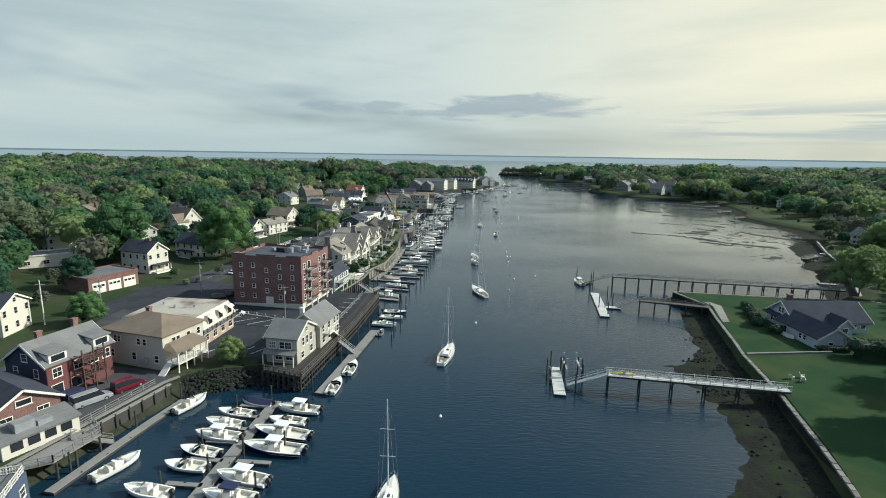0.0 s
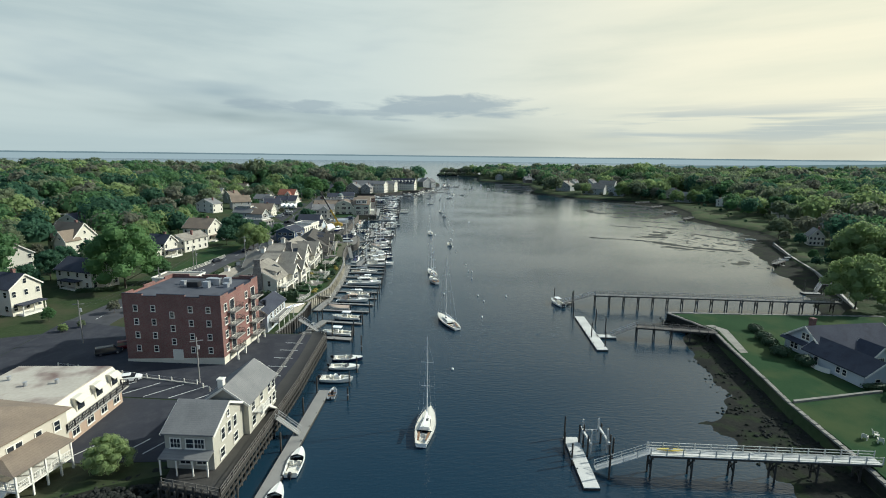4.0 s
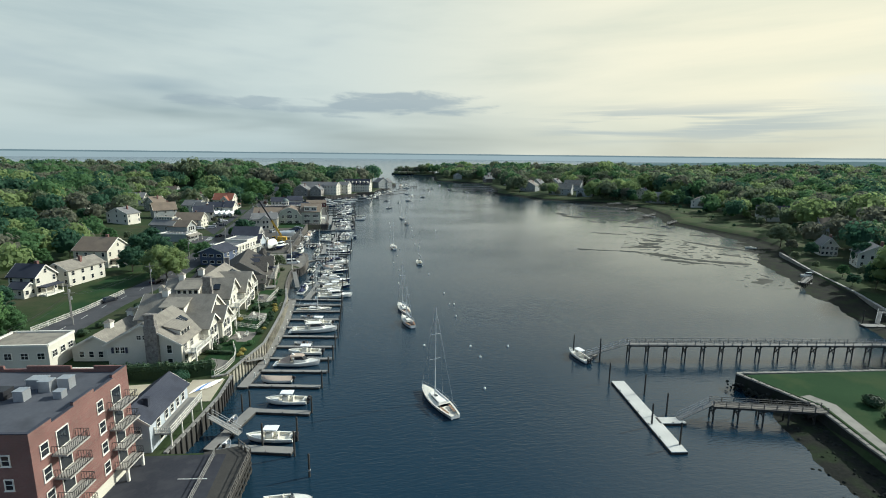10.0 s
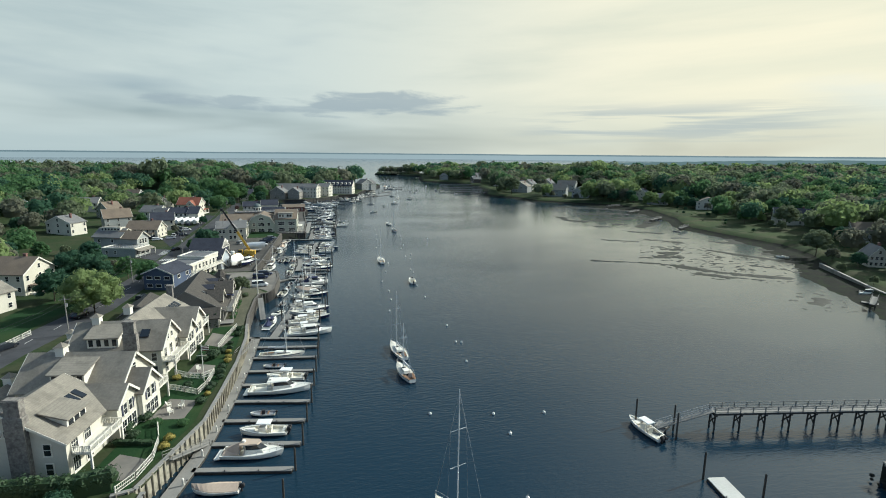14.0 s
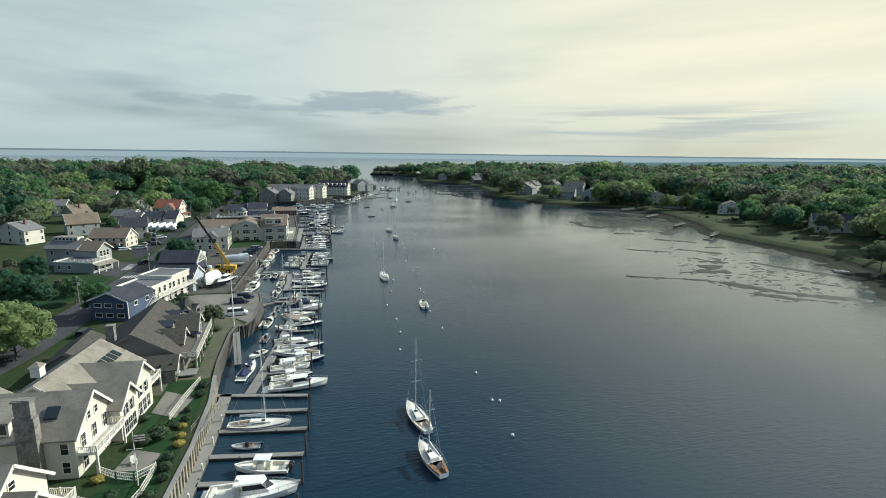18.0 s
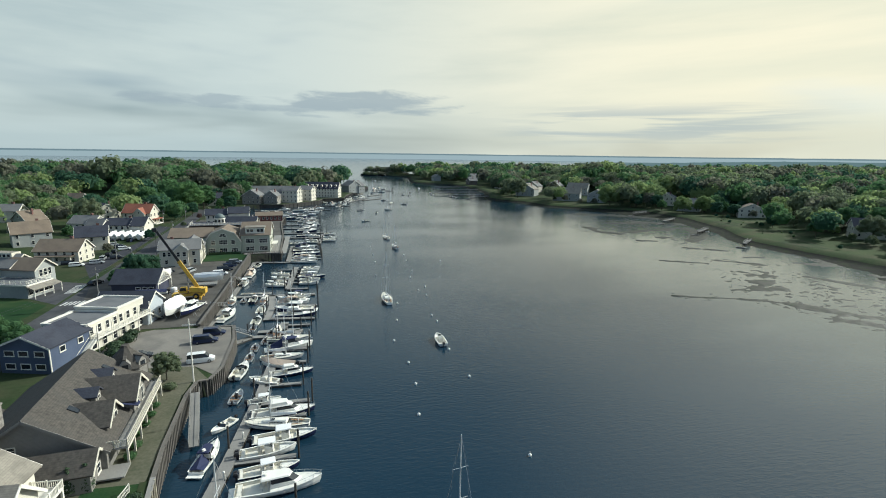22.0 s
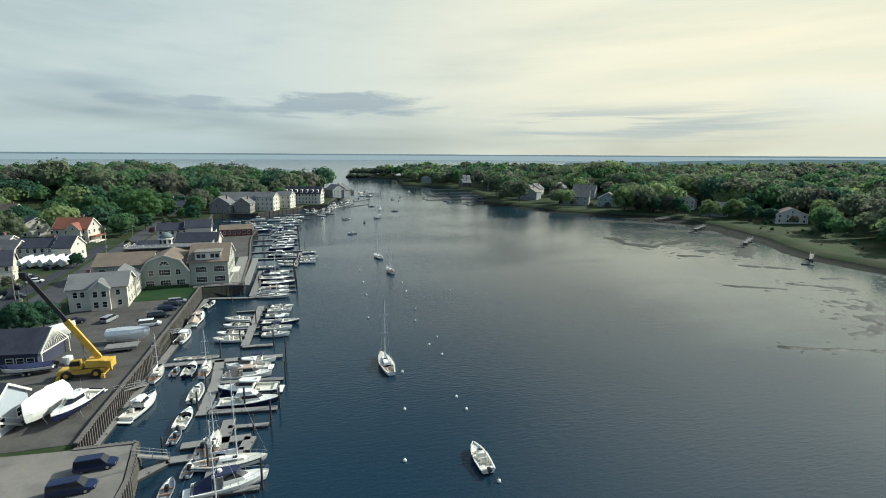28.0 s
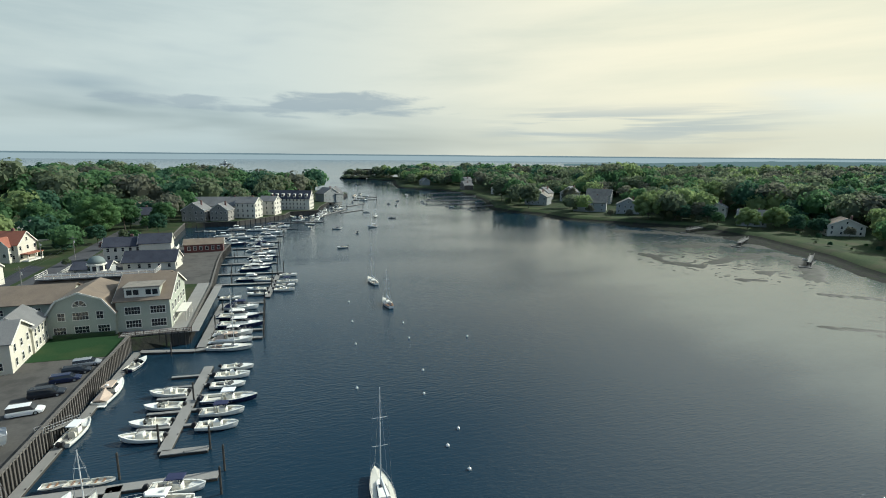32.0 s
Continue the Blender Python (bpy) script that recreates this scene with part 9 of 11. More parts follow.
# mooring buoys
_bu = Mesh()
_bu.loft([[(0.30 * math.sin(v) * math.cos(a * 0.7854), 0.30 * math.sin(v) * math.sin(a * 0.7854), 0.12 - 0.30 * math.cos(v)) for a in range(8)] for v in (0.3, 0.8, 1.3, 1.8, 2.3, 2.8)])
_bud, _bur = _bu.data("float", HULLWHITE, True), Mesh().tube((0, 0, 0.35), (0, 0, 0.62), 0.04, 0.04, 6).data("pick_up_ring", METAL)
for x, y in [(0.2, 78.5), (9.4, 127.3), (35.2, 181.2), (22.9, 161.0), (15.3, 185.7), (26.2, 182.9), (26.7, 176.3), (30.4, 229.7), (28.4, 205.9), (29.4, 217.7), (30.7, 217.2), (30.7, 257.4), (19.5, 257.0), (19.9, 280.5), (17.3, 245.6), (33.8, 291.7),
             (23.5, 295.0), (33.7, 296.5), (37.4, 316.2), (37.8, 340.2), (26.8, 310.0), (20.4, 267.2), (39.7, 326.8), (56.7, 365.8), (29.6, 369.1), (44.1, 380.5), (42.7, 369.1), (40.6, 350.2), (26.2, 346.3), (33.1, 404.1), (31.3, 385.5), (36.4, 322.7), (31.0, 272.0)]:
    pb = thing("mooring_buoy", "white round mooring buoy floating on the water", "buoy", pose(x, y, 0), "mooring buoys")
    part("float", _bud, None, pb)
    part("pick_up_ring", _bur, None, pb)

# ---- trees ----
def crown_mesh(rng_, lobes, per, leaf, flat=0.8):
    """Leaf clumps as small bent quads over overlapping lobes: uneven outline with gaps."""
    vs, fs = [], []
    for c, r in lobes:
        n = int(per * r * r)
        for _ in range(n):
            u = rng_.normal(size=3)
            u /= np.linalg.norm(u)
            if u[2] < -0.55:
                u[2] *= -0.5
            q = np.array(c) + u * r * (0.84 + 0.20 * rng_.random()) * np.array([1, 1, flat])
            nrm = u + rng_.normal(size=3) * 0.16
            nrm /= np.linalg.norm(nrm)
            a = np.cross(nrm, rng_.normal(size=3))
            a /= np.linalg.norm(a)
            b = np.cross(nrm, a)
            s = leaf * (0.55 + 0.8 * rng_.random())
            k = len(vs)
            vs += [tuple(q - a * s), tuple(q - b * s * 0.8 + nrm * s * 0.25), tuple(q + a * s), tuple(q + b * s * 0.8 + nrm * s * 0.25)]
            fs.append((k, k + 1, k + 2, k + 3))
    m = Mesh()
    m.v, m.f = vs, fs
    # dense inner twigs and leaves that close the lobes
    for c, r in lobes:
        ring = [[(c[0] + r * k * math.cos(a), c[1] + r * k * math.sin(a), c[2] + r * z * flat) for a in (0.2, 1.46, 2.71, 3.97, 5.23)] for k, z in ((0.5, -0.5), (0.78, 0.1), (0.3, 0.74))]
        m.loft(ring)
    return m


def tree_lobes(rng_, h, r, base, n):
    """Lobes set over a dome, the lower ones widest, with a full middle."""
    cz, rz = base + (h - base) * 0.42, (h - base) * 0.58
    lobes = [((0, 0, cz), r * 0.62), ((0, 0, cz + rz * 0.35), r * 0.5)]
    for i in range(n):
        uz = 0.97 - 1.45 * (i + 0.5) / n
        a, q = i * 2.39996 + 0.5 * rng_.random(), math.sqrt(max(0.0, 1 - uz * uz))
        k = 0.64 + 0.20 * rng_.random()
        lobes.append(((r * k * q * math.cos(a), r * k * q * math.sin(a), cz + rz * k * uz), r * (0.20 + 0.14 * rng_.random())))
    return lobes


def tree(kind, h, r, seed, leafy, m, leaf=0.42, per=26.0, base=None, n=30):
    rng_ = np.random.default_rng(seed)
    labels = {0: "broad leafy tree in fresh spring green", 1: "olive-green spring tree with a rounded crown", 2: "deep green tree with a full crown", 3: "tree just coming into brownish bud", 4: "yellow-green young tree in spring leaf", 5: "copper-leaved tree with a rounded crown", 6: "large bright green tree with a broad crown"}
    p = thing("tree", labels[kind], "tree", m)
    base = h * (0.02 if kind in (4, 6) else 0.10 if kind == 2 else 0.16) if base is None else base
    lobes = tree_lobes(rng_, h, r, base, n)
    tm = Mesh()
    tm.tube((0, 0, -0.5), (0.1, 0.05, base), 0.035 * h * 0.55, 0.028 * h * 0.5, 8)
    tm.tube((0.1, 0.05, base), (0.0, 0.1, h * 0.75), 0.028 * h * 0.5, 0.04, 7)
    for c, q in lobes[2::3]:
        tm.tube((0.05, 0.05, base * 0.9 + (c[2] - base) * 0.35), c, 0.10, 0.03, 5)
    part("trunk", tm, BARK, p)
    part("crown", crown_mesh(rng_, lobes, per, leaf), LEAF[kind], p)
    return p


TREES = []
for _i, (_k, _h, _r, _leaf, _per) in enumerate([(0, 15, 6.6, 0.31, 24), (1, 14, 6.2, 0.30, 24), (2, 16, 6.8, 0.32, 22), (3, 15, 6.4, 0.26, 17), (4, 11, 5.4, 0.25, 34), (0, 19, 8.6, 0.35, 17), (2, 12, 5.6, 0.29, 27), (1, 18, 8.2, 0.34, 17), (5, 13, 5.6, 0.27, 24), (3, 18, 7.8, 0.30, 13), (4, 16, 9.0, 0.32, 20), (6, 19, 9.2, 0.32, 20)]):
    TREES.append((_k, _h, _r, _leaf, _per))
_placed = {}
KIND_SIZE = (0.6, 0.42, 0.8, 0.55, 0.5, 0.9, 0.8, 1.1, 0.55, 0.95, 1.15, 1.0)


def put_tree(i, x, y, s=1.0, z=None):
    k, h, r, leaf, per = TREES[i]
    z = land_z(x, y) if z is None else z
    s *= KIND_SIZE[i]
    m = pose(x, y, z - 0.1, 0, 0, (x * 37 + y * 91) % 360) @ Matrix.Diagonal((s, s, s * (0.92 + 0.16 * ((x * 13.7 + y * 7.3) % 1.0)), 1))
    if i in _placed:
        other = copy_thing(_placed[i], m)
        other.matrix_basis = m
        return other
    _placed[i] = tree(k, h, r, 40 + i, True, Matrix.Identity(4), leaf, per)
    _placed[i].matrix_basis = m
    return _placed[i]


# single trees on the west bank
for i, x, y, s in [(10, -41.6, 93.2, 0.30), (11, -84.5, 191, 1.15), (0, -77.5, 198, 1.0), (3, -106.1, 127.1, 0.6), (11, -84.6, 113.6, 0.48), (0, -54.5, 280.0, 1.0), (10, -60, 252, 0.70), (1, -25.2, 264.6, 1.0), (2, -80, 290, 1.0), (1, -60, 470, 0.6), (0, -68, 505, 0.8), (2, -64, 520, 0.8), (0, -52, 560, 0.9), (5, -46, 575, 0.9), (2, -44, 545, 0.9), (1, -92, 412, 0.7), (0, -100, 432, 0.75), (6, -70, 498, 0.8), (6, -66, 426, 0.6), (3, -74, 396, 0.55),
                   (5, -116, 177, 1.35), (2, -124, 186, 1.1), (2, -107, 182, 0.8), (3, -111.6, 142.9, 0.62), (3, -119, 148.6, 0.66), (0, -90.5, 121.9, 0.62), (4, -80.1, 151.2, 0.42), (1, -77.5, 154, 0.36), (3, -75.5, 165, 0.5), (0, -88, 159.5, 0.42), (3, -95.5, 263, 0.7), (2, -150, 322, 1.2), (0, -138, 316, 1.1), (1, -102, 340, 0.8), (0, -106, 330, 0.85), (2, -112, 318, 0.9), (3, -73, 305, 0.6), (0, -53.2, 360, 0.55), (8, -57, 502, 0.55), (0, -75.8, 515, 0.95), (5, -76, 576, 1.2), (5, -64, 566, 1.15), (1, -56, 530, 0.9), (0, -48, 516, 0.8),
                   (2, -92, 222, 0.7), (1, -100, 232, 0.8), (8, -108, 214, 0.6), (2, -112, 226, 0.8), (6, -66, 262, 1.05), (6, -76, 268, 1.1), (2, -71, 284, 0.9), (0, -64.5, 292, 0.85), (4, -69, 300, 0.95), (2, -50, 343, 0.75), (0, -53, 337, 0.8), (2, -48, 349, 0.7), (1, -106, 262, 0.8), (0, -108, 276, 0.9), (2, -106, 292, 0.9), (0, -98, 300, 0.9), (1, -92, 312, 0.8), (2, -84, 316, 0.75), (11, -70.5, 547.3, 1.15), (0, -51.8, 579.3, 1.0), (4, -77.7, 523.4, 1.0), (2, -62.7, 572.0, 0.9), (5, -96.5, 550.4, 1.0)]:
    put_tree(i, x, y, s)
# single trees on the east bank
# trees at x 85-108, y 58-86 are unseen, added to shade the lawn
for i, x, y, s in [(10, 131.5, 151, 0.88), (4, 146, 150, 1.0), (2, 150, 128, 1.1), (2, 82.5, 71.0, 1.3), (2, 85, 58.0, 1.3), (7, 108, 86, 1.1), (5, 101, 72, 1.1), (5, 98, 59, 1.0), (1, 150, 160, 0.9), (2, 172, 198, 0.75), (1, 182, 206, 0.7), (6, 205, 250, 0.7), (1, 183, 229, 0.55), (0, 178, 214, 0.55), (2, 205, 228, 0.8), (1, 196, 250, 0.7), (6, 170, 204, 0.5), (3, 207, 262, 0.8), (7, 216, 276, 0.7), (10, 281, 476, 0.72), (10, 296, 471, 0.75), (2, 291, 454, 0.85), (2, 299, 446, 0.85), (6, 303, 452, 0.9), (1, 289, 394, 0.95), (4, 280, 364, 1.1), (10, 296, 411, 0.8), (7, 272, 340, 0.75), (2, 284, 332, 0.9), (1, 252, 300, 0.7), (2, 246, 288, 0.8), (0, 240, 278, 0.7), (6, 258, 306, 0.7), (3, 300, 432, 0.8), (7, 268, 520, 0.8), (1, 276, 508, 0.9), (10, 255.3, 530.7, 1.0), (1, 262.7, 525.6, 1.05), (3, 233.8, 567.3, 0.95), (3, 242.2, 534.2, 0.85), (2, 274.4, 522.3, 1.1), (0, 213.0, 637.3, 1.0), (3, 237.9, 548.4, 0.7), (9, 279.7, 512.0, 0.8), (1, 234.0, 586.7, 0.8)]:
    put_tree(i, x, y, s)

# bushes and young trees scattered over the meadow above the flats
_mr = random.Random(17)
for _ in range(20):
    y = _mr.uniform(276, 462)
    put_tree(_mr.choice((0, 1, 2, 6, 4)), lerp(RIGHT, y) + _mr.uniform(9, 33), y, _mr.uniform(0.14, 0.34))


def woods(rng_, n, inside, lo, hi, mix, near):
    made = 0
    pts = []
    tries = 0
    while made < n and tries < n * 40:
        tries += 1
        x, y = lo[0] + (hi[0] - lo[0]) * rng_.random(), lo[1] + (hi[1] - lo[1]) * rng_.random()
        if not inside(x, y):
            continue
        if any((x - a) ** 2 + (y - b) ** 2 < near * near for a, b in pts):
            continue
        pts.append((x, y))
        made += 1
    return pts

plots = [(o.matrix_basis.translation.x, o.matrix_basis.translation.y) for o in scene.objects if o.parent is None and o.get("category") in ("house", "building", "hotel", "shed")]
ROADS = [[(-79, 40), (-78, 118), (-78, 158), (-71, 200), (-68, 225), (-61.5, 255), (-59, 300), (-58, 330), (-59, 372), (-61, 474), (-62.5, 560)], [(-64, 333), (-110, 362), (-200, 406)]]
# open front gardens on the harbour side of each house
GLADES = [[(a, b), (a * 0.93 + 1.5, b - 25.0)] for a, b in plots if b > 170]
GLADES += [[(a - 3, b - 8), (a - 22, b - 50)] for a, b in plots if a > 200 and b > 420] + [[(a + 6, b - 8), (a - 10, b - 54)] for a, b in plots if a > 200 and b > 420]
_rg = random.Random(11)


def free(x, y, r):
    if 272 < y < 470 and 150 < x < lerp(RIGHT, y) + 34 + 8 * noise.noise((y * 0.05, 3, 1)):
        return False
    if -112 < x < -60 and 335 < y < 530 or x > 200 and y > 400:
        r = r + 6.0
    if any((x - a) ** 2 + (y - b) ** 2 < r * r for a, b in plots):
        return False
    if any(seg_d((x, y), l) < 6.5 for l in GLADES):
        return False
    return all(seg_d((x, y), l) > 6.5 for l in ROADS)


# woods near the water, tree by tree
WEST_MIX, EAST_MIX = [0, 0, 2, 5, 2, 6, 1, 7, 3, 0, 5, 4], [1, 7, 0, 9, 1, 4, 0, 7, 2, 10, 5, 6]
pts, tries = [], 0
while len(pts) < 166 and tries < 20000:
    tries += 1
    if len(pts) < 96:
        x, y = _rg.uniform(-215, -74), _rg.uniform(88, 560)
        ok = _rg.random() < (0.04 if x > -104 and 120 < y < 330 else 0.5 if x > -150 and y < 215 else 1.0 if x < -104 and 215 < y < 370 else 0.45 if x > -130 and 370 < y < 570 else 1.0)
    else:
        y = _rg.uniform(172, 700)
        x = lerp(RIGHT, y) + _rg.uniform(9, 95)
        ok = not (y < 262 and x < lerp(RIGHT, y) + 14) and not (330 < y < 480 and x < lerp(RIGHT, y) + 22 and _rg.random() < 0.8)
    if not ok or not free(x, y, 11.0):
        continue
    if any((x - a) ** 2 + (y - b) ** 2 < 46 for a, b, _ in pts):
        continue
    pts.append((x, y, x < 60))
for x, y, w in pts:
    put_tree(_rg.choice(WEST_MIX if w else EAST_MIX), x, y, _rg.uniform(0.78, 1.12) * (0.74 if w and x > -170 and 215 < y < 570 else 1.0))


def wood_mass(name, label, places, mats, quads, leaf, seed):
    """Distant woods: many crowns of loose leaf clumps in one mesh."""
    rg = np.random.default_rng(seed)
    n = len(places)
    P = np.array(places)
    core = 24
    V = np.zeros((n, quads + core, 4, 3))
    for i in range(n):
        x, y, z, h, r = P[i]
        k = 12
        uz = 1.0 - 1.25 * (np.arange(k) + 0.4) / k
        a = np.arange(k) * 2.39996 + rg.random() * 6.283 + 0.6 * rg.random(k)
        t = 0.55 + 0.22 * rg.random(k)
        d = r * t * np.sqrt(np.maximum(0, 1 - uz * uz))
        C = np.stack([d * np.cos(a), d * np.sin(a), h * (0.58 + 0.42 * t * uz)], 1)
        R = r * (0.34 + 0.16 * rg.random(k))
        w = rg.choice(k, quads, p=R ** 2 / (R ** 2).sum())
        u = rg.normal(size=(quads, 3))
        u /= np.linalg.norm(u, axis=1)[:, None]
        u[:, 2] = np.where(u[:, 2] < -0.35, -u[:, 2] * 0.6, u[:, 2])
        q = C[w] + u * (R[w] * (0.86 + 0.18 * rg.random(quads)))[:, None] * np.array([1, 1, 0.85]) + np.array([x, y, z])
        nr = u + rg.normal(size=(quads, 3)) * 0.14
        nr /= np.linalg.norm(nr, axis=1)[:, None]
        e = np.cross(nr, rg.normal(size=(quads, 3)))
        e /= np.linalg.norm(e, axis=1)[:, None]
        b = np.cross(nr, e)
        s = (leaf * r / 6.0 * (0.6 + 0.8 * rg.random(quads)))[:, None]
        az = np.arange(8) * 0.7854 + rg.random()
        rr = r * (0.62 + 0.14 * rg.random((4, 8))) * np.array([0.80, 0.95, 0.66, 0.12])[:, None]
        zz = h * (np.array([0.36, 0.56, 0.76, 0.86])[:, None] + 0.04 * rg.random((4, 8)))
        G = np.stack([rr * np.cos(az), rr * np.sin(az), zz], 2) + np.array([x, y, z])
        K = np.stack([G[:-1], np.roll(G[:-1], -1, 1), np.roll(G[1:], -1, 1), G[1:]], 2).reshape(24, 4, 3)
        V[i, quads:] = K
        V[i, :quads, 0], V[i, :quads, 1], V[i, :quads, 2], V[i, :quads, 3] = q - e * s, q - b * s * 0.8 + nr * s * 0.2, q + e * s, q + b * s * 0.8 + nr * s * 0.2
    flatv = V.reshape(-1, 3)
    me = bpy.data.meshes.new(name)
    nq = n * (quads + core)
    me.vertices.add(nq * 4)
    me.vertices.foreach_set("co", flatv.ravel())
    me.loops.add(nq * 4)
    me.loops.foreach_set("vertex_index", np.arange(nq * 4, dtype=np.int32))
    me.polygons.add(nq)
    me.polygons.foreach_set("loop_start", np.arange(0, nq * 4, 4, dtype=np.int32))
    for m in mats:
        me.materials.append(m)
    me.polygons.foreach_set("material_index", np.repeat(rg.integers(0, len(mats), n), quads + core).astype(np.int32))
    me.update(calc_edges=True)
    return tagged(new(name, me), label, "woodland", "", "stuff")


def scatter(rg, lo, hi, cell, ok):
    out = []
    nx, ny = int((hi[0] - lo[0]) / cell), int((hi[1] - lo[1]) / cell)
    for i in range(nx):
        for j in range(ny):
            x, y = lo[0] + (i + rg.random()) * cell, lo[1] + (j + rg.random()) * cell
            if ok(x, y):
                h = rg.uniform(12.5, 20.0) * (1.0 + 0.48 * noise.noise((x * 0.016, y * 0.016, 2.0))) * (1.28 if y > 640 and -150 < x < 100 else 1.15 if y > 640 and 100 < x < 470 else 0.94 if x > 470 else 0.78 if -165 < x < -40 and y < 570 else 1.0)
                out.append((x, y, land_z(x, y) - 0.5, h, h * rg.uniform(0.42, 0.54)))
    return out


_near = [(a, b) for a, b, _ in pts]


def apart_from(x, y):
    return all((x - a) ** 2 + (y - b) ** 2 > 30 for a, b in _near)


_rs = random.Random(5)
west1 = scatter(_rs, (-330, 70), (-30, 640), 11.0, lambda x, y: (x < -104 or y > 500 or (x < -68 and 395 < y)) and x < lerp(LEFT, y) - 26 and free(x, y, 11.0) and apart_from(x, y) and (x < -165 or _rs.random() < (0.95 if x < -108 and 200 < y < 370 else 0.6 if 215 < y < 570 else 0.55)))
west2 = scatter(_rs, (-1000, 150), (-330, 960), 17.0, lambda x, y: x > -1.02 * y - 130)
west3 = scatter(_rs, (-330, 640), (70, 985), 13.0, lambda x, y: x < lerp(LEFT, y) - 26 and free(x, y, 13))
wood_mass("woodland_west", "dense mixed spring woodland behind the houses", west1, [LEAF[0], LEAF[2], LEAF[0], LEAF[1], LEAF[2], LEAF[3], LEAF[4]], 330, 0.65, 1)
wood_mass("woodland_west_far", "distant green and brown spring woodland", west2, [LEAF[0], LEAF[1], LEAF[2], LEAF[3], LEAF[1], LEAF[4]], 120, 1.05, 2)
wood_mass("woodland_point", "budding olive and green woodland on the west point", west3, [LEAF[0], LEAF[1], LEAF[3], LEAF[1], LEAF[0], LEAF[2]], 260, 0.72, 6)
east1 = scatter(_rs, (120, 120), (470, 760), 11.8, lambda x, y: x > lerp(RIGHT, y) + (34 if 320 < y < 490 else 13) and x > 150 and (y > 250 or x > lerp(RIGHT, y) + 30) and free(x, y, 10) and apart_from(x, y))
east2 = scatter(_rs, (470, 150), (1500, 1250), 19.0, lambda x, y: x < 1.12 * y + 300) + scatter(_rs, (160, 760), (470, 1235), 13.5, lambda x, y: lerp(RIGHT, y) + 12 < x and free(x, y, 12))
wood_mass("woodland_east", "budding olive woodland along the east bank", east1, [LEAF[1], LEAF[0], LEAF[4], LEAF[1], LEAF[0], LEAF[1], LEAF[3], LEAF[2], LEAF[4]], 320, 0.65, 3)
wood_mass("woodland_east_far", "distant olive and brown spring woodland", east2, [LEAF[1], LEAF[0], LEAF[2], LEAF[4], LEAF[1], LEAF[3]], 100, 1.15, 4)

# ---- gardens, walls and rocks ----
def rock_field(name, label, spots, rmin, rmax, seed, material=None, kind="stuff"):
    rg = random.Random(seed)
    m = Mesh()
    for x, y, z in spots:
        r = rg.uniform(rmin, rmax)
        rings = []
        for lat in (-0.9, -0.2, 0.55, 0.95):
            c = math.sqrt(max(0.02, 1 - lat * lat))
            rings.append([(x + r * c * math.cos(a * 1.0472 + lat) * rg.uniform(0.75, 1.2), y + r * c * math.sin(a * 1.0472 + lat) * rg.uniform(0.75, 1.2), z + r * lat * 0.75) for a in range(6)])
        m.loft(rings)
    return solid(name, m, material or ROCK, label, "rocks", kind)


_rk = random.Random(3)
spots = []
for i in range(620):
    t = _rk.random()
    x = -48.5 + 15.5 * t
    y0 = 86.2 + 6.0 * min(1, t * 1.15)
    d = _rk.random()
    spots.append((x + _rk.uniform(-0.4, 0.4), y0 - 3.2 * (1 - d) + 1.6 * d, -0.1 + 3.0 * d))
for i in range(46):
    t = _rk.random()
    d = _rk.random()
    spots.append((-53.6 + 5.6 * t + 1.6 * (1 - d), 68 + 18 * t, -0.2 + 0.7 * d))
rock_field("riprap", "dark piled rocks along the inlet", spots, 0.20, 0.52, 8)
spots = []
for i in range(150):
    t = _rk.random()
    spots.append((76.4 - 3.4 * t - _rk.random() * 1.8, 136.5 + 15.5 * t + _rk.uniform(-0.8, 0.8), _rk.uniform(-0.1, 1.5)))
for i in range(320):
    y = _rk.uniform(48, 136)
    xr = lerp(RIGHT, y)
    k = _rk.random() ** 2.0
    spots.append((xr - 1.0 - 9 * k, y, bed_z(xr - 1.0 - 9 * k, y) + 0.02))
for cx, cy in ((57, 96), (54, 88.5), (58, 104), (66, 118), (62.5, 99), (60, 92)):
    for i in range(26):
        x, y = cx + _rk.gauss(0, 2.6), cy + _rk.gauss(0, 0.8)
        spots.append((x, y, bed_z(x, y) + 0.05))
rock_field("shore_rocks", "dark weedy rocks on the mud below the seawall", spots, 0.12, 0.38, 9)

# stone seawall of the east lawn, stone by stone
sw = thing("seawall", "low seawall of pale coping stones round the lawn", "wall", None)
line = [(47.2, 42.0), (53.2, 56.6), (56.6, 66.7), (61.7, 83.9), (65.6, 101.2), (68.2, 109.1), (73.2, 126.0), (77.0, 137.6), (73.6, 151.9)]
body = Mesh()
for a, b in zip(line, line[1:]):
    body.bar((*a, 1.0), (*b, 1.0), 0.55, 3.3)
back = [(73.6, 151.9), (96, 148.2), (119.6, 144.8), (132, 143)]
for a, b in zip(back, back[1:]):
    body.bar((*a, 1.0), (*b, 1.0), 0.55, 3.3)
part("wall_body", body, ROCK, sw)
_cs = [Mesh().loft([[(-0.68 + o, -0.36, 0.0), (0.68, -0.40, 0.0), (0.70, 0.38, 0.0), (-0.70, 0.36, 0.0)], [(-0.66, -0.33, 0.26), (0.66, -0.36, 0.30), (0.64, 0.35, 0.27), (-0.66, 0.33, 0.29)]]).data("coping_stone", WALLSTONE) for o in (0.0, 0.06, -0.05)]
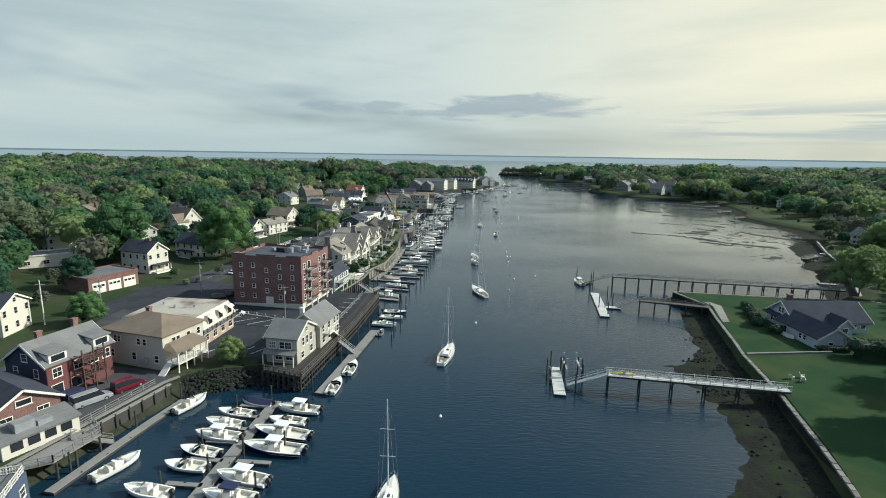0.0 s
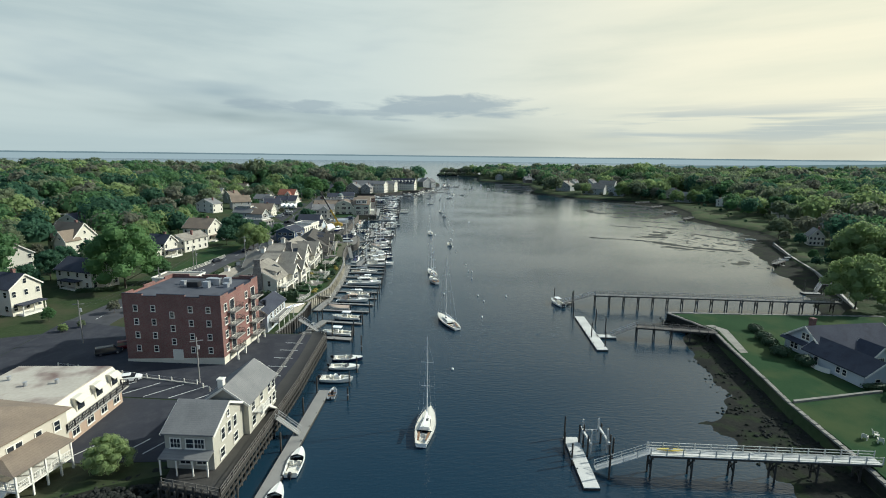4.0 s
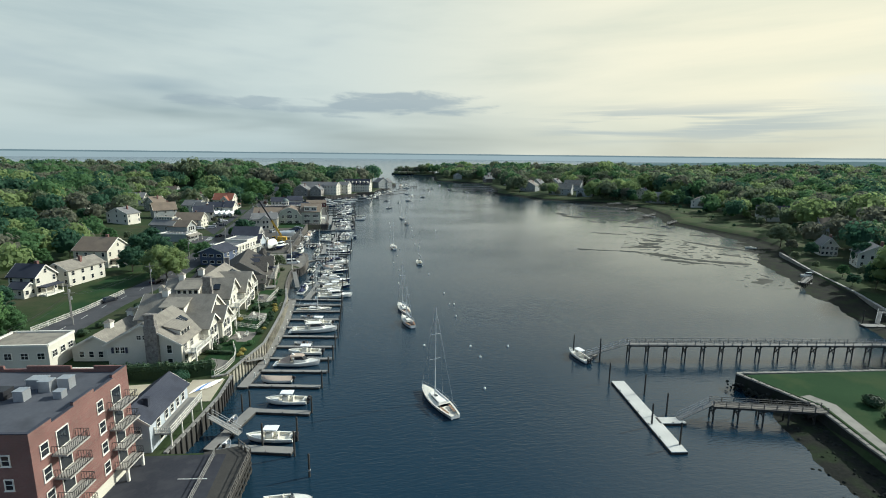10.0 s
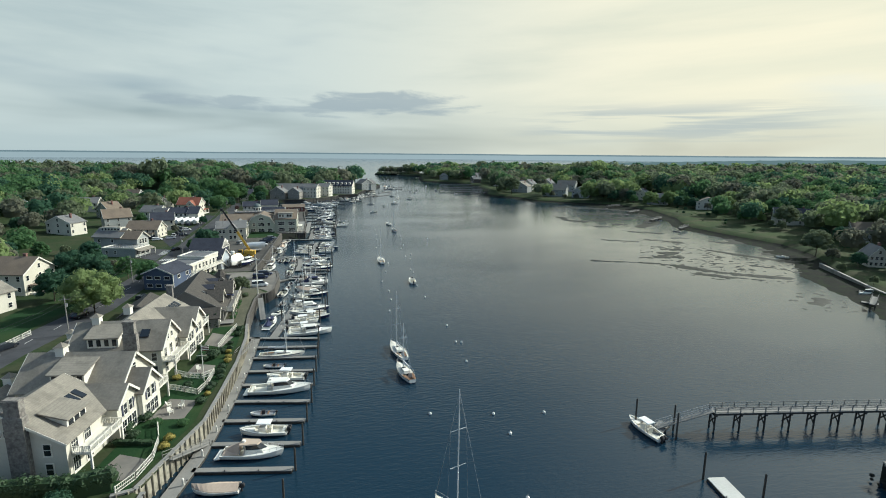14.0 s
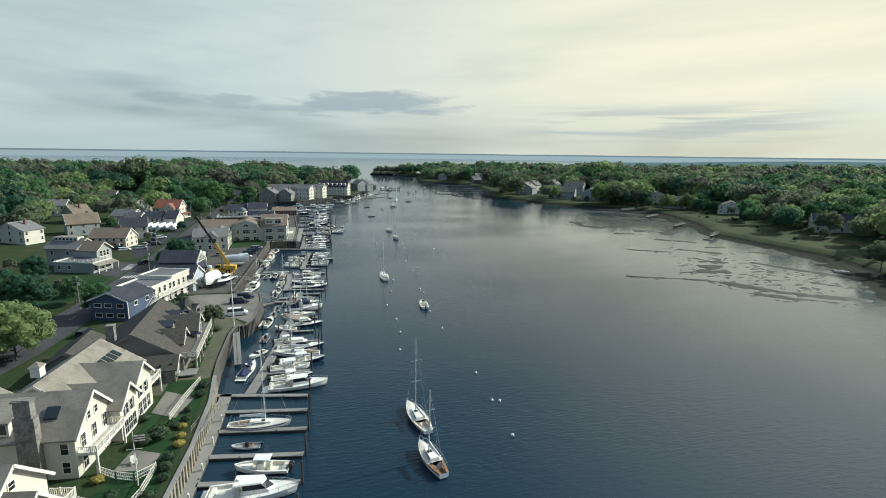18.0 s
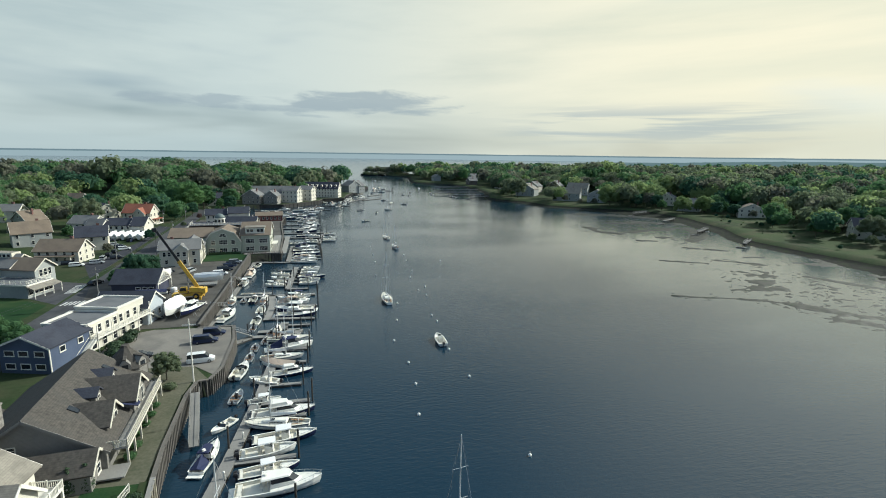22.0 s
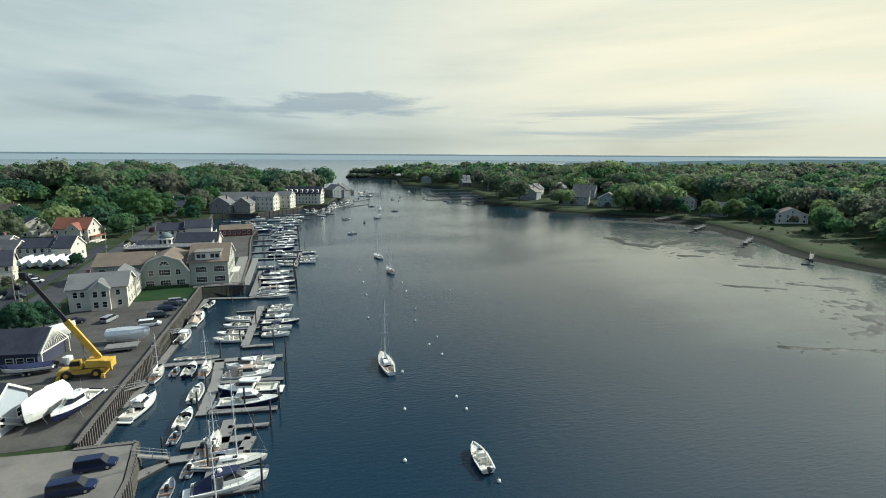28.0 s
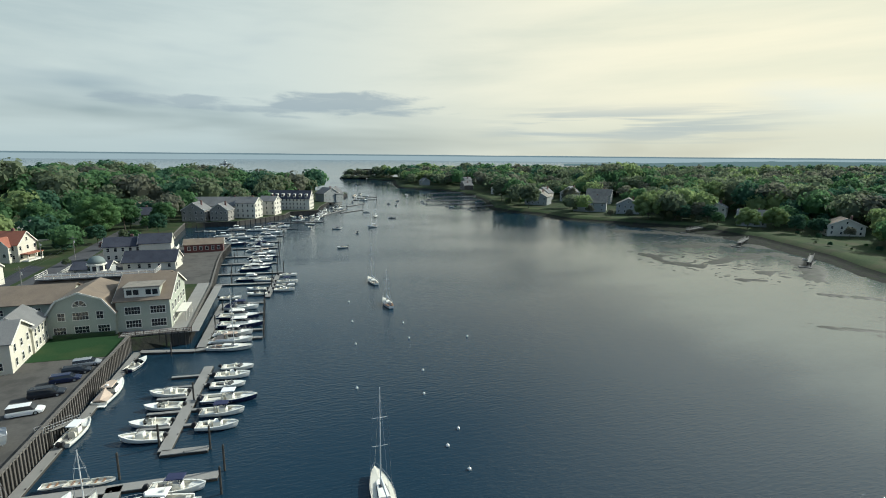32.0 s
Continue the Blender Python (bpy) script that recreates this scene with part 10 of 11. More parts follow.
for a, b in list(zip(line, line[1:])) + list(zip(back, back[1:])):
    n = max(1, round(math.dist(a, b) / 1.45))
    an = math.degrees(math.atan2(b[1] - a[1], b[0] - a[0]))
    for i in range(n):
        t = (i + 0.5) / n
        part("coping_stone", _cs[i % 3], None, sw, m=pose(a[0] + (b[0] - a[0]) * t, a[1] + (b[1] - a[1]) * t, 2.62 + 0.03 * math.sin(i * 2.1), 0, 0, an + math.sin(i * 5.1) * 2.5))
slab("gravel_edge", [(73.2, 123.0), (78.2, 137.2), (77.2, 141.0), (79.4, 141.0), (80.6, 137.0), (75.0, 123)], 2.7, 2.88, WALLSTONE, "pale gravel strip along the seawall")
slab("garden_wall", [(66.2, 100.8), (86.0, 102.6), (86.0, 103.1), (66.4, 101.4)], 2.7, 3.25, WALLSTONE, "low stone garden wall across the lawn", "wall")


_sh = {}


def shrub(x, y, r, h, material=None, label="rounded green garden shrub", z=None):
    mt = material or HEDGEGREEN
    key = (mt.name, round(h / r, 1))
    if key not in _sh:
        rg = np.random.default_rng(len(_sh) + 70)
        lob = [((0.35 * math.cos(a), 0.35 * math.sin(a), h / r * 0.45 + 0.1 * (i % 2)), 0.62) for i, a in enumerate((0, 1.3, 2.6, 3.9, 5.2))] + [((0, 0, h / r * 0.62), 0.55)]
        _sh[key] = crown_mesh(rg, lob, 260, 0.10).data("foliage", mt)
        _sh[key + ("b",)] = Mesh().tube((0, 0, -0.3), (0, 0, h / r * 0.5), 0.07, 0.04, 6).data("stem", BARK)
    p = thing("shrub", label, "shrub", pose(x, y, land_z(x, y) if z is None else z, 0, 0, x * 61 % 360) @ Matrix.Diagonal((r, r, r, 1)), "garden shrubs")
    part("foliage", _sh[key], None, p)
    if r > 1.2:
        part("stem", _sh[key + ("b",)], None, p)


def hedge(label, pts, w, h, material=None, z=3.0):
    rg = np.random.default_rng(int(abs(pts[0][0] * 10 + pts[0][1])))
    vs = []
    p = thing("hedge", label, "hedge", None)
    lobes = []
    for a, b in zip(pts, pts[1:]):
        n = max(1, int(math.dist(a, b) / (w * 0.6)))
        for i in range(n + 1):
            t = i / n
            lobes.append(((a[0] + (b[0] - a[0]) * t, a[1] + (b[1] - a[1]) * t, z + h * 0.55 + rg.normal() * 0.06 * h), w * 0.62))
    part("foliage", crown_mesh(rg, lobes, 70, 0.16, flat=h / w * 0.8), material or HEDGEGREEN, p)
    c = Mesh()
    for a, b in zip(pts, pts[1:]):
        c.bar((*a, z + h * 0.42), (*b, z + h * 0.42), w * 0.7, h * 0.84)
    part("stem", c, HEDGEGREEN, p)


def fence(label, pts, h=1.1, z=3.05, gap=0.28, material=None, name="fence"):
    p = thing(name, label, "fence", None)
    for a, b in zip(pts, pts[1:]):
        railing(p, [a, b], z, h, material or WHITE, gap, "panel", 2.4)


slab("garden_lawn", [(-30.5, 171.4), (-27.3, 171.7), (-22.6, 187.0), (-21.5, 198.0), (-20.6, 210.0), (-20.4, 224.0), (-21.4, 233.4), (-28.0, 234), (-28.5, 207), (-33.5, 177)], 2.85, 3.06, GRASS, "narrow garden lawns behind the bulkhead", "lawn")
slab("patio_south", [(-33.2, 174.6), (-28.6, 173.6), (-27.0, 177.8), (-31.4, 180.2)], 2.95, 3.10, LOT, "pale paved patio")
slab("patio_middle", [(-30.4, 189.6), (-25.0, 188.6), (-24.0, 194.6), (-28.8, 196.4)], 2.95, 3.10, LOT, "pale paved patio with garden seats")
slab("patio_north", [(-28.6, 206.4), (-24.0, 205.6), (-23.6, 209.4), (-27.6, 211.4)], 2.95, 3.10, LOT, "pale paved patio")
slab("patio_end", [(-28.0, 222.0), (-24.0, 219.4), (-22.4, 226), (-27.6, 229.6)], 2.95, 3.10, LOT, "pale paved patio")
slab("bulkhead_path", [(-26.2, 171.6), (-21.9, 187.0), (-20.9, 198), (-20.0, 210), (-19.8, 224), (-20.6, 233.6), (-21.8, 233.6), (-21.0, 224), (-21.2, 210), (-22.1, 198), (-23.1, 187), (-27.6, 172)], 2.95, 3.12, SOIL, "worn strip of rough grass along the bulkhead")
SAND = mat("pale_sand", (0.34, 0.30, 0.22), (0.46, 0.41, 0.31), 0.95, 0.3, 3.0, 0.4, 0.03)
slab("sand_yard", [(-46, 165.2), (-36.5, 163.8), (-34.2, 167.6), (-37.2, 169.6), (-46, 170.0)], 2.9, 3.08, SAND, "pale sandy yard beside the hedge")
slab("sand_strip", [(-33.6, 161), (-27.6, 160.6), (-26.8, 169.2), (-32.6, 170)], 2.9, 3.08, SAND, "pale sandy strip with stored kayaks")
slab("shingle_garden", [(-25.6, 228), (-21.2, 234), (-21.4, 257), (-20.8, 262.4), (-18.4, 263.6), (-21.6, 269.8), (-30, 271.2), (-43, 272.8), (-46, 230)], 2.85, 3.05, mat("rough_grass_and_gravel", (0.055, 0.062, 0.034), (0.13, 0.12, 0.085), 0.95, 0.2, 2.0, 0.5, 0.03), "rough grass and gravel round the shingled house")
fence("white curved picket fence along the garden", [(-28.9, 170.8), (-27.4, 173.5), (-26.5, 177.7), (-26.9, 182.2), (-28.1, 186.4)])
fence("white picket fence between two gardens", [(-30.2, 200.4), (-27.0, 198.6), (-24.5, 196.9), (-23.6, 200.2), (-23.2, 205.6)])
fence("white picket fence below the flagpole", [(-30.4, 206.7), (-27.6, 204.6), (-25.2, 203.6), (-23.2, 205.4)])
fence("white picket fence at the end garden", [(-24.6, 218.8), (-23.8, 225.2), (-22.5, 232.0)])
fence("white picket fence along the street", [(-76.5, 205), (-71.5, 221), (-68.2, 238)], 1.2)
fence("white board fence behind the hotel", [(-54.5, 392), (-55.5, 430), (-56.5, 466)], 1.6, 3.05, 0.4)
fence("grey timber fence along the seawall yard", [(-55.4, 66.2), (-51.2, 83.2)], 0.9, 3.05, 0.0, TIMBER)
hedge("tall dark evergreen hedge before the white house", [(-49.5, 173.6), (-39.0, 172.2), (-34.4, 171.6), (-29.8, 172.4)], 2.0, 3.2)
hedge("low clipped garden hedge", [(-33.0, 183.2), (-27.8, 181.8)], 1.0, 0.9)
hedge("large dark clipped shrubs before the cottage", [(89.6, 100.4), (93.4, 99.4), (97.0, 99.0)], 4.6, 4.2, z=2.8)
hedge("low dark shrubs below the cottage gable", [(84.2, 104.2), (90.0, 103.4)], 1.6, 1.3, z=2.8)
hedge("dark hedge across the street", [(-96, 186.6), (-87.0, 188.0)], 1.4, 1.5)
for x, y, r, h, mt in [(-32.6, 186.4, 1.5, 1.7, None), (-25.8, 180.4, 0.9, 1.0, SHRUBYELLOW), (-25.6, 182.6, 0.9, 1.0, SHRUBYELLOW), (-30.8, 189.6, 1.3, 1.6, None), (-33.4, 190.2, 1.3, 1.7, None), (-23.0, 198.6, 0.8, 0.9, None), (-22.8, 196.4, 0.7, 0.8, SHRUBYELLOW), (-26.5, 212.4, 1.4, 1.7, None), (-22.1, 215.9, 0.8, 0.9, SHRUBYELLOW),
                        (-22.4, 221.1, 0.8, 0.9, None), (-22.1, 218.1, 0.8, 0.9, None), (-21.7, 213.1, 0.8, 0.9, SHRUBYELLOW), (-21.5, 210.8, 0.9, 1.0, SHRUBYELLOW), (-22.1, 207.5, 1.0, 1.2, None), (-21.7, 203.0, 0.9, 1.0, None), (-24.8, 213.6, 1.7, 2.2, None), (-28.3, 219.6, 1.0, 1.2, None), (-34.6, 169.2, 1.9, 2.8, LEAF[2]),
                        (-37.6, 290.3, 1.7, 1.7, None), (-37.4, 286.6, 1.9, 1.9, None), (-38.6, 282.6, 2.0, 2.0, None), (-37.6, 278.6, 2.0, 2.0, None), (-34.0, 268.4, 1.4, 1.4, LEAF[1]), (-30.4, 267.6, 1.5, 1.3, LEAF[3]), (-27.4, 268.4, 1.2, 1.1, LEAF[1]), (-23.8, 260.4, 1.2, 1.2, LEAF[1]), (86.8, 135.5, 1.9, 1.9, None), (83.2, 126.5, 2.0, 1.9, None), (81.0, 121.0, 2.4, 2.2, None), (84.4, 129.9, 2.2, 2.0, None), (82.0, 115.6, 2.2, 2.2, None), (104.0, 107.4, 2.0, 2.0, None),
                        (-25.0, 245.2, 0.8, 1.0, LEAF[0]), (-24.6, 248.2, 0.8, 1.0, LEAF[0]), (-24.5, 251.0, 0.8, 1.0, LEAF[0]), (-24.6, 254.0, 0.8, 1.0, LEAF[0]), (-22.6, 199.6, 1.0, 1.1, None), (-23.4, 193.6, 1.1, 1.2, None), (-22.0, 205.2, 1.1, 1.2, None), (-23.6, 216.4, 1.1, 1.3, None), (-21.4, 226.4, 1.1, 1.2, None), (-21.4, 229.6, 1.2, 1.3, None), (-26.8, 200.6, 1.0, 1.1, None), (-31.0, 184.6, 1.1, 1.3, None), (-28.6, 187.6, 1.0, 1.2, LEAF[0]), (-24.6, 186.6, 1.0, 1.1, LEAF[0]), (-29.6, 204.6, 0.9, 0.9, SHRUBYELLOW), (-26.0, 256.6, 1.1, 1.3, LEAF[1]), (-24.4, 239.6, 0.9, 1.0, LEAF[0]), (-24.4, 242.4, 0.9, 1.0, LEAF[0]), (-63.5, 200, 1.6, 1.7, None), (-62.0, 206, 1.4, 1.5, None), (-58.6, 221, 1.5, 1.6, None), (-57.0, 229, 1.3, 1.4, None)]:
    shrub(x, y, r, h, mt, "golden rounded garden shrub" if mt is SHRUBYELLOW else "rounded green garden shrub in a bed")
for x, y in ((-29.2, 233.4), (-27.4, 233.8), (-44.5, 172.6), (-37.4, 171.6)):
    pc = thing("cypress", "narrow dark evergreen in the garden", "tree", pose(x, y, 3.0), "garden evergreens")
    rgc = np.random.default_rng(int(abs(x * 10)))
    part("crown", crown_mesh(rgc, [((0, 0, 0.7 + i * 0.55), 0.85 - i * 0.11) for i in range(6)], 120, 0.14), HEDGEGREEN, pc)
    part("trunk", Mesh().tube((0, 0, -0.3), (0, 0, 3.4), 0.12, 0.03, 6), BARK, pc)
for x, y in ((-30.6, 165.6), (-29.8, 166.2), (-29.0, 166.8), (-28.2, 167.2)):
    k = thing("kayak", "upturned blue and white kayak on the sand", "kayak", pose(x, y, 3.25, 0, 0, 58), "stored kayaks")
    part("hull", Mesh().loft([[(-2.2 + i * 0.55, -0.34 * math.sin(0.2 + i * 0.34), 0), (-2.2 + i * 0.55, 0.34 * math.sin(0.2 + i * 0.34), 0), (-2.2 + i * 0.55, 0, 0.34 * math.sin(0.2 + i * 0.34))] for i in range(9)]), mat("kayak_blue", (0.03, 0.10, 0.30), (0.06, 0.16, 0.40), 0.4) if x == -29.8 else HULLWHITE, k)
    part("cradle", Mesh().box(-1.0, -0.4, -0.2, -0.85, 0.4, 0.0).box(0.85, -0.4, -0.2, 1.0, 0.4, 0.0), TIMBER, k)


def garden_chair(x, y, rot, z):
    c = thing("garden_chair", "white slatted garden armchair on the grass", "chair", pose(x, y, z, 0, 0, rot), "garden chairs")
    part("seat", Mesh().box(-0.3, -0.3, 0.34, 0.3, 0.3, 0.40), WHITE, c)
    part("backrest", Mesh().bar((0, 0.28, 0.36), (0, 0.55, 1.05), 0.6, 0.06), WHITE, c)
    for sx in (-0.33, 0.33):
        part("arm", Mesh().box(sx - 0.06, -0.35, 0.6, sx + 0.06, 0.35, 0.64), WHITE, c)
        for sy in (-0.3, 0.3):
            part("leg", Mesh().box(sx - 0.04, sy - 0.04, 0, sx + 0.04, sy + 0.04, 0.6), WHITE, c)


for x, y, r, z in ((67.8, 89.4, 120, 2.85), (69.2, 88.2, 140, 2.85), (70.2, 89.8, 60, 2.85), (-27.4, 190.8, 40, 3.1), (-26.2, 192.6, -20, 3.1), (-28.2, 193.4, 100, 3.1), (-26.4, 207.6, 30, 3.1)):
    garden_chair(x, y, r, z)

# ---- painted lines ----
marks = Mesh()
for i in range(7):
    x, y = -56.0 + i * 4.9 * 0.92, 117.3 - i * 0.15 - i * 0.9
    marks.bar((x, y, 3.075), (x + 5.2, y + 4.2, 3.075), 0.14, 0.02) if i < 4 else marks.bar((x, y, 3.075), (x + 4.6, y + 3.8, 3.075), 0.14, 0.02)
for i in range(5):
    marks.bar((-49 + i * 3.2, 97.6 + i * -0.1, 3.07), (-46.4 + i * 3.2, 101.2, 3.07), 0.14, 0.02)
for i in range(7):
    y = 113.5 + i * 4.2
    marks.bar((-29.6 + (y - 113) * 0.10, y, 3.08), (-25.8 + (y - 113) * 0.10, y - 0.7, 3.08), 0.14, 0.02)
solid("parking_lines", marks, PAINT, "worn white parking bay lines on the asphalt", "road marking", "structure")
cw = Mesh()
for i in range(9):
    cw.bar((-62.5 + i * 1.0, 320.5 + i * 0.1, 3.06), (-62.0 + i * 1.0, 324.0 + i * 0.1, 3.06), 0.5, 0.02)
    cw.bar((-66.5, 334 + i * 1.1, 3.06), (-63.6, 334.6 + i * 1.1, 3.06), 0.5, 0.02)
for k in range(18):
    y = 160 + k * 9.0
    xx = lerp([(160, -77.5), (200, -71.5), (225, -68.3), (255, -61.8), (300, -59), (330, -58)], y)
    cw.bar((xx, y, 3.06), (xx + 0.25, y + 3.0, 3.06), 0.13, 0.02)
solid("street_lines", cw, PAINT, "white crossing bars and centre line on the street", "road marking", "structure")
gr = thing("guard_rail", "low white post-and-chain rail round the parking lot", "guard rail", None)
gpts = [(-69, 130.0), (-60, 126.8), (-49.6, 122.8), (-39.4, 119.1), (-33.0, 112.8)]
part("kerb", Mesh().bar((*gpts[0], 3.12), (*gpts[1], 3.12), 0.3, 0.2).bar((*gpts[1], 3.12), (*gpts[2], 3.12), 0.3, 0.2).bar((*gpts[2], 3.12), (*gpts[3], 3.12), 0.3, 0.2), CONCRETE, gr)
_gp = Mesh().box(-0.09, -0.09, 0, 0.09, 0.09, 0.85).data("rail_post", WHITE)
for a, b in zip(gpts, gpts[1:]):
    for i in range(4):
        t = i / 4
        part("rail_post", _gp, None, gr, m=pose(a[0] + (b[0] - a[0]) * t, a[1] + (b[1] - a[1]) * t, 3.1))
    part("rail", Mesh().bar((*a, 3.8), (*b, 3.8), 0.05, 0.05), METAL, gr)

# ---- poles ----
for x, y, h, rot in [(-39.2, 119.9, 9.0, 20), (-71.4, 143.0, 10, 10), (-72.5, 215.2, 9.5, 10), (-87.9, 188.8, 9, 30), (-69.5, 209.3, 9.0, 15), (-59.8, 236.2, 9.5, 15), (-61.6, 286.6, 9.0, 5), (-55.2, 326.0, 9.0, 5), (-53.6, 353.1, 9.5, 0), (-67.1, 382.7, 9, 0), (-56.0, 425, 9.5, 0), (-60.7, 481.2, 9.5, 0), (-72.9, 484.8, 8, 0), (-85.5, 120.3, 10, 0), (-94.4, 113.1, 11, 0), (-69.0, 178, 9.5, 8), (-20.4, 262.4, 12, 0)]:
    white = x in (-94.4, -20.4)
    u = thing("flag_mast" if white else "utility_pole", "tall white timber mast with a cross yard" if white else "grey timber utility pole with crossarm", "pole", pose(x, y, land_z(x, y) if x < -22 else 3.0, 0, 0, rot), "masts" if white else "utility poles")
    part("shaft", Mesh().tube((0, 0, -0.5), (0, 0, h), 0.15, 0.09, 8), WHITE if white else TIMBER, u)
    part("crossarm", Mesh().box(-1.1, -0.06, h * 0.9, 1.1, 0.06, h * 0.9 + 0.14), WHITE if white else TIMBER, u)
    if not white:
        part("transformer", Mesh().tube((0.25, 0.25, h * 0.72), (0.25, 0.25, h * 0.80), 0.22, 0.22, 8), METAL, u)
for x, y, z, h in ((-24.5, 202.6, 3.05, 7.5), (139.5, 160.5, land_z(140, 160), 12.0)):
    u = thing("flagpole", "white flagpole with a hanging striped flag", "flagpole", pose(x, y, z), "flagpoles")
    part("pole", Mesh().tube((0, 0, -0.3), (0, 0, h), 0.09, 0.05, 8), WHITE, u)
    part("yard", Mesh().tube((-0.9, 0, h * 0.68), (0.9, 0, h * 0.68), 0.04, 0.04, 5), WHITE, u)
    for k in range(6):
        part("stripe", Mesh().box(0.06, -0.02 - 0.05 * (k % 2), h * 0.80 + k * 0.16, 1.3, 0.02 - 0.05 * (k % 2), h * 0.80 + k * 0.16 + 0.155), REDPAINT if k % 2 == 0 else WHITE, u)

# ---- vehicles ----
_wheel = {}


def wheel(p, x, y, r=0.34, w=0.22, rim=True):
    key = (r, w)
    if key not in _wheel:
        _wheel[key] = (Mesh().tube((0, -w / 2, 0), (0, w / 2, 0), r, r, 14).data("tyre", BLACK), Mesh().tube((0, -w / 2 - 0.01, 0), (0, w / 2 + 0.01, 0), r * 0.6, r * 0.6, 10).data("rim", METAL))
    t = part("tyre", _wheel[key][0], None, p, m=pose(x, y, r))
    if rim:
        part("rim", _wheel[key][1], None, t)


def car(paint, label, x, y, rot, L=4.7, W=1.85, H=1.5, suv=False, z=3.06, van=False):
    p = thing("van" if van else "car", label, "van" if van else "car", pose(x, y, z, 0, 0, rot), "parked vehicles")
    h0 = 0.95 if not van else 1.15
    w = W / 2
    sec = lambda x_, a, z0, z1: [(x_, -a, z0), (x_, a, z0), (x_, a * 1.0, z1 * 0.75), (x_, a * 0.94, z1), (x_, -a * 0.94, z1), (x_, -a * 1.0, z1 * 0.75)]
    part("body", Mesh().loft([sec(-L / 2, w * 0.86, 0.35, h0 * 0.80), sec(-L / 2 + 0.25, w, 0.25, h0), sec(L * 0.14, w, 0.22, h0), sec(L * 0.36, w * 0.97, 0.25, h0 * 0.90), sec(L / 2, w * 0.84, 0.35, h0 * 0.66)]), paint, p)
    rx0, rx1 = (-L * 0.47, L * 0.16) if (suv or van) else (-L * 0.30, L * 0.12)
    gx0, gx1 = (-L * 0.485, L * 0.30) if (suv or van) else (-L * 0.42, L * 0.28)
    part("glasshouse", Mesh().loft([[(gx0, -w * 0.92, h0 - 0.02), (gx1, -w * 0.88, h0 - 0.02), (gx1, w * 0.88, h0 - 0.02), (gx0, w * 0.92, h0 - 0.02)], [(rx0, -w * 0.76, H - 0.05), (rx1, -w * 0.72, H - 0.05), (rx1, w * 0.72, H - 0.05), (rx0, w * 0.76, H - 0.05)]]), CARGLASS, p)
    part("roof", Mesh().loft([[(rx0 - 0.05, -w * 0.78, H - 0.06), (rx1 + 0.06, -w * 0.74, H - 0.06), (rx1 + 0.06, w * 0.74, H - 0.06), (rx0 - 0.05, w * 0.78, H - 0.06)], [(rx0 + 0.1, -w * 0.66, H + 0.02), (rx1 - 0.12, -w * 0.62, H + 0.02), (rx1 - 0.12, w * 0.62, H + 0.02), (rx0 + 0.1, w * 0.66, H + 0.02)]]), paint, p)
    for sg in (-1, 1):
        for x_ in (-L * 0.30, L * 0.31):
            wheel(p, x_, sg * (w - 0.12), rim=x > -64)
        if x < -66:
            continue
        part("headlight", Mesh().box(L / 2 - 0.12, sg * w * 0.62 - 0.2, h0 * 0.55, L / 2 - 0.02, sg * w * 0.62 + 0.2, h0 * 0.68), METAL, p)
        part("tail_light", Mesh().box(-L / 2 - 0.01, sg * w * 0.68 - 0.14, h0 * 0.6, -L / 2 + 0.05, sg * w * 0.68 + 0.14, h0 * 0.8), REDPAINT, p)
    return p


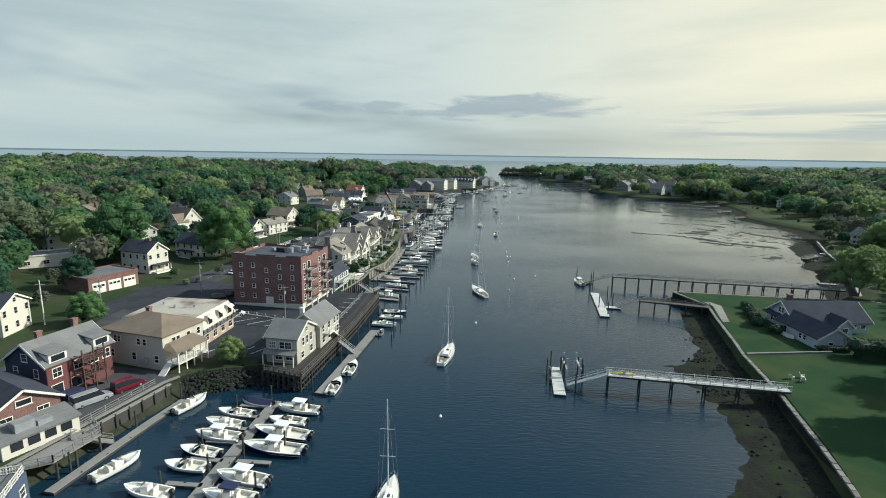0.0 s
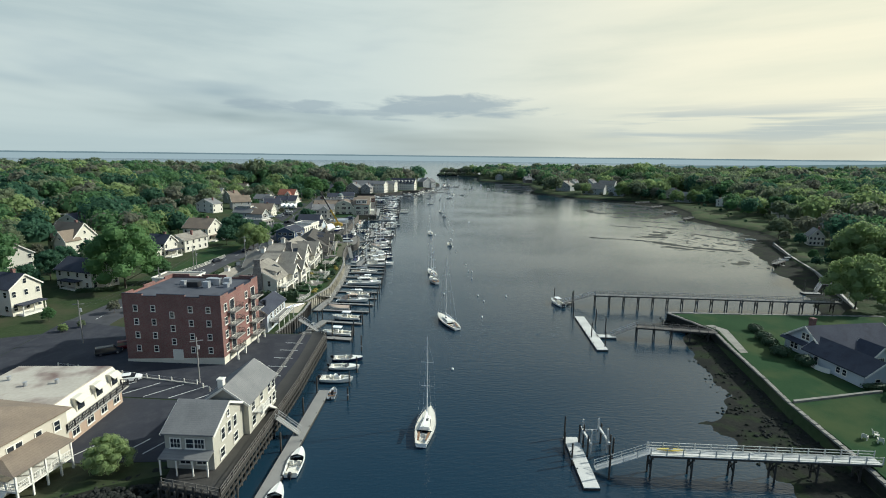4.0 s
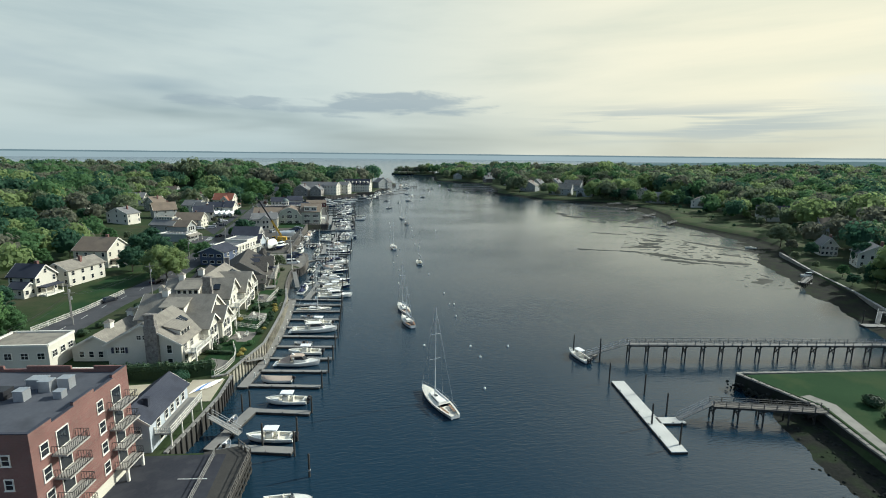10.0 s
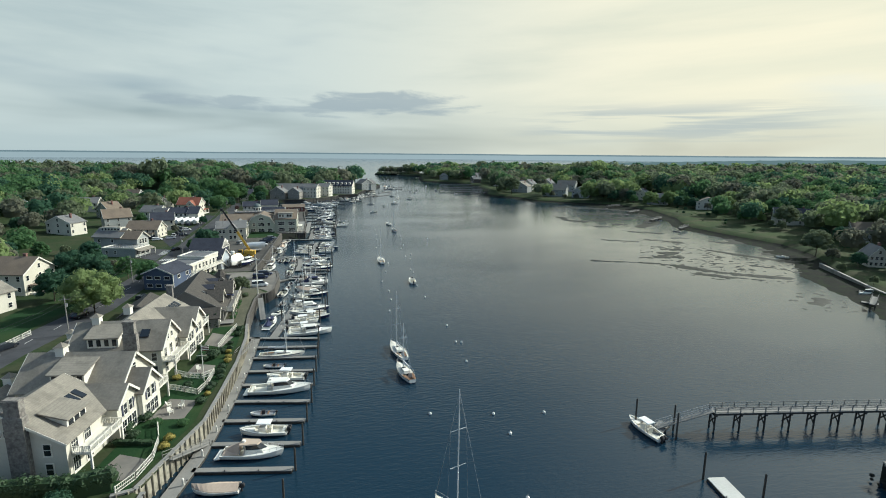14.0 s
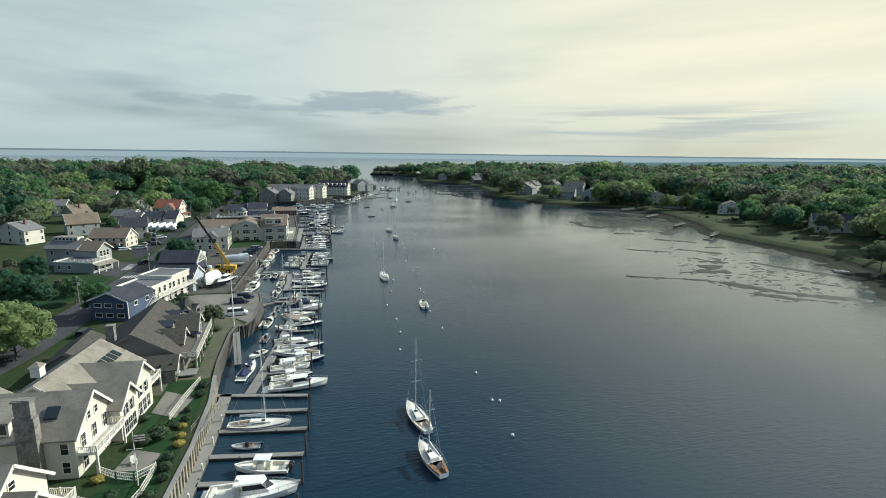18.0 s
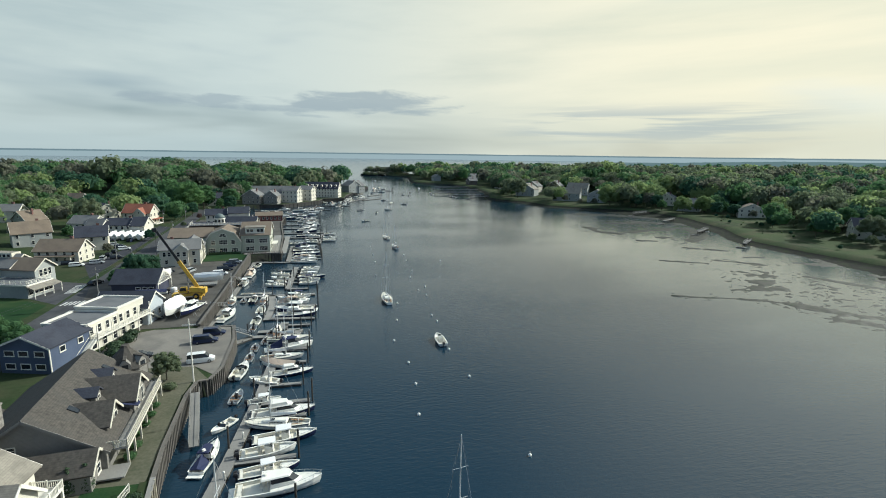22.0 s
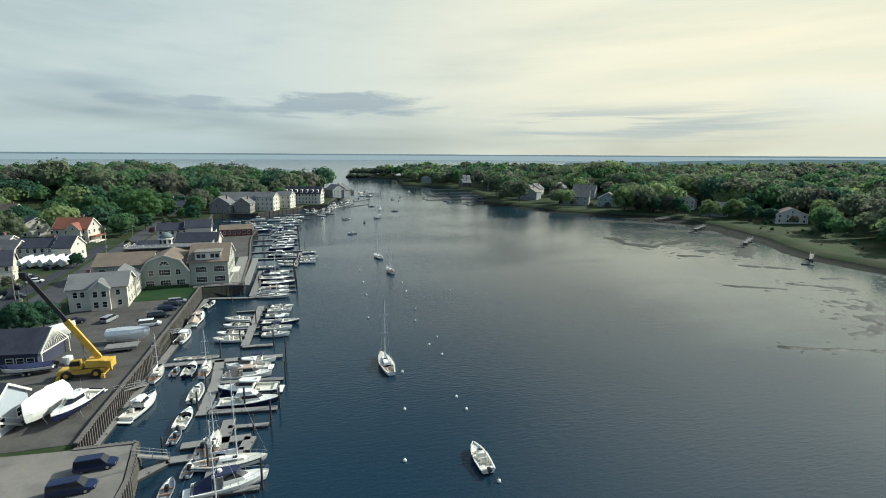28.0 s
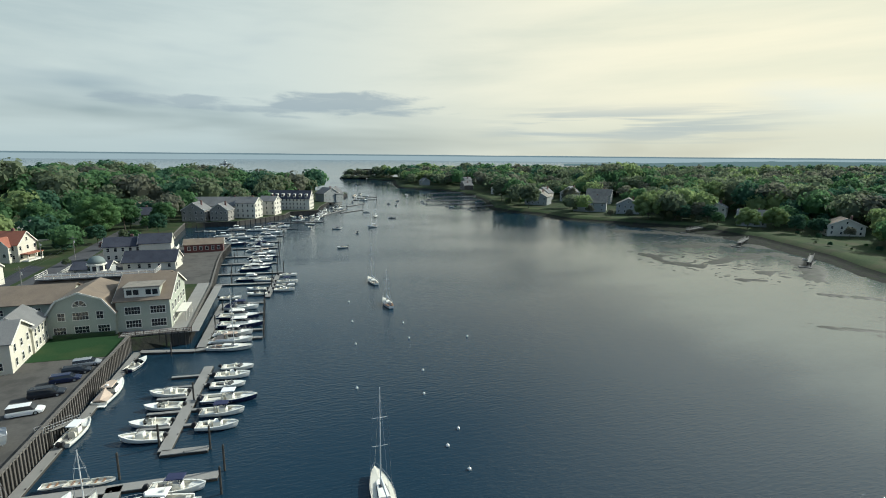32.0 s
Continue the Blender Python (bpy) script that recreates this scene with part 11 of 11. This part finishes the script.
for spec in [(CARBLUE, "dark blue sport-utility car on the pier yard", -20.2, 287.2, 0, 4.8, 1.9, 1.7, True), (CARBLUE, "dark blue minivan on the pier yard", -21.4, 282.6, 2, 5.1, 1.95, 1.75, True), (CARDARK, "dark saloon car on the concrete yard", -32.6, 276.6, 12, 4.8, 1.85, 1.45, False),
             (CARWHITE, "white sport-utility car in the boatyard", -26.3, 347.4, 6, 4.8, 1.9, 1.7, True), (CARDARK, "dark pickup-sized car by the bulkhead", -25.6, 353.6, 6, 5.2, 1.95, 1.7, True), (CARBLUE, "dark blue car in the hotel lot", -24.7, 359.2, 6, 4.7, 1.85, 1.5, True), (CARDARK, "dark car in the hotel lot", -24.0, 362.6, 6, 4.6, 1.85, 1.5, True),
             (CARSILVER, "silver car beside the lawn", -23.4, 366.2, 6, 4.6, 1.85, 1.5, True), (CARSILVER, "silver estate car by the beige house", -36.6, 354.4, 70, 4.6, 1.85, 1.55, True), (CARDARK, "dark car by the beige house", -44.0, 354.6, 20, 4.6, 1.85, 1.45, False),
             (CARDARK, "dark sport-utility car behind the brick block", -62.6, 136.0, 25, 4.9, 1.9, 1.7, True), (REDPAINT, "dark red sport-utility car behind the brick block", -60.0, 139.4, 25, 4.8, 1.9, 1.7, True), (CARWHITE, "white coupe in the parking lot", -52.6, 122.0, 18, 4.7, 1.85, 1.35, False),
             (REDPAINT, "dark red van on the seawall yard", -54.8, 81.4, 60, 5.2, 1.95, 1.95, True), (CARDARK, "dark car on the street", -62.8, 250.0, 70, 4.6, 1.85, 1.45, False), (CARDARK, "dark car on the waterfront street", -69.0, 229.4, 60, 4.6, 1.85, 1.45, False), (CARDARK, "dark car crossing the junction", -61.5, 343.6, 60, 4.6, 1.85, 1.45, False),
             (CARWHITE, "white car parked across the street", -76.8, 373.0, 10, 4.6, 1.85, 1.45, True), (CARSILVER, "silver car parked across the street", -71.5, 376.2, 12, 4.6, 1.85, 1.5, True), (CARDARK, "dark car parked across the street", -67.5, 384.6, 12, 4.6, 1.85, 1.5, True), (CARWHITE, "white car by the stored boats", -70.4, 404, 15, 4.6, 1.85, 1.5, True), (CARDARK, "dark car by the stored boats", -73.4, 409, 15, 4.6, 1.85, 1.5, True),
             (CARSILVER, "silver car by the stored boats", -77.5, 414, 15, 4.6, 1.85, 1.5, True), (CARDARK, "dark car in front of the shop", -80.5, 376.8, 10, 4.6, 1.85, 1.5, True), (CARDARK, "dark car in a street bay", -48.6, 240.5, 70, 4.6, 1.85, 1.5, True), (CARDARK, "dark car behind the shingled house", -52.5, 264.5, 80, 4.6, 1.85, 1.5, True), (CARWHITE, "white car on the street by the brick block", -71.2, 166.5, 75, 4.5, 1.8, 1.45, False), (CARDARK, "dark car beneath the bulkhead tree", -27.6, 262.0, 40, 4.4, 1.8, 1.4, False)]:
    car(*spec)
car(CARWHITE, "white work van with a roof rack on the pier", -20.6, 271.6, 4, 5.0, 1.9, 2.0, True, van=True)
car(CARSILVER, "silver passenger van on the seawall yard", -57.6, 76.2, 56, 5.8, 2.0, 2.1, True, van=True)
car(CARDARK, "dark car behind the houses", -88, 118, 40, 4.6, 1.85, 1.5, True)

_cr = random.Random(21)
for i in range(13):
    x, y, an = [(-72 - 2.9 * (i % 6), 384 + 6.5 * (i // 6) - (i % 6) * 0.5, 95), (-70.5 - 3.0 * (i % 6), 424 + (i % 6) * 0.6, 80), (-40 + 4.5 * (i % 5), 470 + 3 * (i % 3), 20)][i % 3]
    q, nm = _cr.choice([(CARDARK, "dark"), (CARSILVER, "silver"), (CARWHITE, "white"), (CARBLUE, "dark blue"), (CARDARK, "black")])
    car(q, nm + " car standing in the asphalt lot", x, y, an + _cr.uniform(-4, 4), 4.6, 1.85, 1.55, True)

# mobile crane in the boatyard
p = thing("mobile_crane", "yellow rough-terrain mobile crane with raised boom", "crane", pose(-31.4, 320.0, 3.05, 0, 0, -4))
part("chassis", Mesh().loft([[(-3.9, -1.15, 0.9), (3.9, -1.15, 0.9), (3.9, 1.15, 0.9), (-3.9, 1.15, 0.9)], [(-3.9, -1.2, 1.6), (3.7, -1.2, 1.75), (3.7, 1.2, 1.75), (-3.9, 1.2, 1.6)]]), YELLOW, p)
for x in (-2.4, 2.4):
    for sg in (-1, 1):
        t = part("tyre", Mesh().tube((x, sg * 1.0, 0.85), (x, sg * 1.6, 0.85), 0.85, 0.82, 16), BLACK, p)
        part("rim", Mesh().tube((x, sg * 1.55, 0.85), (x, sg * 1.64, 0.85), 0.42, 0.40, 12), YELLOW, t)
part("turntable", Mesh().tube((0.4, 0, 1.7), (0.4, 0, 2.0), 1.1, 1.1, 14), BLACK, p)
part("engine_housing", Mesh().loft([[(0.6, -1.2, 1.95), (4.1, -1.2, 1.95), (4.1, 1.2, 1.95), (0.6, 1.2, 1.95)], [(0.8, -1.1, 3.3), (3.9, -1.1, 3.1), (3.9, 1.1, 3.1), (0.8, 1.1, 3.3)]]), YELLOW, p)
part("counterweight", Mesh().box(4.1, -1.25, 1.5, 4.9, 1.25, 3.0), YELLOW, p)
part("cab", Mesh().loft([[(-1.9, -1.25, 1.9), (0.2, -1.25, 1.9), (0.2, -0.2, 1.9), (-1.9, -0.2, 1.9)], [(-1.5, -1.2, 3.5), (0.1, -1.2, 3.6), (0.1, -0.25, 3.6), (-1.5, -0.25, 3.5)]]), YELLOW, p)
part("cab_window", Mesh().loft([[(-1.82, -1.28, 2.5), (-0.1, -1.28, 2.5), (-0.1, -1.22, 2.5), (-1.82, -1.22, 2.5)], [(-1.6, -1.24, 3.35), (-0.1, -1.24, 3.4), (-0.1, -1.18, 3.4), (-1.6, -1.18, 3.35)]]), GLASS, p)
_b0 = Vector((2.6, 0.3, 3.2))
_b1 = Matrix.Rotation(radians(4), 3, "Z") @ Vector((-37.9 + 31.4, 319.0 - 320.0, 23.2 - 3.05))
part("boom_base", Mesh().bar(_b0, _b0.lerp(_b1, 0.46), 0.75, 0.95), YELLOW, p)
part("boom_tip", Mesh().bar(_b0.lerp(_b1, 0.44), _b1, 0.5, 0.62), BLACK, p, "dark inner boom section")
part("boom_head", Mesh().box(_b1.x - 0.6, _b1.y - 0.45, _b1.z - 0.7, _b1.x + 0.4, _b1.y + 0.45, _b1.z + 0.35), BLACK, p)
part("lift_ram", Mesh().tube((0.4, 0.3, 2.4), _b0.lerp(_b1, 0.28), 0.18, 0.14, 8), METAL, p)
part("hoist_rope", Mesh().tube(_b1, (_b1.x - 0.1, _b1.y, _b1.z - 7.0), 0.03, 0.03, 4), BLACK, p)
for x in (-3.6, 3.6):
    part("outrigger", Mesh().box(x - 0.2, -1.9, 0.5, x + 0.2, 1.9, 0.85).box(x - 0.3, -2.1, 0.0, x + 0.3, -1.6, 0.55).box(x - 0.3, 1.6, 0.0, x + 0.3, 2.1, 0.55), YELLOW, p)

# boats ashore
b = KIND["K"]()
b.matrix_basis = pose(-27.9, 304.6, 4.0, 0, 0, 252) @ Matrix.Diagonal((0.86, 0.9, 0.9, 1))
tagged(b, "navy and white express cruiser propped ashore on stands", "boat")
for q in b.children:
    if q.name.startswith("hull"):
        q.data = q.data.copy()
        q.data.materials[0] = HULLNAVY
for x, y in ((-26.6, 306.6), (-26.9, 303.2), (-29.9, 302.6), (-29.0, 306.8)):
    st_ = thing("boat_stand", "steel prop stand under a boat ashore", "boat stand", pose(x, y, 3.05), "boat stands")
    part("leg", Mesh().tube((-0.4, -0.3, 0), (0, 0, 1.0), 0.04, 0.04, 5).tube((0.4, -0.3, 0), (0, 0, 1.0), 0.04, 0.04, 5).tube((0, 0.45, 0), (0, 0, 1.0), 0.04, 0.04, 5), METAL, st_)
    part("pad", Mesh().box(-0.15, -0.15, 1.0, 0.15, 0.15, 1.08), BLACK, st_)


def wrapped(x, y, rot, L, Wd, H, z, label):
    p = thing("wrapped_boat", label, "boat", pose(x, y, z, 0, 0, rot), "wrapped boats ashore")
    st = hull_rings(L, Wd, 1.5, 0.6)
    part("hull", hull_mesh(st), HULLWHITE, p)
    rg = random.Random(int(x * 7 + y))
    rows_ = []
    for i, (xx, bb, zz, kk) in enumerate(st):
        r = H * (0.75 + 0.25 * math.sin(i / 10 * 3.14)) * rg.uniform(0.92, 1.05)
        rows_.append([(xx, bb + 0.04, zz - 0.25), (xx, bb * 0.62, zz + r * 0.55), (xx, 0.0, zz + r), (xx, -bb * 0.62, zz + r * 0.55), (xx, -bb - 0.04, zz - 0.25)])
    part("shrink_wrap", Mesh().loft(rows_), SHRINK, p)
    for sx in (-L * 0.3, 0.0, L * 0.28):
        for sg in (-1, 1):
            part("prop", Mesh().tube((sx, sg * Wd * 0.55, -z + 3.05), (sx, sg * Wd * 0.36, 0.3), 0.05, 0.05, 5), METAL, p)


wrapped(-32.0, 305.0, 258, 9.6, 3.2, 2.4, 4.0, "cruiser in white shrink wrap propped ashore")
wrapped(-28.2, 337.0, -14, 9.0, 2.6, 1.2, 4.0, "long boat under white cover in the boatyard")
wrapped(-43.6, 343.5, 30, 7.0, 2.4, 1.2, 4.0, "boat under white cover by the corner tree")
for i in range(5):
    wrapped(-83.0 + i * 3.3, 431.6 - i * 0.4, 70, 7.0, 2.5, 1.6, 4.0, "stored boat in white shrink wrap")
g_ = KIND["g"]()
g_.matrix_basis = pose(-41.6, 324.0, 3.75, 0, 0, 184) @ Matrix.Diagonal((1.35, 1.1, 1.1, 1))
tagged(g_, "navy-covered runabout on a trailer ashore", "boat")
tr_ = thing("boat_trailer", "twin-axle boat trailer under the covered runabout", "trailer", pose(-41.6, 324.0, 3.05, 0, 0, 4))
part("frame", Mesh().box(-3.4, -0.5, 0.45, 3.6, -0.4, 0.6).box(-3.4, 0.4, 0.45, 3.6, 0.5, 0.6).box(3.5, -0.1, 0.45, 5.0, 0.1, 0.6), METAL, tr_)
for x in (-0.5, 0.4):
    for sg in (-1, 1):
        wheel(tr_, x, sg * 0.95)
bg_ = thing("flat_barge", "grey flat work barge on blocks", "barge", pose(-28.2, 332.0, 3.05, 0, 0, 2))
part("hull", Mesh().loft([[(-2.6, -1.3, 0.5), (2.6, -1.3, 0.5), (2.6, 1.3, 0.5), (-2.6, 1.3, 0.5)], [(-3.0, -1.3, 1.2), (3.0, -1.3, 1.2), (3.0, 1.3, 1.2), (-3.0, 1.3, 1.2)]]), TIMBER, bg_)
part("block", Mesh().box(-1.6, -1.2, 0, -1.2, 1.2, 0.5).box(1.2, -1.2, 0, 1.6, 1.2, 0.5), DARKTIMBER, bg_)
part("rub_rail", Mesh().box(-3.05, -1.36, 1.02, 3.05, -1.3, 1.16).box(-3.05, 1.3, 1.02, 3.05, 1.36, 1.16), WHITE, bg_)
tk = thing("storage_tank", "white plastic storage tank in the boatyard", "tank", pose(-36.4, 327.4, 3.05))
part("body", Mesh().tube((0, 0, 0.1), (0, 0, 1.5), 0.85, 0.85, 14), SHRINK, tk)
part("cap", Mesh().tube((0, 0, 1.5), (0, 0, 1.7), 0.8, 0.3, 14), SHRINK, tk)
for i, (x, y) in enumerate(((-34.5, 323.6), (-33.2, 325.0), (-31.6, 324.4), (-34.8, 326.2), (-32.4, 326.8))):
    an = thing("mooring_anchor", "rusty yellow mooring frame and chain heap", "mooring gear", pose(x, y, 3.05, 0, 0, i * 50), "mooring gear")
    part("frame", Mesh().bar((-0.9, -0.4, 0.15), (0.9, 0.3, 0.9), 0.12, 0.12).bar((-0.7, 0.5, 0.1), (0.8, -0.5, 0.8), 0.12, 0.12).bar((-0.9, 0, 0.3), (0.9, 0, 0.3), 0.12, 0.12), YELLOW, an)
    part("chain", Mesh().tube((-0.6, -0.6, 0.1), (0.6, -0.4, 0.25), 0.22, 0.3, 6), BROWNTIMBER, an)

# power pedestals on the main floats
_pb, _pc = Mesh().box(-0.13, -0.13, 0, 0.13, 0.13, 0.95).data("post", WHITE), Mesh().tube((0, 0, 0.95), (0, 0, 1.12), 0.16, 0.1, 8).data("lamp_cap", HULLWHITE)
for x, y in ((-22.2, 174.6), (-21.0, 181.2), (-20.1, 187.9), (-19.3, 194.8), (-18.7, 201.6), (-18.2, 208.0), (-17.9, 214.8), (-17.6, 221.6), (-12.4, 235.6), (-10.8, 245.2), (-9.2, 254.0), (-8.0, 264.6), (-6.9, 274.4)):
    pd = thing("power_pedestal", "white dock power pedestal with a domed cap", "pedestal", pose(x, y, 0.45), "dock pedestals")
    part("post", _pb, None, pd)
    part("lamp_cap", _pc, None, pd)
# overhead lines along the street
wire = thing("overhead_line", "thin dark overhead wires strung between street poles", "wire", None)
_wp = [(-71.4, 143.0, 12.2), (-69.0, 178, 11.9), (-69.5, 209.3, 11.4), (-59.8, 236.2, 11.9), (-61.6, 286.6, 11.4), (-55.2, 326.0, 11.4), (-53.6, 353.1, 11.9), (-56.0, 425, 11.9), (-60.7, 481.2, 11.9)]
for (x0, y0, z0), (x1, y1, z1) in zip(_wp, _wp[1:]):
    q = Mesh()
    for o in (-0.9, 0.9):
        pv = None
        for i in range(9):
            t = i / 8
            c = (x0 + (x1 - x0) * t + o, y0 + (y1 - y0) * t, z0 + (z1 - z0) * t - 0.9 - 4 * 0.9 * t * (1 - t))
            if pv:
                q.tube(pv, c, 0.025, 0.025, 4)
            pv = c
    part("span", q, BLACK, wire)
# low stone wall along the east bank
sw2 = thing("shore_wall", "low pale stone wall along the grassy east bank", "wall", None)
_sl = [(132, 150), (144.5, 168), (155.5, 184), (165, 199), (181, 229), (201, 262)]
for a, b in zip(_sl, _sl[1:]):
    part("wall_run", Mesh().bar((*a, 0.6), (*b, 0.6), 0.6, 2.6), WALLSTONE, sw2)
    part("coping", Mesh().bar((*a, 2.0), (*b, 2.0), 0.8, 0.2), CONCRETE, sw2)

# lighthouse far out on the sound
p = thing("lighthouse", "small white lighthouse on a dark rock far offshore", "lighthouse", pose(-168, 2570, 0))
part("rock", Mesh().loft([[(26 * math.cos(a * 0.5236) * (1 + 0.2 * math.sin(a * 3)), 12 * math.sin(a * 0.5236), -1) for a in range(12)], [(20 * math.cos(a * 0.5236), 8 * math.sin(a * 0.5236), 2.5) for a in range(12)]]), ROCK, p)
part("house", Mesh().box(-6, -4, 2.4, 4, 4, 9), WHITE, p)
part("roof", Mesh().loft([[(-6.5, -4.5, 9), (4.5, -4.5, 9), (4.5, 4.5, 9), (-6.5, 4.5, 9)], [(-3, -1, 12), (1, -1, 12), (1, 1, 12), (-3, 1, 12)]]), ROOFDARK, p)
part("tower", Mesh().tube((-1, 0, 10), (-1, 0, 16), 1.8, 1.4, 8), WHITE, p)
part("lantern", Mesh().tube((-1, 0, 16), (-1, 0, 18.5), 1.2, 0.4, 8), BLACK, p)
# low islands and bright bays beyond the east woods
far = Mesh()
for cx, cy, rx, ry in ((420, 1750, 160, 14), (640, 1900, 210, 16), (160, 1212, 26, 9)):
    far.loft([[(cx + rx * math.cos(a * 0.3927), cy + ry * math.sin(a * 0.3927), -0.5) for a in range(16)], [(cx + rx * 0.9 * math.cos(a * 0.3927), cy + ry * 0.7 * math.sin(a * 0.3927), 3.0) for a in range(16)]])
solid("far_islands", far, ROCK, "low dark rocky islets off the harbour mouth", "island", "structure")
isl = [(148 + 3.4 * i + _rk.uniform(-3, 3), 1205 + _rk.uniform(-8, 6), 0.5, _rk.uniform(14, 20), _rk.uniform(6, 8)) for i in range(22)]
isl += [(142 + 2.6 * i + _rk.uniform(-2, 2), 1190 + _rk.uniform(-6, 6), -1.0, _rk.uniform(6, 10), _rk.uniform(5, 7)) for i in range(34)]
wood_mass("islet_trees", "small stand of thin-crowned trees on the point", isl, [LEAF[3], LEAF[1]], 130, 0.8, 12)
